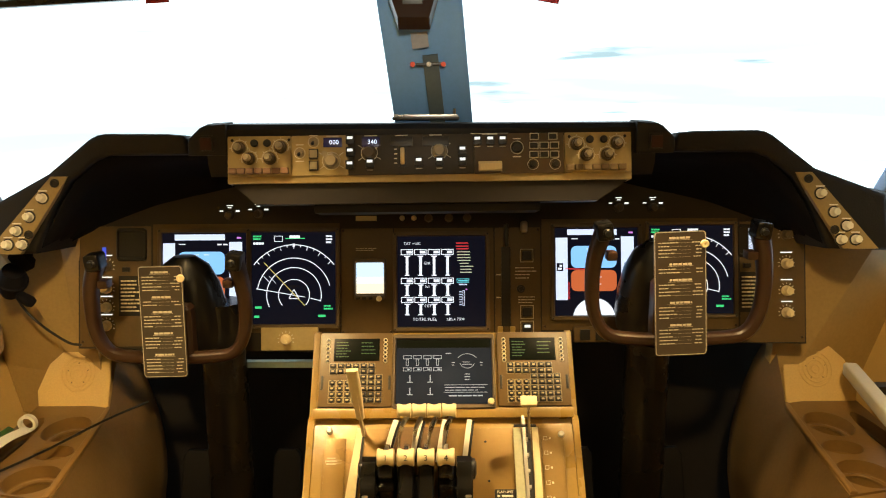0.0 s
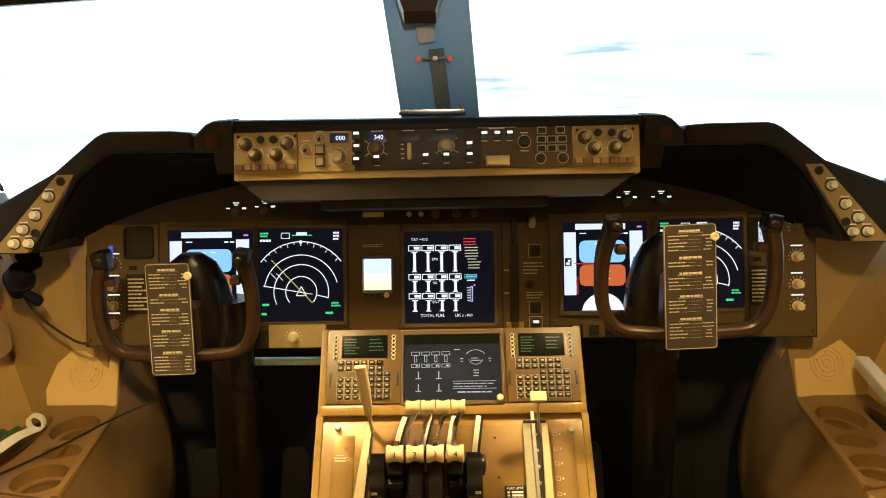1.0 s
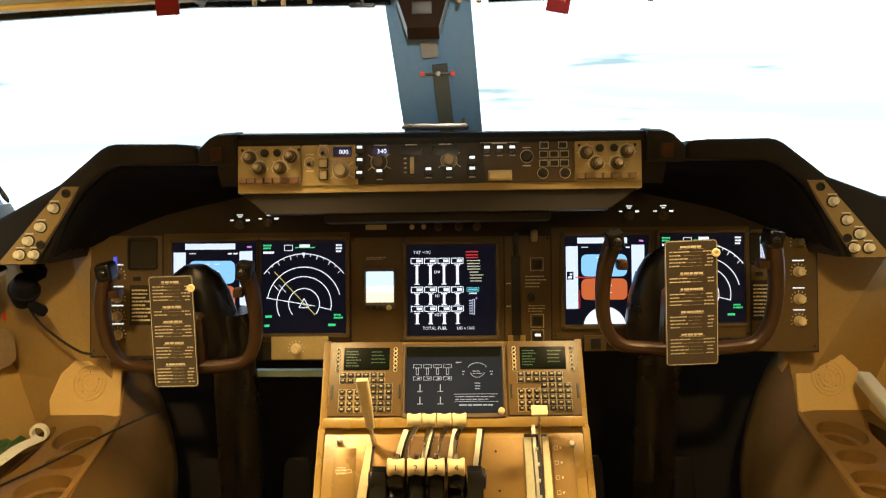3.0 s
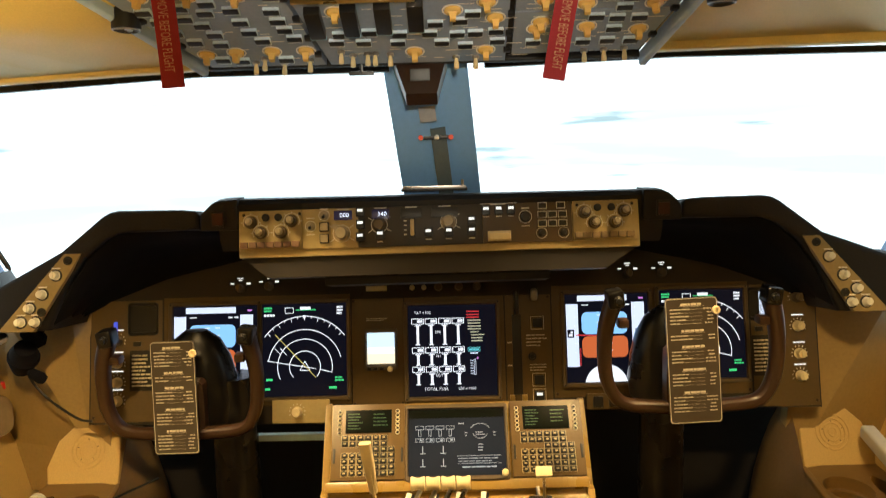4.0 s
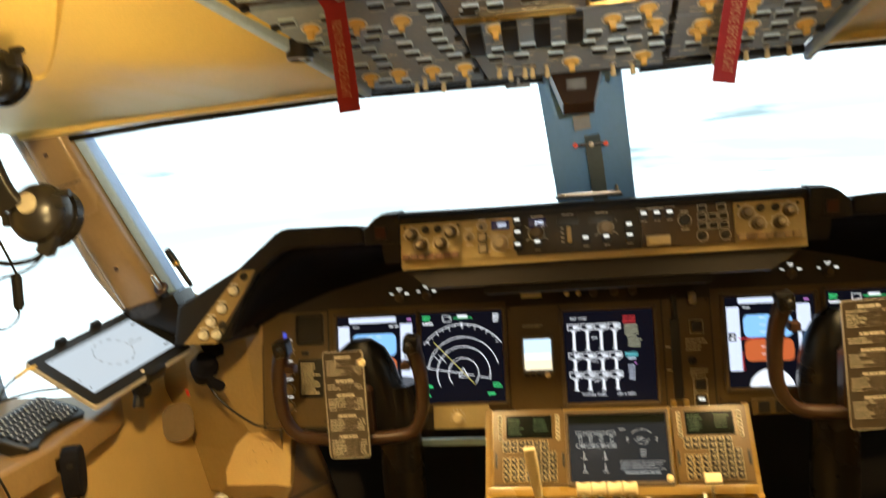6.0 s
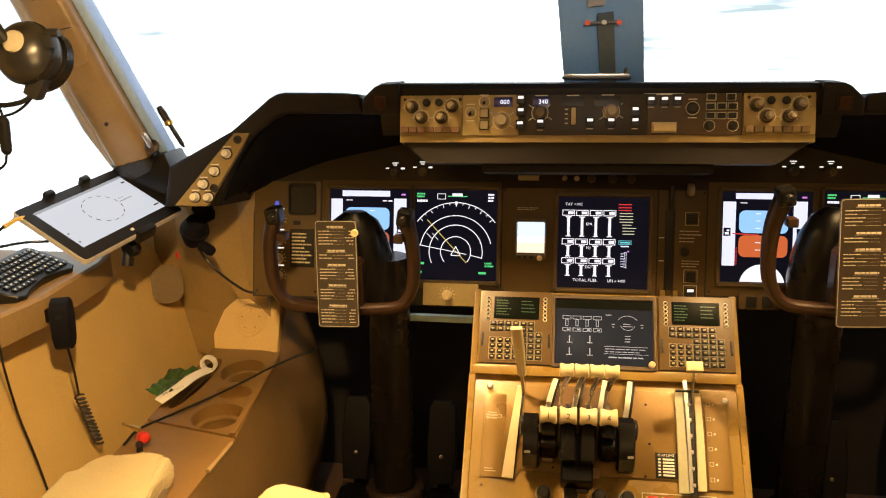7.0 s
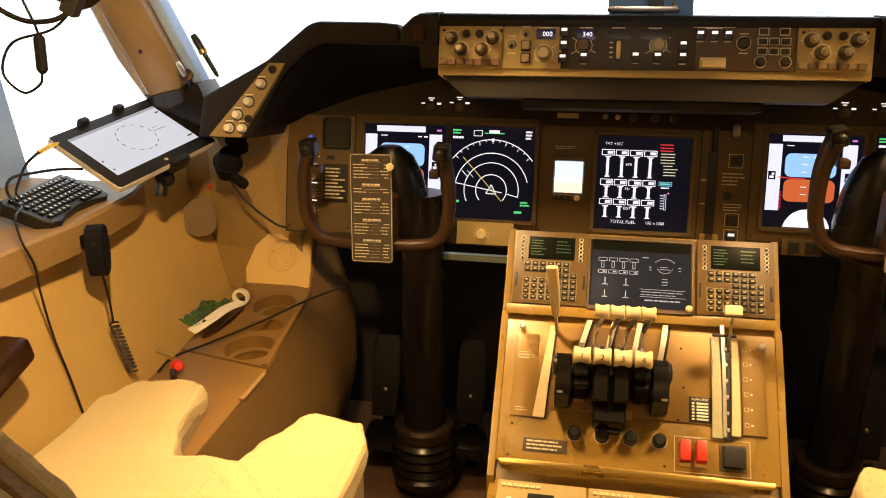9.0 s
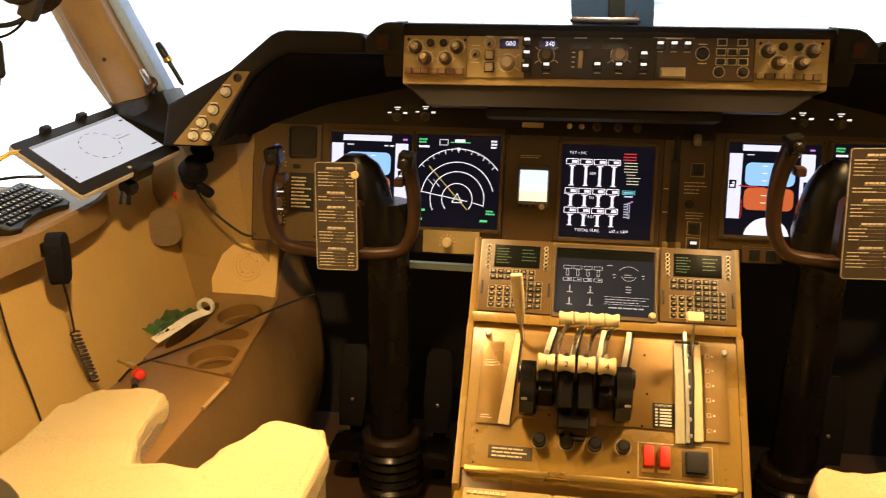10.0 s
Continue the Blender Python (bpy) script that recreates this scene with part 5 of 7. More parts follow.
# ---- aft pedestal with radio panels ----
AFT = Matrix.Translation((0.02, 1.335, 0.245)) @ pose(0, 0, 0, 9, 0, 0)  # x right, y ahead, z up
aft = thing("radio_pedestal", AFT, "gold radio panels on the aft pedestal", "control panel")
part("deck", boxed((0, -0.26, -0.012), (0.55, 0.56, 0.024), 0.003), STAND, aft)
for k, x in enumerate((-0.173, 0.0, 0.173)):
    for j in range(3):
        y = -0.05 - 0.145 * j
        part("radio_panel", boxed((x, y, 0.003), (0.168, 0.13, 0.006), 0.0015), GOLD, aft)
        for i in range(4):
            part("rotary", lathe([(0.0085, 0), (0.0085, 0.006), (0.0065, 0.008), (0.0065, 0.022), (0.0055, 0.024), (0.001, 0.0243)], pose(x - 0.057 + 0.038 * i, y - 0.008 - 0.028 * (i % 2), 0.006), 14), WHITE if i % 2 == k % 2 else BLACK, aft)
        part("frequency_window", boxed((x, y + 0.025, 0.0065), (0.05, 0.016, 0.004), 0.001), BLACK, aft)
        for i in range(7):
            part("audio_key", boxed((x - 0.072 + 0.011 * i + (0.07 if k == 2 else 0), y + 0.05, 0.007), (0.0085, 0.008, 0.006), 0.001), CREAM, aft)

# ---- overhead panel: x to the right, y aft and up from its front edge, z out of its face ----
OVER = pose(0, 1.49, 1.3533, 180 - 23.27, 0, 0)
over = thing("overhead_panel", OVER, "grey overhead switch panel in a light grey frame", "overhead panel")


def rail_left(y):
    return -0.409 - 0.47 * y


def rail_right(y):
    return 0.362 + 0.21 * y


part("back_plate", prismed([(rail_left(0), 0.0), (rail_right(0), 0.0), (rail_right(0.74), 0.74), (rail_left(0.74), 0.74)], -0.040, -0.014), PANEL_DARK, over)
for edge in (rail_left, rail_right):
    sign = -1 if edge is rail_left else 1
    part("frame_rail", swept(bmesh.new(), [(edge(y) + sign * 0.008, y, -0.002) for y in (-0.004, 0.25, 0.5, 0.74)], rounded(0.014, 0.026, 0.004), up=(0, 0, 1)), GREY_LIGHT, over, "light grey painted frame rail")
part("front_edge", swept(bmesh.new(), [(rail_left(0), -0.005, -0.012), (rail_right(0), 0.004, -0.012)], rounded(0.012, 0.022, 0.003), up=(0, 0, 1)), BLACK, over)
AFT_PLATE = material("overhead_brown_grey", (0.20, 0.205, 0.215), 0.22)
plates = (
    ("switch_plate", GREY, ((-0.400, 0.006), (-0.196, 0.006), (-0.245, 0.298), (-0.532, 0.298))),
    ("switch_plate", GREY, ((-0.188, 0.006), (0.122, 0.006), (0.118, 0.214), (-0.224, 0.214))),
    ("switch_plate", AFT_PLATE, ((-0.226, 0.219), (0.118, 0.219), (0.116, 0.300), (-0.238, 0.300))),
    ("switch_plate", AFT_PLATE, ((-0.246, 0.366), (0.116, 0.376), (0.114, 0.452), (-0.250, 0.436))),
    ("switch_plate", GREY, ((0.132, 0.028), (0.355, 0.034), (0.384, 0.168), (0.128, 0.164))),
    ("switch_plate", GREY, ((0.128, 0.168), (0.385, 0.172), (0.410, 0.272), (0.126, 0.276))),
    ("switch_plate", GREY, ((0.126, 0.280), (0.408, 0.276), (0.418, 0.338), (0.126, 0.346))),
    ("switch_plate", AFT_PLATE, ((0.126, 0.362), (0.428, 0.362), (0.448, 0.466), (0.122, 0.454))),
    ("switch_plate", AFT_PLATE, ((-0.575, 0.404), (-0.255, 0.404), (-0.256, 0.434), (-0.590, 0.418))),
)
for name, mat, corners in plates:
    part(name, prismed(corners, -0.014, 0.0, None, 0.002), mat, over)
part("dark_band", prismed([(-0.236, 0.304), (0.116, 0.304), (0.115, 0.372), (-0.244, 0.362)], -0.016, -0.003, None, 0.002), PANEL_DARK, over)
# pale blue that paints bright reflections in the small windows
PALE_GLASS = material("window_reflection_blue", (0.34, 0.56, 0.70), 0.10, bump=0)
for x, y in ((-0.198, 0.321), (-0.114, 0.327), (-0.019, 0.329), (0.074, 0.337)):
    part("indicator_window", boxed((x, y, 0.002), (0.034, 0.030, 0.008), 0.002, pose(0, 0, 0, 14, 0, 0)), PALE_GLASS, over)
for y, x0, x1 in ((0.302, -0.235, 0.112), (0.258, -0.010, 0.112), (0.217, -0.222, -0.030), (0.388, -0.120, -0.030)):
    part("brass_bar", boxed(((x0 + x1) / 2, y, 0.003), (x1 - x0, 0.006, 0.009), 0.002), BRASS, over, "brass guard bar")
part("orange_strip", boxed((-0.082, 0.4195, 0.0015), (0.118, 0.009, 0.003), 0.001), material("orange_brown", (0.34, 0.11, 0.03), 0.35), over, "orange brown label strip")
part("red_bar", boxed((0.278, 0.352, 0.003), (0.112, 0.012, 0.012), 0.003), material("dull_red", (0.24, 0.05, 0.03), 0.35), over, "dull red label strip")
part("brown_bar", boxed((0.362, 0.352, 0.003), (0.054, 0.012, 0.012), 0.003), BROWN, over)
part("handle_bar", boxed((0.177, 0.400, 0.014), (0.074, 0.008, 0.012), 0.003), BRASS, over, "brass handle bar")
part("guard_plate", boxed((0.180, 0.374, 0.008), (0.072, 0.044, 0.008), 0.002), GREY, over, "grey hinged guard plate")
for x, y in ((-0.193, 0.158), (-0.136, 0.163), (-0.083, 0.168), (-0.031, 0.173)):
    part("dark_window", boxed((x, y, 0.006), (0.026, 0.078, 0.018), 0.004), BLACK, over)
    # a pale block drawn as the glint along the dark window
    part("window_sill_glint", boxed((x, y - 0.041, 0.010), (0.028, 0.006, 0.006), 0.002), PALE_GLASS, over)
for x, y, w in ((0.0265, 0.246, 0.082), (0.094, 0.253, 0.036)):
    outer = part("gold_window_frame", ring_frame(bmesh.new(), w, 0.036, w - 0.012, 0.022, 0, 0.005, 0.004), BRASS, over)
    outer.matrix_basis = pose(x, y, 0.001)
    for dx in ((-0.02, 0.02) if w > 0.05 else (0.0,)):
        part("window_key", boxed((x + dx, y, 0.003), (0.026 if w > 0.05 else 0.018, 0.014, 0.006), 0.002), BLACK, over)

AMBER_KNOB = material("amber_knob", (0.86, 0.58, 0.18), 0.10, grain=0.05, stain=0.1, bump=0)
T_KNOB = mesh_of("selector_knob", prismed([(-0.010, 0.003), (0.010, 0.003), (0.0055, 0.008), (0.0045, 0.018), (-0.0045, 0.018), (-0.0055, 0.008)], -0.005, 0.005, pose(0, 0, 0, 90, 0, 0), 0.0018), AMBER_KNOB)
T_SKIRT = mesh_of("knob_skirt", lathe([(0.0135, 0), (0.0135, 0.003), (0.010, 0.006), (0.001, 0.0062)], None, 16), AMBER_KNOB)
T_LONG = mesh_of("long_knob", lathe([(0.008, 0), (0.0075, 0.014), (0.009, 0.018), (0.009, 0.027), (0.006, 0.031), (0.001, 0.0315)], None, 14), AMBER_KNOB)
T_TOG = mesh_of("toggle_tip", lathe([(0.0030, 0), (0.0048, 0.012), (0.0046, 0.018), (0.001, 0.0195)], None, 10), IVORY)
T_BASE = mesh_of("toggle_base", lathe([(0.0065, 0), (0.0065, 0.004), (0.0035, 0.005), (0.001, 0.0051)], None, 10), STEEL)
# pale cap edge: the windscreen's reflection is put into its colour
T_CAP = mesh_of("push_cap", boxed((0, 0, 0.0025), (0.026, 0.019, 0.007), 0.0015), material("cap_reflection_pale", (0.66, 0.82, 0.95), 0.06, bump=0))
T_FACE = mesh_of("cap_face", boxed((0, 0.0022, 0.0058), (0.0245, 0.0135, 0.0030), 0.0008), BLACK, 30)
T_RING = mesh_of("dial_ring", swept(bmesh.new(), [(0.016 * math.cos(a * math.pi / 12), 0.016 * math.sin(a * math.pi / 12), 0.0008) for a in range(24)], [(-0.0012, -0.0004), (0.0012, -0.0004), (0.0012, 0.0004), (-0.0012, 0.0004)], closed=True), WHITE, 0)


def shared(name, me, parent, m):
    ob = new(name, me)
    ob.parent, ob.matrix_basis = parent, m
    return ob


# selector knobs, block by block
for spots in (
    ((-0.451, 0.234, 10), (-0.375, 0.235, -5), (-0.303, 0.232, 0), (-0.396, 0.054, 0), (-0.344, 0.060, 8), (-0.282, 0.061, 0), (-0.224, 0.060, 0)),
    ((0.028, 0.177, 0), (0.082, 0.200, 12), (0.097, 0.152, 0), (-0.037, 0.048, 90), (0.086, 0.048, 90), (-0.158, 0.180, 0)),
    ((0.172, 0.202, 0), (0.173, 0.135, 20), (0.167, 0.115, 0), (0.239, 0.187, 0), (0.338, 0.106, 90), (0.250, 0.118, 0), (0.347, 0.186, 35), (0.262, 0.238, 0), (0.352, 0.222, 0)),
):
    for x, y, a in spots:
        base = shared("knob_skirt", T_SKIRT, over, pose(x, y, 0))
        shared("selector_knob", T_KNOB, base, pose(0, 0, 0.001, 0, 0, a))
        shared("dial_ring", T_RING, base, Matrix())
for x, y in ((-0.228, 0.374), (-0.147, 0.382), (-0.076, 0.390), (0.010, 0.396)):
    base = shared("long_knob", T_LONG, over, pose(x, y, 0))
    shared("dial_ring", T_RING, base, Matrix())
for x, y in ((-0.318, 0.023), (-0.269, 0.018), (-0.222, 0.027), (-0.164, 0.054), (-0.145, 0.041), (-0.119, 0.045), (-0.106, 0.044), (-0.080, 0.041), (0.035, 0.026), (0.069, 0.024), (0.258, 0.038), (0.292, 0.040), (0.327, 0.043), (-0.30, 0.036), (0.205, 0.036)):
    base = shared("toggle_base", T_BASE, over, pose(x, y, 0))
    shared("toggle_tip", T_TOG, base, pose(0, 0, 0.004, 12, 0, 0))
# push caps, block by block
for spots in (
    ((-0.332, 0.283), (-0.290, 0.286), (-0.351, 0.215), (-0.360, 0.189), (-0.318, 0.195), (-0.256, 0.189), (-0.252, 0.160), (-0.397, 0.173), (-0.375, 0.152), (-0.312, 0.159), (-0.363, 0.123), (-0.305, 0.128), (-0.246, 0.133), (-0.402, 0.100), (-0.361, 0.091), (-0.289, 0.100), (-0.235, 0.105), (-0.372, 0.038), (-0.339, 0.032), (-0.262, 0.034), (-0.426, 0.130), (-0.440, 0.165), (-0.412, 0.262), (-0.480, 0.262), (-0.250, 0.230), (-0.258, 0.262), (-0.396, 0.205), (-0.455, 0.195)),
    ((-0.152, 0.251), (-0.056, 0.272), (-0.158, 0.112), (-0.109, 0.118), (-0.167, 0.088), (-0.122, 0.085), (-0.060, 0.110), (-0.064, 0.082), (0.040, 0.147), (0.060, 0.168), (0.036, 0.106), (0.066, 0.108), (0.100, 0.112), (-0.010, 0.110), (0.010, 0.080), (-0.190, 0.252), (-0.100, 0.262), (0.000, 0.140), (0.104, 0.080), (0.050, 0.068), (-0.196, 0.240)),
    ((0.242, 0.306), (0.285, 0.302), (0.309, 0.258), (0.304, 0.236), (0.275, 0.209), (0.306, 0.205), (0.300, 0.178), (0.260, 0.150), (0.294, 0.146), (0.330, 0.146), (0.295, 0.112), (0.291, 0.074), (0.331, 0.073), (0.228, 0.248), (0.165, 0.073), (0.205, 0.090), (0.210, 0.150), (0.212, 0.215), (0.345, 0.290), (0.180, 0.250), (0.372, 0.256), (0.205, 0.060), (0.250, 0.072)),
):
    for x, y in spots:
        cap = shared("push_cap", T_CAP, over, pose(x, y, 0))
        shared("cap_face", T_FACE, cap, Matrix())
# engraved lines and legends
rng = random.Random(5)
bm = bmesh.new()
for k in range(150):
    y = rng.uniform(0.02, 0.29)
    x = rng.uniform(rail_left(y) + 0.05, rail_right(y) - 0.05)
    rect(bm, x, y, x + rng.uniform(0.012, 0.034), y + 0.0018, 0.0007)
for x in (-0.186, -0.112, -0.034, 0.046):
    stroke(bm, (x, 0.372), (x - 0.008, 0.412), 0.003, 0.0007)
for x, y in ((-0.228, 0.374), (-0.147, 0.382), (-0.076, 0.390), (0.010, 0.396)):
    rect(bm, x - 0.028, y + 0.014, x + 0.024, y + 0.0165, 0.0007), rect(bm, x - 0.040, y, x - 0.016, y + 0.0022, 0.0007), rect(bm, x + 0.018, y, x + 0.036, y + 0.0022, 0.0007)
pieces("engraved_mark", bm, WHITE, over)
outer = part("small_window", ring_frame(bmesh.new(), 0.042, 0.036, 0.028, 0.022, 0, 0.005, 0.004), BRASS, over)
outer.matrix_basis = pose(0.086, 0.412, 0)
# latches down the joints between the blocks
LATCH = mesh_of("quarter_turn_latch", boxed((0, 0, 0.002), (0.012, 0.013, 0.008), 0.003), BLACK)
for y in (0.05, 0.105, 0.165, 0.225, 0.29, 0.355, 0.425):
    shared("quarter_turn_latch", LATCH, over, pose(0.122, y, 0))
    shared("quarter_turn_latch", LATCH, over, pose(-0.197 - 0.15 * y, y, 0))
for y in (0.09, 0.17, 0.25, 0.31, 0.40):
    shared("quarter_turn_latch", LATCH, over, pose(rail_right(y) - 0.016, y, 0) @ pose(0, 0, 0, 0, 0, -12))
    shared("quarter_turn_latch", LATCH, over, pose(rail_left(y) + 0.022, y, 0) @ pose(0, 0, 0, 0, 0, 25))

# map lamp, air outlet and perforated speaker
LAMP_AT = pose(-0.091, 0.506, 0.012, 15, 0, 0)
lamp = part("map_lamp", lathe([(0.058, -0.03), (0.056, 0.004), (0.052, 0.012), (0.047, 0.015), (0.043, 0.014), (0.040, 0.004), (0.002, 0.003)], LAMP_AT, 32), BLACK, over, "black round map lamp with chrome rim, glowing faintly")
part("chrome_rim", lathe([(0.0425, 0.013), (0.0435, 0.017), (0.0455, 0.0185), (0.0475, 0.017), (0.0475, 0.014)], LAMP_AT, 32), STEEL, lamp)
part("lens", lathe([(0.037, 0.004), (0.0365, 0.012), (0.032, 0.0165), (0.020, 0.019), (0.001, 0.0195)], LAMP_AT, 28), material("lens_glass", (0.72, 0.80, 0.88), 0.06, bump=0), lamp)
for r, w in ((0.012, 0.0016), (0.025, 0.0012)):
    bm = bmesh.new()
    swept(bm, [(r * math.cos(k * math.pi / 12), r * math.sin(k * math.pi / 12), 0.0200 - 0.0011 * (r > 0.02)) for k in range(24)], circle(w, 6), closed=True)
    bm.transform(LAMP_AT)
    part("lens_ridge", bm, BRASS if r < 0.02 else WHITE, lamp)
part("bulb_ring", lathe([(0.009, 0.0190), (0.008, 0.0208), (0.001, 0.0215)], LAMP_AT, 16), glow("lamp_lens", (1.0, 0.86, 0.60), 0.7), lamp)
gasper = part("air_outlet", prismed([(-0.548, 0.306), (-0.290, 0.306), (-0.262, 0.398), (-0.578, 0.398)], -0.016, -0.004, None, 0.002), BROWN, over, "dark brown recess with a round air outlet")
OUTLET = pose(-0.493, 0.322, -0.006, 17, 0, 0)
part("outlet_ring", lathe([(0.060, -0.014), (0.059, 0.002), (0.055, 0.005), (0.051, 0.004), (0.050, -0.004), (0.001, -0.005)], OUTLET, 32), BLACK, gasper)
# pale disc and the dark piece over it imitate a window reflection
part("outlet_disc", lathe([(0.049, -0.004), (0.048, 0.002), (0.030, 0.003), (0.001, 0.0034)], OUTLET, 28), material("outlet_disc_reflection", (0.55, 0.72, 0.80), 0.08, bump=0), gasper, "glossy outlet disc coloured as a pale window reflection")
part("outlet_dark_reflection", prismed([(-0.040, 0.030), (-0.012, 0.022), (0.010, 0.0), (0.028, -0.012), (0.049, -0.012), (0.048, 0.012), (0.030, 0.038), (0.0, 0.048), (-0.026, 0.041)], 0.0036, 0.0065, OUTLET, 0.001), BROWN, gasper)
speaker = part("speaker", lathe([(0.038, -0.01), (0.038, 0.006), (0.034, 0.010), (0.001, 0.012)], pose(-0.322, 0.371, 0), 24), BEZEL, over, "round perforated speaker with bright studs")
stud = mesh_of("stud", lathe([(0.0034, 0), (0.0032, 0.003), (0.0022, 0.0052), (0.0006, 0.0060)], None, 10), material("stud_chrome", (0.92, 0.86, 0.80), 0.22, metal=0.8, bump=0, stain=0.02))
for r, n in ((0.0, 1), (0.009, 6), (0.018, 11), (0.027, 16), (0.033, 20)):
    for k in range(n):
        a = 2 * math.pi * k / n
        shared("stud", stud, speaker, pose(-0.322 + r * math.cos(a), 0.371 + r * math.sin(a), 0.010 + 0.002 * (1 - r / 0.036)))

# aft panel: breakers in rows
part("breaker_plate", prismed([(rail_left(0.436) + 0.01, 0.436), (rail_right(0.486) - 0.01, 0.486), (rail_right(0.73) - 0.01, 0.73), (rail_left(0.73) + 0.01, 0.73)], -0.010, 0.006, None, 0.002), material("breaker_grey", (0.062, 0.072, 0.100), 0.16), over)
part("plate_fold", swept(bmesh.new(), [(rail_left(0.43) + 0.012, 0.430, 0.004), (rail_right(0.48) - 0.012, 0.480, 0.004)], rounded(0.010, 0.022, 0.003), up=(0, 0, 1)), AFT_PLATE, over)
part("centre_divider", prismed([(-0.160, 0.476), (-0.040, 0.480), (-0.028, 0.73), (-0.190, 0.73)], 0.004, 0.020, None, 0.004), PANEL_DARK, over)
B_CAP = mesh_of("breaker", boxed((0, 0, 0.008), (0.0170, 0.0150, 0.018), 0.003), material("breaker_black", (0.006, 0.006, 0.008), 0.5, spec=0.25, bump=0))
B_END = mesh_of("end_face", boxed((0, -0.0005, 0.0172), (0.0136, 0.0112, 0.0014), 0.0006), material("breaker_end", (0.02, 0.022, 0.028), 0.10, bump=0))
B_LINE = bmesh.new()
rect(B_LINE, -0.0060, -0.0042, 0.0060, -0.0012, 0.0182)
B_LINE = mesh_of("legend", B_LINE, material("breaker_legend", (0.50, 0.56, 0.64), 0.3, bump=0), 0)
for first, step, count in ((-0.215, -0.0315, 12), (0.007, 0.0340, 13)):
    for j in range(7):
        for i in range(count):
            x = first + step * i + (0.008 if j % 2 else 0) - (0.03 * j if first < 0 else -0.004 * j) * 0.25
            y = 0.499 + 0.036 * x + 0.0315 * j + rng.uniform(-0.003, 0.003)
            if not rail_left(y) + 0.03 < x < rail_right(y) - 0.03 or rng.random() < 0.14:
                continue
            cap = shared("breaker", B_CAP, over, pose(x, y, 0.006))
            shared("end_face", B_END, cap, Matrix())
            if rng.random() < 0.45:
                shared("legend", B_LINE, cap, Matrix())

# ---- red warning streamers hanging from the overhead panel ----
for x0, x1, z0, z1, w, lean in ((-0.388, -0.379, 1.472, 1.305, 0.033, -1), (0.193, 0.169, 1.440, 1.303, 0.032, 1)):
    tag = thing("warning_streamer", pose(x0, 1.19, z0), "red fabric warning streamer hanging from a switch", "streamer", "warning streamers")
    n = 8
    bm = bmesh.new()
    path = [((x1 - x0) * k / n, 0.006 * math.sin(2.4 * k / n), (z1 - z0) * k / n) for k in range(n + 1)]
    swept(bm, path, [(-w / 2, -0.0008), (w / 2, -0.0008), (w / 2, 0.0008), (-w / 2, 0.0008)], up=(0, -1, 0))
    part("ribbon", bm, RED, tag)
    ang = math.degrees(math.atan2(x1 - x0, z0 - z1))
    lettering("printed_line", "REMOVE BEFORE FLIGHT", 0.0205, pose((x1 - x0) * 0.53, -0.0048, (z1 - z0) * 0.53) @ pose(0, 0, 0, 90, 0, 0) @ pose(0, 0, 0, 0, 0, -90 + ang) @ Matrix.Diagonal((0.50 if lean < 0 else 0.45, 1, 1, 1)), material("streamer_print", (0.62, 0.30, 0.17), 0.6, bump=0), tag)
    if lean < 0:
        bm = bmesh.new()
        swept(bm, [(-0.002, -0.002, -0.006), (-0.012, 0.0, 0.010), (-0.026, 0.006, 0.028), (-0.046, 0.016, 0.036)], [(-0.015, -0.0008), (0.015, -0.0008), (0.015, 0.0008), (-0.015, 0.0008)], up=(0, -1, 0))
        part("loop", bm, RED, tag)
        part("eyelet_ring", swept(bmesh.new(), [(0.010 + 0.009 * math.cos(a / 6 * math.pi), -0.006, 0.006 + 0.009 * math.sin(a / 6 * math.pi)) for a in range(12)], circle(0.0013, 6), up=(0, 1, 0), closed=True), STEEL, tag)
    else:
        part("strap", boxed((-0.008, -0.003, 0.016), (0.021, 0.005, 0.046), 0.002), RUBBER, tag, "black strap")
        part("strap_clip", boxed((-0.016, -0.001, 0.036), (0.010, 0.008, 0.010), 0.002), STEEL, tag)

# spot lamps on the liner each side
for x, y, z in ((-0.490, 1.33, 1.432), (0.454, 1.33, 1.450)):
    spot = thing("spot_lamp", pose(x, y, z), "small black spot lamp under the ceiling liner", "lamp", "spot lamps")
    part("body", boxed((0, 0.004, 0.016), (0.040, 0.044, 0.020), 0.005, pose(0, 0, 0, -12, 0, 0)), BLACK, spot)
    part("barrel", lathe([(0.012, -0.03), (0.021, -0.022), (0.023, 0.024), (0.021, 0.028), (0.016, 0.024), (0.001, 0.022)], pose(0, 0, 0, 172, 0, 0), 20), BLACK, spot)
    part("rim", swept(bmesh.new(), [(0.0215 * math.cos(k * math.pi / 10), 0.0215 * math.sin(k * math.pi / 10) - 0.004, -0.027) for k in range(20)], circle(0.0012, 6), closed=True), STEEL, spot, "thin bright rim")
    part("bracket", boxed((0, 0.012, 0.026), (0.014, 0.014, 0.040), 0.003), BLACK, spot)

hub = liner_point(1, 0.030, 0.63)
along = (liner_point(1, 0.030, 0.70) - hub).normalized()
across = (liner_point(1, 0.08, 0.63) - hub)
down = across.cross(along).normalized()
down = down if down.z < 0 else -down
across = along.cross(down)
VENT = Matrix.Translation(hub) @ Matrix((across, along, down)).transposed().to_4x4()
vent = thing("liner_vent", VENT, "black slotted vent in the ceiling liner", "vent")
out = 1 if across.x > 0 else -1
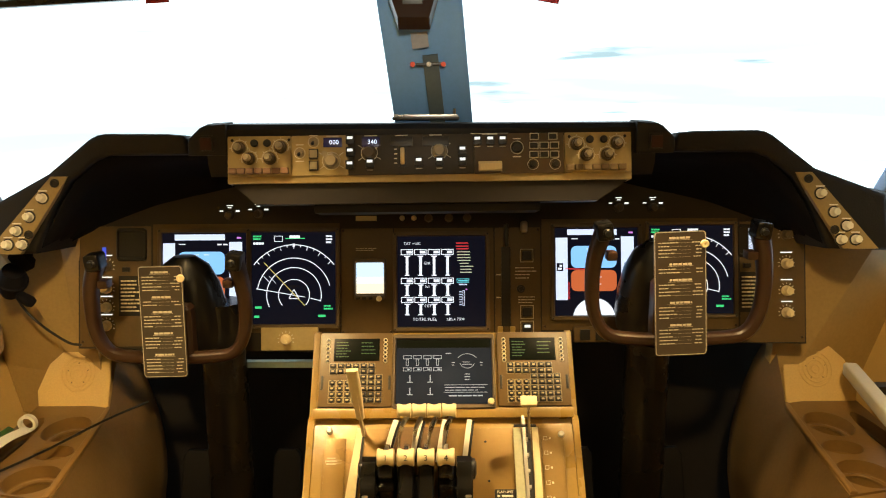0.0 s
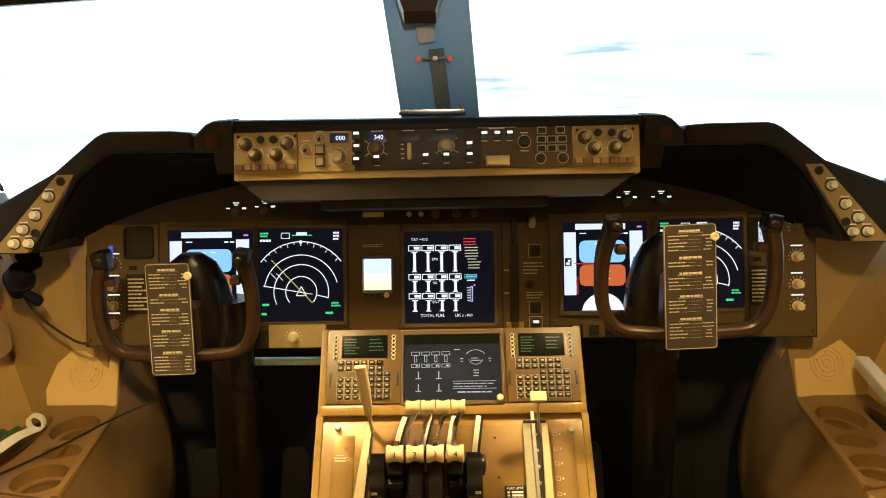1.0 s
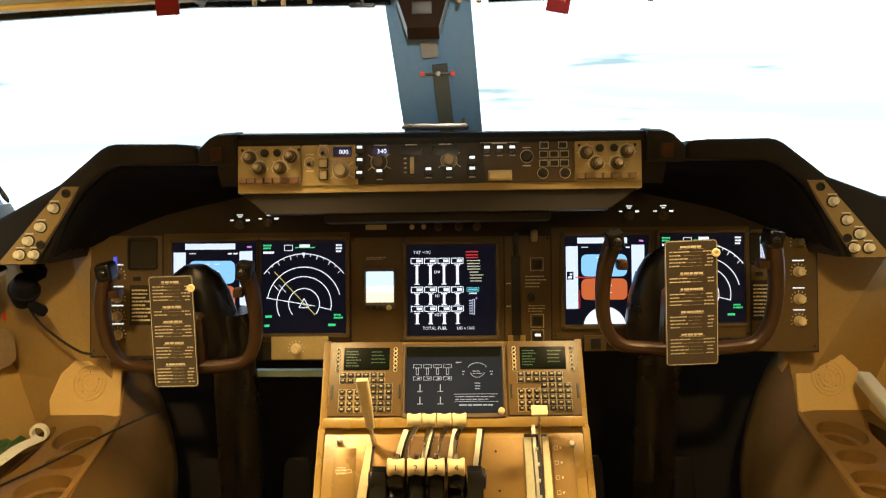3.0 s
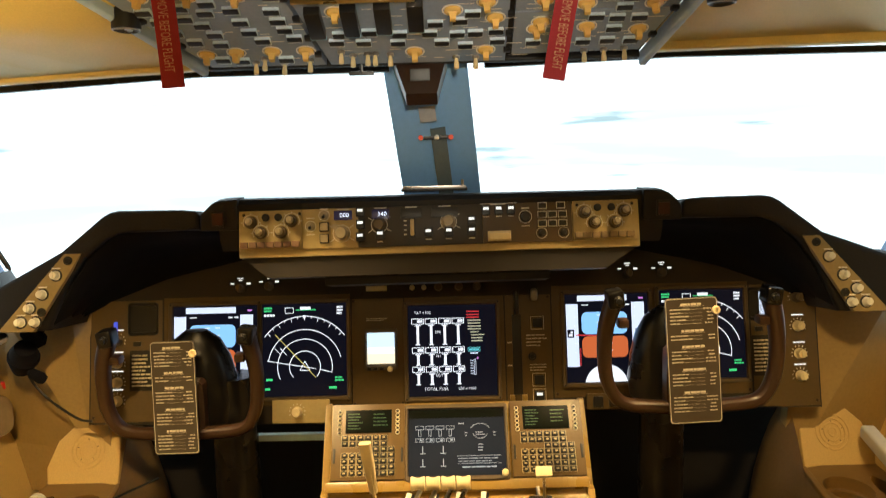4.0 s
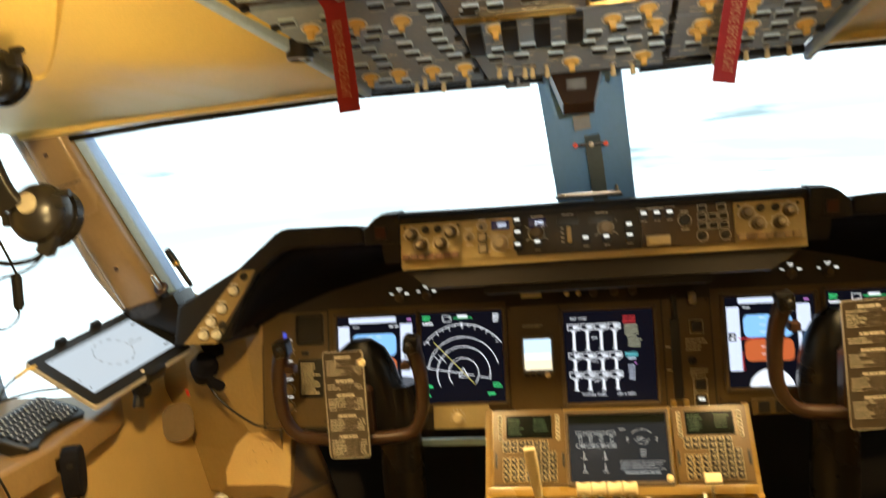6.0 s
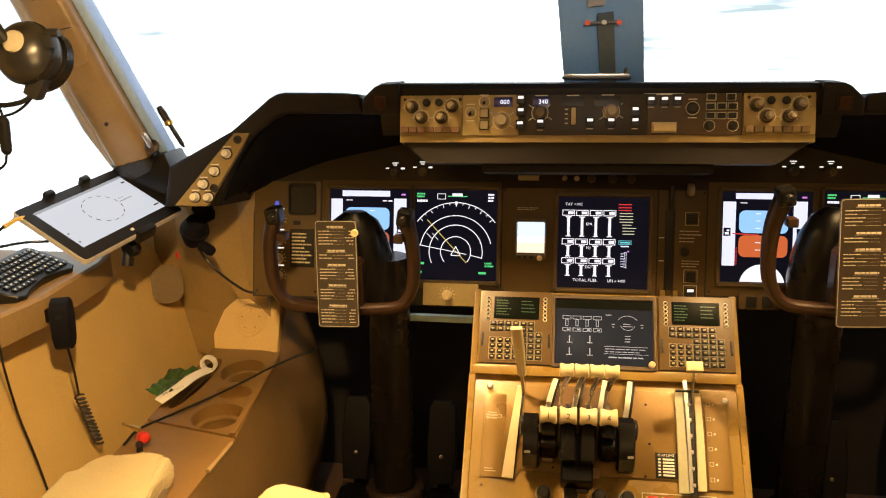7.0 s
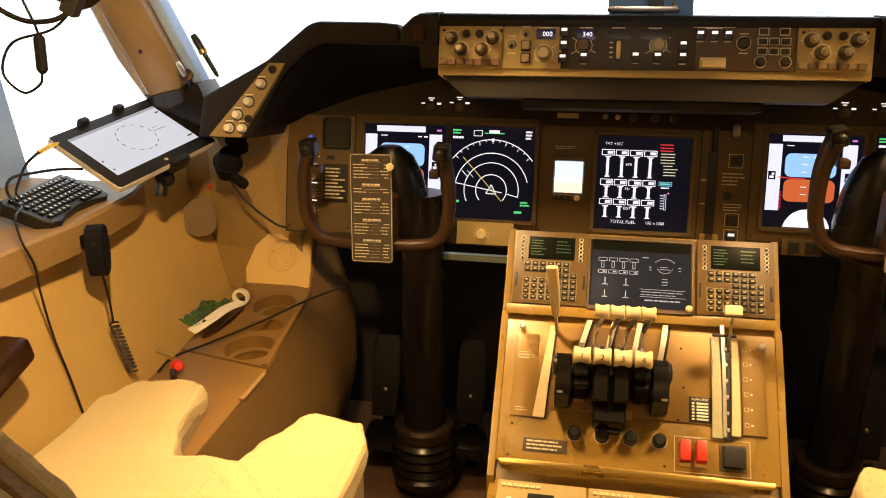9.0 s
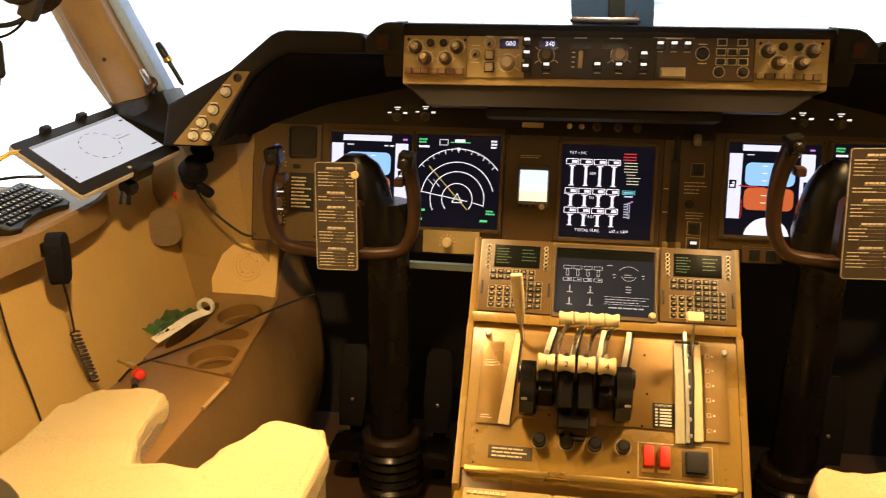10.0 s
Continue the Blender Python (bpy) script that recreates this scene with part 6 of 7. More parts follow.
for k in range(5):
    path = [(out * (-0.013 + 0.020 * j / 5), 0.021 * (k - 2) + (k - 2) * 0.0012 * j - 0.006 * math.sin(j * math.pi / 5), 0.001) for j in range(6)]
    part("slot", swept(bmesh.new(), path, rounded(0.0075, 0.004, 0.0015, 2), up=(0, 0, 1)), BLACK, vent)
part("louvre", boxed((out * 0.022, 0.004, 0.001), (0.014, 0.052, 0.006), 0.003), BLACK, vent)
for k in range(5):
    part("louvre_blade", boxed((out * 0.022, 0.004 + 0.010 * (k - 2), 0.0045), (0.011, 0.0016, 0.002)), PANEL_DARK, vent)

# ---- window posts and reveals ----
post = thing("window_post_centre", pose(0.005, 1.69, 1.10), "blue-grey painted centre windscreen post", "", kind="structure")
wood = material("post_face", (0.10, 0.135, 0.15), 0.5)
POST = pose(0, 0, 0, 26, -6, 0)  # leans back towards the seats
part("post_body", prismed([(-0.079, -0.06), (0.079, -0.06), (0.079, 0.0), (0.05, -0.012), (-0.05, -0.012), (-0.079, 0.0)][::-1], -0.08, 0.34, POST @ pose(0, 0, 0, 0, 0, 180)), TEAL, post)
part("dark_channel", boxed((0.008, -0.010, 0.06), (0.030, 0.006, 0.20), 0.001, None), wood, post).matrix_basis = POST
part("paper_note", boxed((-0.008, -0.016, 0.195), (0.032, 0.001, 0.032)), material("paper_dim", (0.34, 0.37, 0.42), 0.6, bump=0), post, "grey paper square").matrix_basis = POST
compass = thing("compass_mount", pose(-0.030, 1.50, 1.322), "brown moulded compass mount with a black window", "compass")
part("housing", prismed([(-0.048, 0.035), (0.048, 0.035), (0.030, -0.035), (-0.026, -0.035)], -0.02, 0.022, pose(0, 0, 0, 64, 0, 0), 0.006), BROWN, compass)
part("black_window", boxed((0, -0.022, 0.012), (0.036, 0.01, 0.022), 0.002), BLACK, compass)
part("hook", boxed((-0.105, -0.01, 0.018), (0.045, 0.006, 0.008), 0.002), BLACK, compass)
part("hook_stem", boxed((-0.105, -0.01, 0.03), (0.006, 0.006, 0.03), 0.002), BLACK, compass)
beads = thing("alignment_balls", pose(-0.004, 1.605, 1.222), "small red alignment balls on a bar", "alignment sight")
part("bar", boxed((0, 0, 0), (0.05, 0.006, 0.006), 0.002, pose(0, 0, 0, 0, -2, 0)), BLACK, beads)
# the red balls are given a glow of their own, without a lamp
for x in (-0.031, 0.0, 0.028):
    part("ball", lathe([(0.001, -0.005), (0.004, -0.0035), (0.005, 0), (0.004, 0.0035), (0.001, 0.005)], pose(x, -0.004, 0), 12), glow("sight_red_glow", (1.0, 0.12, 0.05), 0.5) if x else WHITE, beads)

# moulding's grey is lightened to paint the windows' highlight along it
SEAL = material("moulding_highlight_grey", (0.42, 0.39, 0.36), 0.16, stain=0.3)
# the screen's light is put into this pale blue of edge and outer panel
PALE = material("reveal_screenlit_blue", (0.36, 0.56, 0.97), 0.5)
for s in (-1, 1):
    side = "left" if s < 0 else "right"
    p = thing("window_post_" + side, pose(s * 1.0, 1.72, 0.90), "tan moulded pillar between windscreen and side window", "", kind="structure")
    a, b = Vector((0, 0.02, -0.06)), Vector((s * 0.115, -0.195, 0.45))
    part("pillar_cover", swept(bmesh.new(), [a, a.lerp(b, 0.5) + Vector((0, -0.01, 0)), b], rounded(0.10, 0.06, 0.024), up=(0, -1, 0.3), scales=(1.05, 1.0, 0.95)), PILLAR, p)
    part("side_seal", swept(bmesh.new(), [a + Vector((s * 0.05, -0.012, 0.03)), a.lerp(b, 0.35) + Vector((s * 0.052, -0.022, 0)), a.lerp(b, 0.7) + Vector((s * 0.047, -0.018, 0)), b + Vector((s * 0.045, -0.012, 0))], rounded(0.034, 0.040, 0.014), up=(0, -1, 0.3)), SEAL, p, "grey glossy side moulding of the pillar")
    # sleeve added so that its dark colour gives the shade low on the pillar
    part("foot_shade", swept(bmesh.new(), [a + Vector((0, -0.004, 0)), a.lerp(b, 0.10) + Vector((0, -0.006, 0)), a.lerp(b, 0.21) + Vector((0, -0.008, 0))], rounded(0.108, 0.068, 0.026), up=(0, -1, 0.3), scales=(1.05, 1.03, 0.98)), material("sleeve_shade", (0.022, 0.020, 0.020), 0.25, stain=0.3), p, "dark sleeve standing in for shade at the pillar foot")
    part("pale_edge", swept(bmesh.new(), [a + Vector((-s * 0.058, 0.03, 0.02)), b + Vector((-s * 0.055, 0.03, 0))], rounded(0.022, 0.05, 0.006), up=(0, -1, 0.3)), PALE, p)
    part("dark_foot", boxed((0.0, -0.0, -0.01), (0.15, 0.10, 0.10), 0.02, pose(0, 0, 0, 0, s * 18, 0)), RUBBER, p)
    part("catch_plate", lathe([(0.016, 0), (0.015, 0.004), (0.008, 0.008), (0.001, 0.0085)], pose(-s * 0.055, -0.098, 0.078, 60, 0, 0), 16), BROWN, p)
    part("catch_lever", lathe([(0.006, 0), (0.005, 0.03), (0.003, 0.034)], pose(-s * 0.055, -0.104, 0.080, 25, s * 14, 0), 10), STEEL, p)
    for k in (0.35, 0.85):
        c = a.lerp(b, k) + Vector((0, -0.05, 0.008))
        part("screw", lathe([(0.005, 0), (0.004, 0.002), (0.001, 0.0025)], pose(*c, 65, 0, 0), 10), BROWN, p)
    part("crack_line", boxed(a.lerp(b, 0.72) + Vector((0, -0.045, 0.012)), (0.07, 0.002, 0.002), 0, pose(0, 0, 0, 0, -12, 0)), BLACK, p)
    # sill ledge, aft frame of the side window and the panel outside
    single("window_sill_" + side, prismed([(s * 1.045, 0.55), (s * 1.045, 1.08), (s * 1.02, 1.30), (s * 1.035, 1.52), (s * 1.06, 1.60), (s * 1.34, 1.60), (s * 1.34, 0.55)][::s], 0.690, 0.748, None, 0.014, 3), CONSOLE, Matrix(), "tan moulded window sill ledge", kind="structure")
    lean = Matrix(((1, 0, 0, 0), (0, 1, 0.17, -0.147), (0, 0, 1, 0), (0, 0, 0, 1)))
    single("window_frame_aft_" + side, prismed([(s * 1.12, 1.14), (s * 1.135, 1.168), (s * 1.16, 1.18), (s * 1.25, 1.19), (s * 1.25, 0.95), (s * 1.12, 0.95)][::s], 0.74, 1.46, lean, 0.004), CONSOLE, Matrix(), "tan aft frame of the side window", kind="structure")
    out = [(s * 1.36, 1.02, 0.62), (s * 1.36, 1.62, 0.66), (s * 1.36, 1.535, 1.12), (s * 1.36, 1.02, 1.42)]
    slab("outer_panel_" + side, out[::s], 0.02, PALE, "blue-grey outer panel below the side window")
    # lower side fairing ahead of the console, and the speaker box
    slab("fairing_" + side, [(s * 1.12, 1.93, 0.40), (s * 0.76, 1.80, 0.40), (s * 0.79, 1.80, 0.90), (s * 1.05, 1.80, 0.95)][::s], 0.02, material("fairing_tan", (0.37, 0.25, 0.09), 0.5, bump=0.15), "tan side fairing under the windscreen")
    slab("cheek_" + side, [(s * 0.815, 1.80, 0.655), (s * 0.815, 1.88, 0.655), (s * 0.815, 1.88, 0.88), (s * 0.815, 1.82, 0.88)][::-s], 0.015, CONSOLE, "tan end of the instrument panel")
    box_ = thing("speaker_box", pose(s * 0.85 + 0.03, 1.735, 0.455), "beige speaker box with a round slotted grille", "speaker", "speaker boxes")
    GF = pose(0, 0, 0, 62, 0, 0)
    part("housing", prismed([(s * -0.078, -0.004), (s * 0.082, 0.006), (s * 0.090, 0.050), (s * 0.070, 0.110), (s * 0.020, 0.160), (s * -0.072, 0.168)][::s], -0.05, 0.0, GF, 0.005, 3), BEIGE, box_)
    for r, turns in ((0.009, 2), (0.019, 3), (0.028, 4), (0.037, 4)):
        for k in range(turns):
            a0 = 360 * k / turns + r * 1900
            bm = bmesh.new()
            arcs = [(s * 0.0 + r * math.cos(radians(a0 + (330 / turns) * i / 10)), 0.088 + r * 1.08 * math.sin(radians(a0 + (330 / turns) * i / 10)), 0.0006) for i in range(11)]
            swept(bm, arcs, rounded(0.0042, 0.0034, 0.0014, 2), up=(0, 0, 1))
            bm.transform(GF)
            part("grille_rib", bm, BEIGE, box_)
    for a in range(20, 380, 72):
        part("grille_slot", boxed((0.022 * math.cos(radians(a)), 0.088 + 0.023 * math.sin(radians(a)), 0.0002), (0.006, 0.0016, 0.0012), 0, pose(0, 0, 0, 0, 0, a)), material("grille_shade", (0.13, 0.09, 0.04), 0.7), box_).matrix_basis = GF

# ---- side consoles with cup trays ----
for s in (-1, 1):
    side = "left" if s < 0 else "right"
    con = thing("side_console", pose(s * 0.82 + 0.03, 1.45, 0), "tan side console with a brown cup tray", "console", "side consoles")
    part("body", prismed([(s * -0.100, -0.75), (s * -0.100, -0.12), (s * -0.056, 0.275), (s * -0.04, 0.36), (s * 0.115, 0.36), (s * 0.10, -0.75)][::s], 0.0, 0.335, None, 0.004), TRAY, con)
    part("aft_lid", prismed([(s * -0.105, -0.75), (s * -0.109, -0.135), (s * 0.095, -0.085), (s * 0.095, -0.75)][::s], 0.335, 0.468, None, 0.006), TRAY, con, "brown console lid")
    # tray: a plate with round wells cut through it
    bm = bmesh.new()
    top = [bm.verts.new((x, y, 0.468)) for x, y in ((s * -0.109, -0.130), (s * -0.062, 0.277), (s * 0.116, 0.327), (s * 0.096, -0.080))]
    edges = [bm.edges.new((top[i], top[(i + 1) % 4])) for i in range(4)]
    wells = []
    for cx, cy, rx, ry in ((s * -0.006, 0.170, 0.048, 0.062), (s * -0.030, 0.058, 0.040, 0.032), (s * -0.040, -0.052, 0.052, 0.056), (s * 0.072, 0.10, 0.022, 0.13)):
        loop = [bm.verts.new((cx + rx * math.cos(a * math.pi / 12), cy + ry * math.sin(a * math.pi / 12), 0.468)) for a in range(24)]
        edges += [bm.edges.new((loop[i], loop[(i + 1) % 24])) for i in range(24)]
        wells.append((loop, cx, cy))
    bmesh.ops.triangle_fill(bm, edges=edges, use_beauty=True)
    for loop, cx, cy in wells:
        rim = [bm.verts.new((v.co.x, v.co.y, 0.443)) for v in loop]
        step = [bm.verts.new((cx + (v.co.x - cx) * 0.80, cy + (v.co.y - cy) * 0.80, 0.440)) for v in loop]
        low = [bm.verts.new((cx + (v.co.x - cx) * 0.74, cy + (v.co.y - cy) * 0.74, 0.345)) for v in loop]
        for p, q in ((loop, rim), (rim, step), (step, low)):
            for i in range(24):
                bm.faces.new((p[i], p[(i + 1) % 24], q[(i + 1) % 24], q[i]))
        bm.faces.new(low)
    skirt = [bm.verts.new((v.co.x, v.co.y, 0.332)) for v in top]
    for i in range(4):
        bm.faces.new((top[i], top[(i + 1) % 4], skirt[(i + 1) % 4], skirt[i]))
    bmesh.ops.recalc_face_normals(bm, faces=bm.faces)
    tray = part("cup_tray", bm, TRAY, con, "brown tray with two round cup wells")
    part("tray_edge", swept(bmesh.new(), [(s * -0.100, -0.128, 0.470), (s * -0.080, 0.075, 0.470), (s * -0.056, 0.274, 0.470)], rounded(0.013, 0.008, 0.003), up=(0, 0, 1)), TRAY, tray, "rolled inner edge")
    for cx, cy, rx, ry in ((s * -0.006, 0.170, 0.036, 0.048), (s * -0.040, -0.052, 0.040, 0.044)):
        part("well_rim", swept(bmesh.new(), [(cx + (rx + 0.003) * math.cos(a * math.pi / 14), cy + (ry + 0.003) * math.sin(a * math.pi / 14), 0.440) for a in range(28)], rounded(0.009, 0.007, 0.002), closed=True), TRAY, tray)
    # moulded inner side that runs on ahead of the tray into the footwell
    bm, net = bmesh.new(), []
    for i in range(25):
        y = -0.75 + 1.20 * i / 24
        turn = max(y - 0.36, 0) / 0.09  # the forward end curls away
        rise = 0.464 + 0.13 * min(max((y - 0.27) / 0.06, 0), 1)
        net.append([bm.verts.new((s * -(0.111 - 0.050 * min(max((y + 0.13) / 0.40, 0), 1) + (0.034 + 0.044 * min(max((y + 0.15) / 0.45, 0), 1)) * math.sin(math.pi * k / 10) ** 0.8 - 0.07 * (1 - math.sqrt(max(1 - turn * turn, 0)))), y, rise * (1 - k / 10))) for k in range(11)])
    for a, b in zip(net, net[1:]):
        for k in range(10):
            bm.faces.new((a[k], a[k + 1], b[k + 1], b[k])[::s])
    solid = bmesh.ops.solidify(bm, geom=bm.faces[:], thickness=0.004)
    bmesh.ops.recalc_face_normals(bm, faces=bm.faces)
    part("inner_panel", bm, CONSOLE_SIDE, con, "smooth brown moulded inner side", smooth=60)
    # lighter strip paints the highlight on the lid's edge
    part("edge_highlight_strip", swept(bmesh.new(), [(s * -0.109, -0.26, 0.470), (s * -0.112, -0.16, 0.470)], rounded(0.009, 0.006, 0.0025)), CONSOLE, con, "pale strip for the highlight on the lid edge")

# ---- columns and yokes ----
def card(parent_name, m, w, h, seed):
    """A laminated checklist card clipped to a yoke."""
    c = thing("checklist_card", m, "dark laminated checklist card with white print on the yoke", "checklist", "checklist cards")
    part("board", prismed(rounded(w, h, 0.006), -0.002, 0.002), material("card_brown", (0.048, 0.036, 0.025), 0.3, bump=0, stain=0.2), c)
    bm = bmesh.new()
    a, b = rounded(w - 0.001, h - 0.001, 0.006), rounded(w - 0.0035, h - 0.0035, 0.005)
    va, vb = [bm.verts.new((x, y, 0.0024)) for x, y in a], [bm.verts.new((x, y, 0.0024)) for x, y in b]
    for i in range(len(a)):
        bm.faces.new((va[i], va[(i + 1) % len(a)], vb[(i + 1) % len(a)], vb[i]))
    part("border", bm, material("card_edge", (0.50, 0.47, 0.40), 0.4, bump=0), c, smooth=0)
    bm, y = bmesh.new(), h / 2 - 0.012
    rng = random.Random(seed)
    for rows in (5, 2, 4, 4, 5):
        rect(bm, -w * 0.24, y - 0.0034, w * 0.24, y - 0.0029, 0.0026)
        x = -w * 0.21
        while x < w * 0.20:
            n = rng.uniform(0.004, 0.012)
            rect(bm, x, y - 0.0016, min(x + n, w * 0.22), y + 0.0022, 0.0026)
            x += n + 0.0012
        y -= 0.0085
        for k in range(rows):
            n = rng.uniform(0.16, 0.36)
            x = -w * 0.42
            while x < -w * (0.42 - n):
                m = rng.uniform(0.003, 0.009)
                rect(bm, x, y - 0.0008, x + m, y + 0.0010, 0.0026)
                x += m + 0.0010
            rect(bm, -w * (0.42 - n) + 0.004, y - 0.0007, w * 0.20, y - 0.0004, 0.0026)
            x = w * rng.uniform(0.2, 0.32)
            while x < w * 0.40:
                m = rng.uniform(0.003, 0.007)
                rect(bm, x, y - 0.0008, min(x + m, w * 0.43), y + 0.0010, 0.0026)
                x += m + 0.0010
            y -= 0.0064
        y -= 0.0075
    part("print", bm, material("card_print", (0.62, 0.58, 0.48), 0.5, bump=0), c, smooth=0)
    part("grommet", lathe([(0.0075, 0), (0.0075, 0.004), (0.006, 0.0055), (0.003, 0.005), (0.003, 0.001)], pose(w / 2 - 0.003, h / 2 - 0.024, 0.002), 16), CREAM, c, "cream grommet")
    return c


def yoke(x, y, z, k, column_x, hub_z):
    """Column from its floor boot to the hub, with the two-horned wheel."""
    col = thing("control_column", pose(column_x, 1.64, 0), "black control column with a brown two-horned yoke", "control column", "control columns")
    part("tube", lathe([(0.050, 0.10), (0.047, 0.30), (0.046, hub_z - 0.16), (0.044, hub_z - 0.10)], None, 24), RUBBER, col)
    part("boot", lathe([(0.058, 0.03), (0.074, 0.045), (0.077, 0.062), (0.070, 0.070), (0.077, 0.080), (0.070, 0.092), (0.077, 0.102), (0.070, 0.114), (0.076, 0.124), (0.069, 0.136), (0.074, 0.146), (0.066, 0.156), (0.060, 0.16)], None, 26), RUBBER, col, "ribbed black rubber boot")
    part("collar", lathe([(0.062, 0.160), (0.070, 0.163), (0.068, 0.185), (0.060, 0.192)], None, 26), material("collar_metal", (0.022, 0.015, 0.011), 0.22, metal=0.4), col, "dull metal collar")
    part("hub", lathe([(0.040, hub_z - 0.22), (0.070, hub_z - 0.185), (0.074, hub_z - 0.150), (0.070, hub_z - 0.100), (0.060, hub_z - 0.055), (0.044, hub_z - 0.020), (0.020, hub_z), (0.001, hub_z + 0.001)], pose((x - column_x) * 0.85, -0.010, 0) @ Matrix.Diagonal((1.12, 0.9, 1, 1)), 28), RUBBER, col, "rounded black column head")
    part("shaft", lathe([(0.024, 0), (0.022, abs(1.62 - y) + 0.01)], pose(x - column_x, y - 1.64 - 0.005, z - 0.02, -90, 0, 0), 16), RUBBER, col)
    dx, dy = x - column_x, y - 1.64
    pts = [(-0.132, 0.0, 0.094), (-0.145, 0.0, 0.05), (-0.148, 0, 0.0), (-0.142, 0, -0.05), (-0.118, 0, -0.085), (-0.07, 0, -0.094), (0, 0, -0.096), (0.07, 0, -0.094), (0.118, 0, -0.085), (0.140, 0, -0.05), (0.146, 0, 0.0), (0.142, 0, 0.05), (0.132, 0, 0.094)]
    path = [Vector((dx + a * k, dy + b * k, z + c * k)) for a, b, c in spline(pts, 4)]
    n = len(path)
    wheel = part("wheel", swept(bmesh.new(), path, rounded(0.026, 0.033, 0.011, 3), up=(0, -1, 0), scales=[0.9 + 0.35 * abs(2 * i / (n - 1) - 1) ** 3 for i in range(n)]), BROWN, col, "glossy brown moulded yoke")
    part("wheel_boss", boxed((dx, dy + 0.012, z - 0.05), (0.085 * k, 0.05, 0.12), 0.02, None, 3), BROWN, wheel)
    for s in (-1, 1):
        part("grip_head", boxed((dx + s * 0.132 * k, dy - 0.004, z + 0.098 * k), (0.031, 0.042, 0.034), 0.010, pose(0, 0, 0, 0, s * 8, 0), 4), RUBBER, wheel)
        part("trim_switch", lathe([(0.008, 0), (0.008, 0.004), (0.005, 0.006), (0.005, 0.012), (0.001, 0.0122)], pose(dx + s * 0.130 * k, dy - 0.026, z + 0.098 * k, 90, 0, 0), 12), BLACK, wheel)
        part("grip_notch", boxed((dx + s * 0.118 * k, dy - 0.004, z + 0.055 * k), (0.02, 0.03, 0.016), 0.005), BROWN, wheel)


yoke(-0.520, 1.55, 0.750, 1.03, -0.443, 0.842)
yoke(0.463, 1.48, 0.812, 1.10, 0.452, 0.868)
card("left", Matrix.Translation((-0.517, 1.50, 0.742)) @ pose(0, 0, 0, 84, 0, 0) @ pose(0, 0, 0, 0, 0, 1), 0.084, 0.216, 51)
card("right", Matrix.Translation((0.452, 1.43, 0.811)) @ pose(0, 0, 0, 84, 0, 0) @ pose(0, 0, 0, 0, 0, 2), 0.094, 0.228, 52)

# ---- rudder pedals ----
for cx in (-0.44, 0.45):
    for s in (-1, 1):
        pedal = thing("rudder_pedal", pose(cx + s * 0.105 - 0.01, 1.74, 0.0), "dark rudder pedal on its floor arm", "pedal", "rudder pedals")
        part("foot_plate", prismed([(-0.030, -0.10), (0.030, -0.10), (0.036, -0.02), (0.032, 0.085), (0.022, 0.10), (-0.022, 0.10), (-0.032, 0.085), (-0.036, -0.02)], -0.010, 0.010, pose(0, 0, 0.25, 72, 0, 0), 0.006, 3), material("pedal_dark", (0.0032, 0.0034, 0.0045), 0.42, spec=0.25), pedal)
        part("heel_cup", boxed((0, -0.05, 0.11), (0.085, 0.10, 0.03), 0.008), RUBBER, pedal)
        part("arm", boxed((0, 0.02, 0.07), (0.03, 0.03, 0.14), 0.006), RUBBER, pedal)
        part("rivet", lathe([(0.006, 0), (0.005, 0.004), (0.001, 0.005)], pose(0.0, -0.018, 0.22, 72, 0, 0), 10), STEEL, pedal)

# ---- pilot seats ----
def nap(name, ob, count, length, seed):
    """Short pile standing off a soft body: slender blades at even density over its faces."""
    rng, me = random.Random(seed), ob.data
    sizes = [f.area for f in me.polygons]
    verts, faces = [], []
    for f in rng.choices(me.polygons, sizes, k=count):
        a, b, c = (me.vertices[i].co for i in f.vertices[:3])
        u, v = rng.random(), rng.random()
        if u + v > 1:
            u, v = 1 - u, 1 - v
        p = a + (b - a) * u + (c - a) * v
        if len(f.vertices) > 3 and rng.random() < 0.5:
            d = me.vertices[f.vertices[3]].co
            p = a + (c - a) * u + (d - a) * v if u + v <= 1 else p
        lean = Vector((rng.gauss(0, 1), rng.gauss(0, 1), rng.gauss(0, 1))) * 0.3
        tip = p + (f.normal + lean).normalized() * length * rng.uniform(0.5, 1.2)
        side = (tip - p).cross(Vector((rng.gauss(0, 1), rng.gauss(0, 1), rng.gauss(0, 1)))).normalized() * length * 0.07
        n = len(verts)
        verts += [(p - side)[:], (p + side)[:], tip[:]]
        faces.append((n, n + 1, n + 2))
    me = bpy.data.meshes.new(name)
    me.from_pydata(verts, [], faces)
    me.materials.append(FLEECE)
    pile = new(name, me)
    pile.parent = ob
    return tagged(pile, "short fluffy cream pile", kind="stuff")


def fuzzy(bm, amount, size, cuts):
    """Break a soft body into a fine net and ruffle it."""
    bmesh.ops.subdivide_edges(bm, edges=bm.edges[:], cuts=cuts, use_grid_fill=True)
    bmesh.ops.triangulate(bm, faces=[f for f in bm.faces if len(f.verts) > 4])
    bm.normal_update()
    for v in bm.verts:
        v.co += v.normal * amount * (noise.noise(v.co * size) + 0.5 * noise.noise(v.co * size * 2.7) + 0.3 * noise.noise(v.co * size * 8))
    return bm


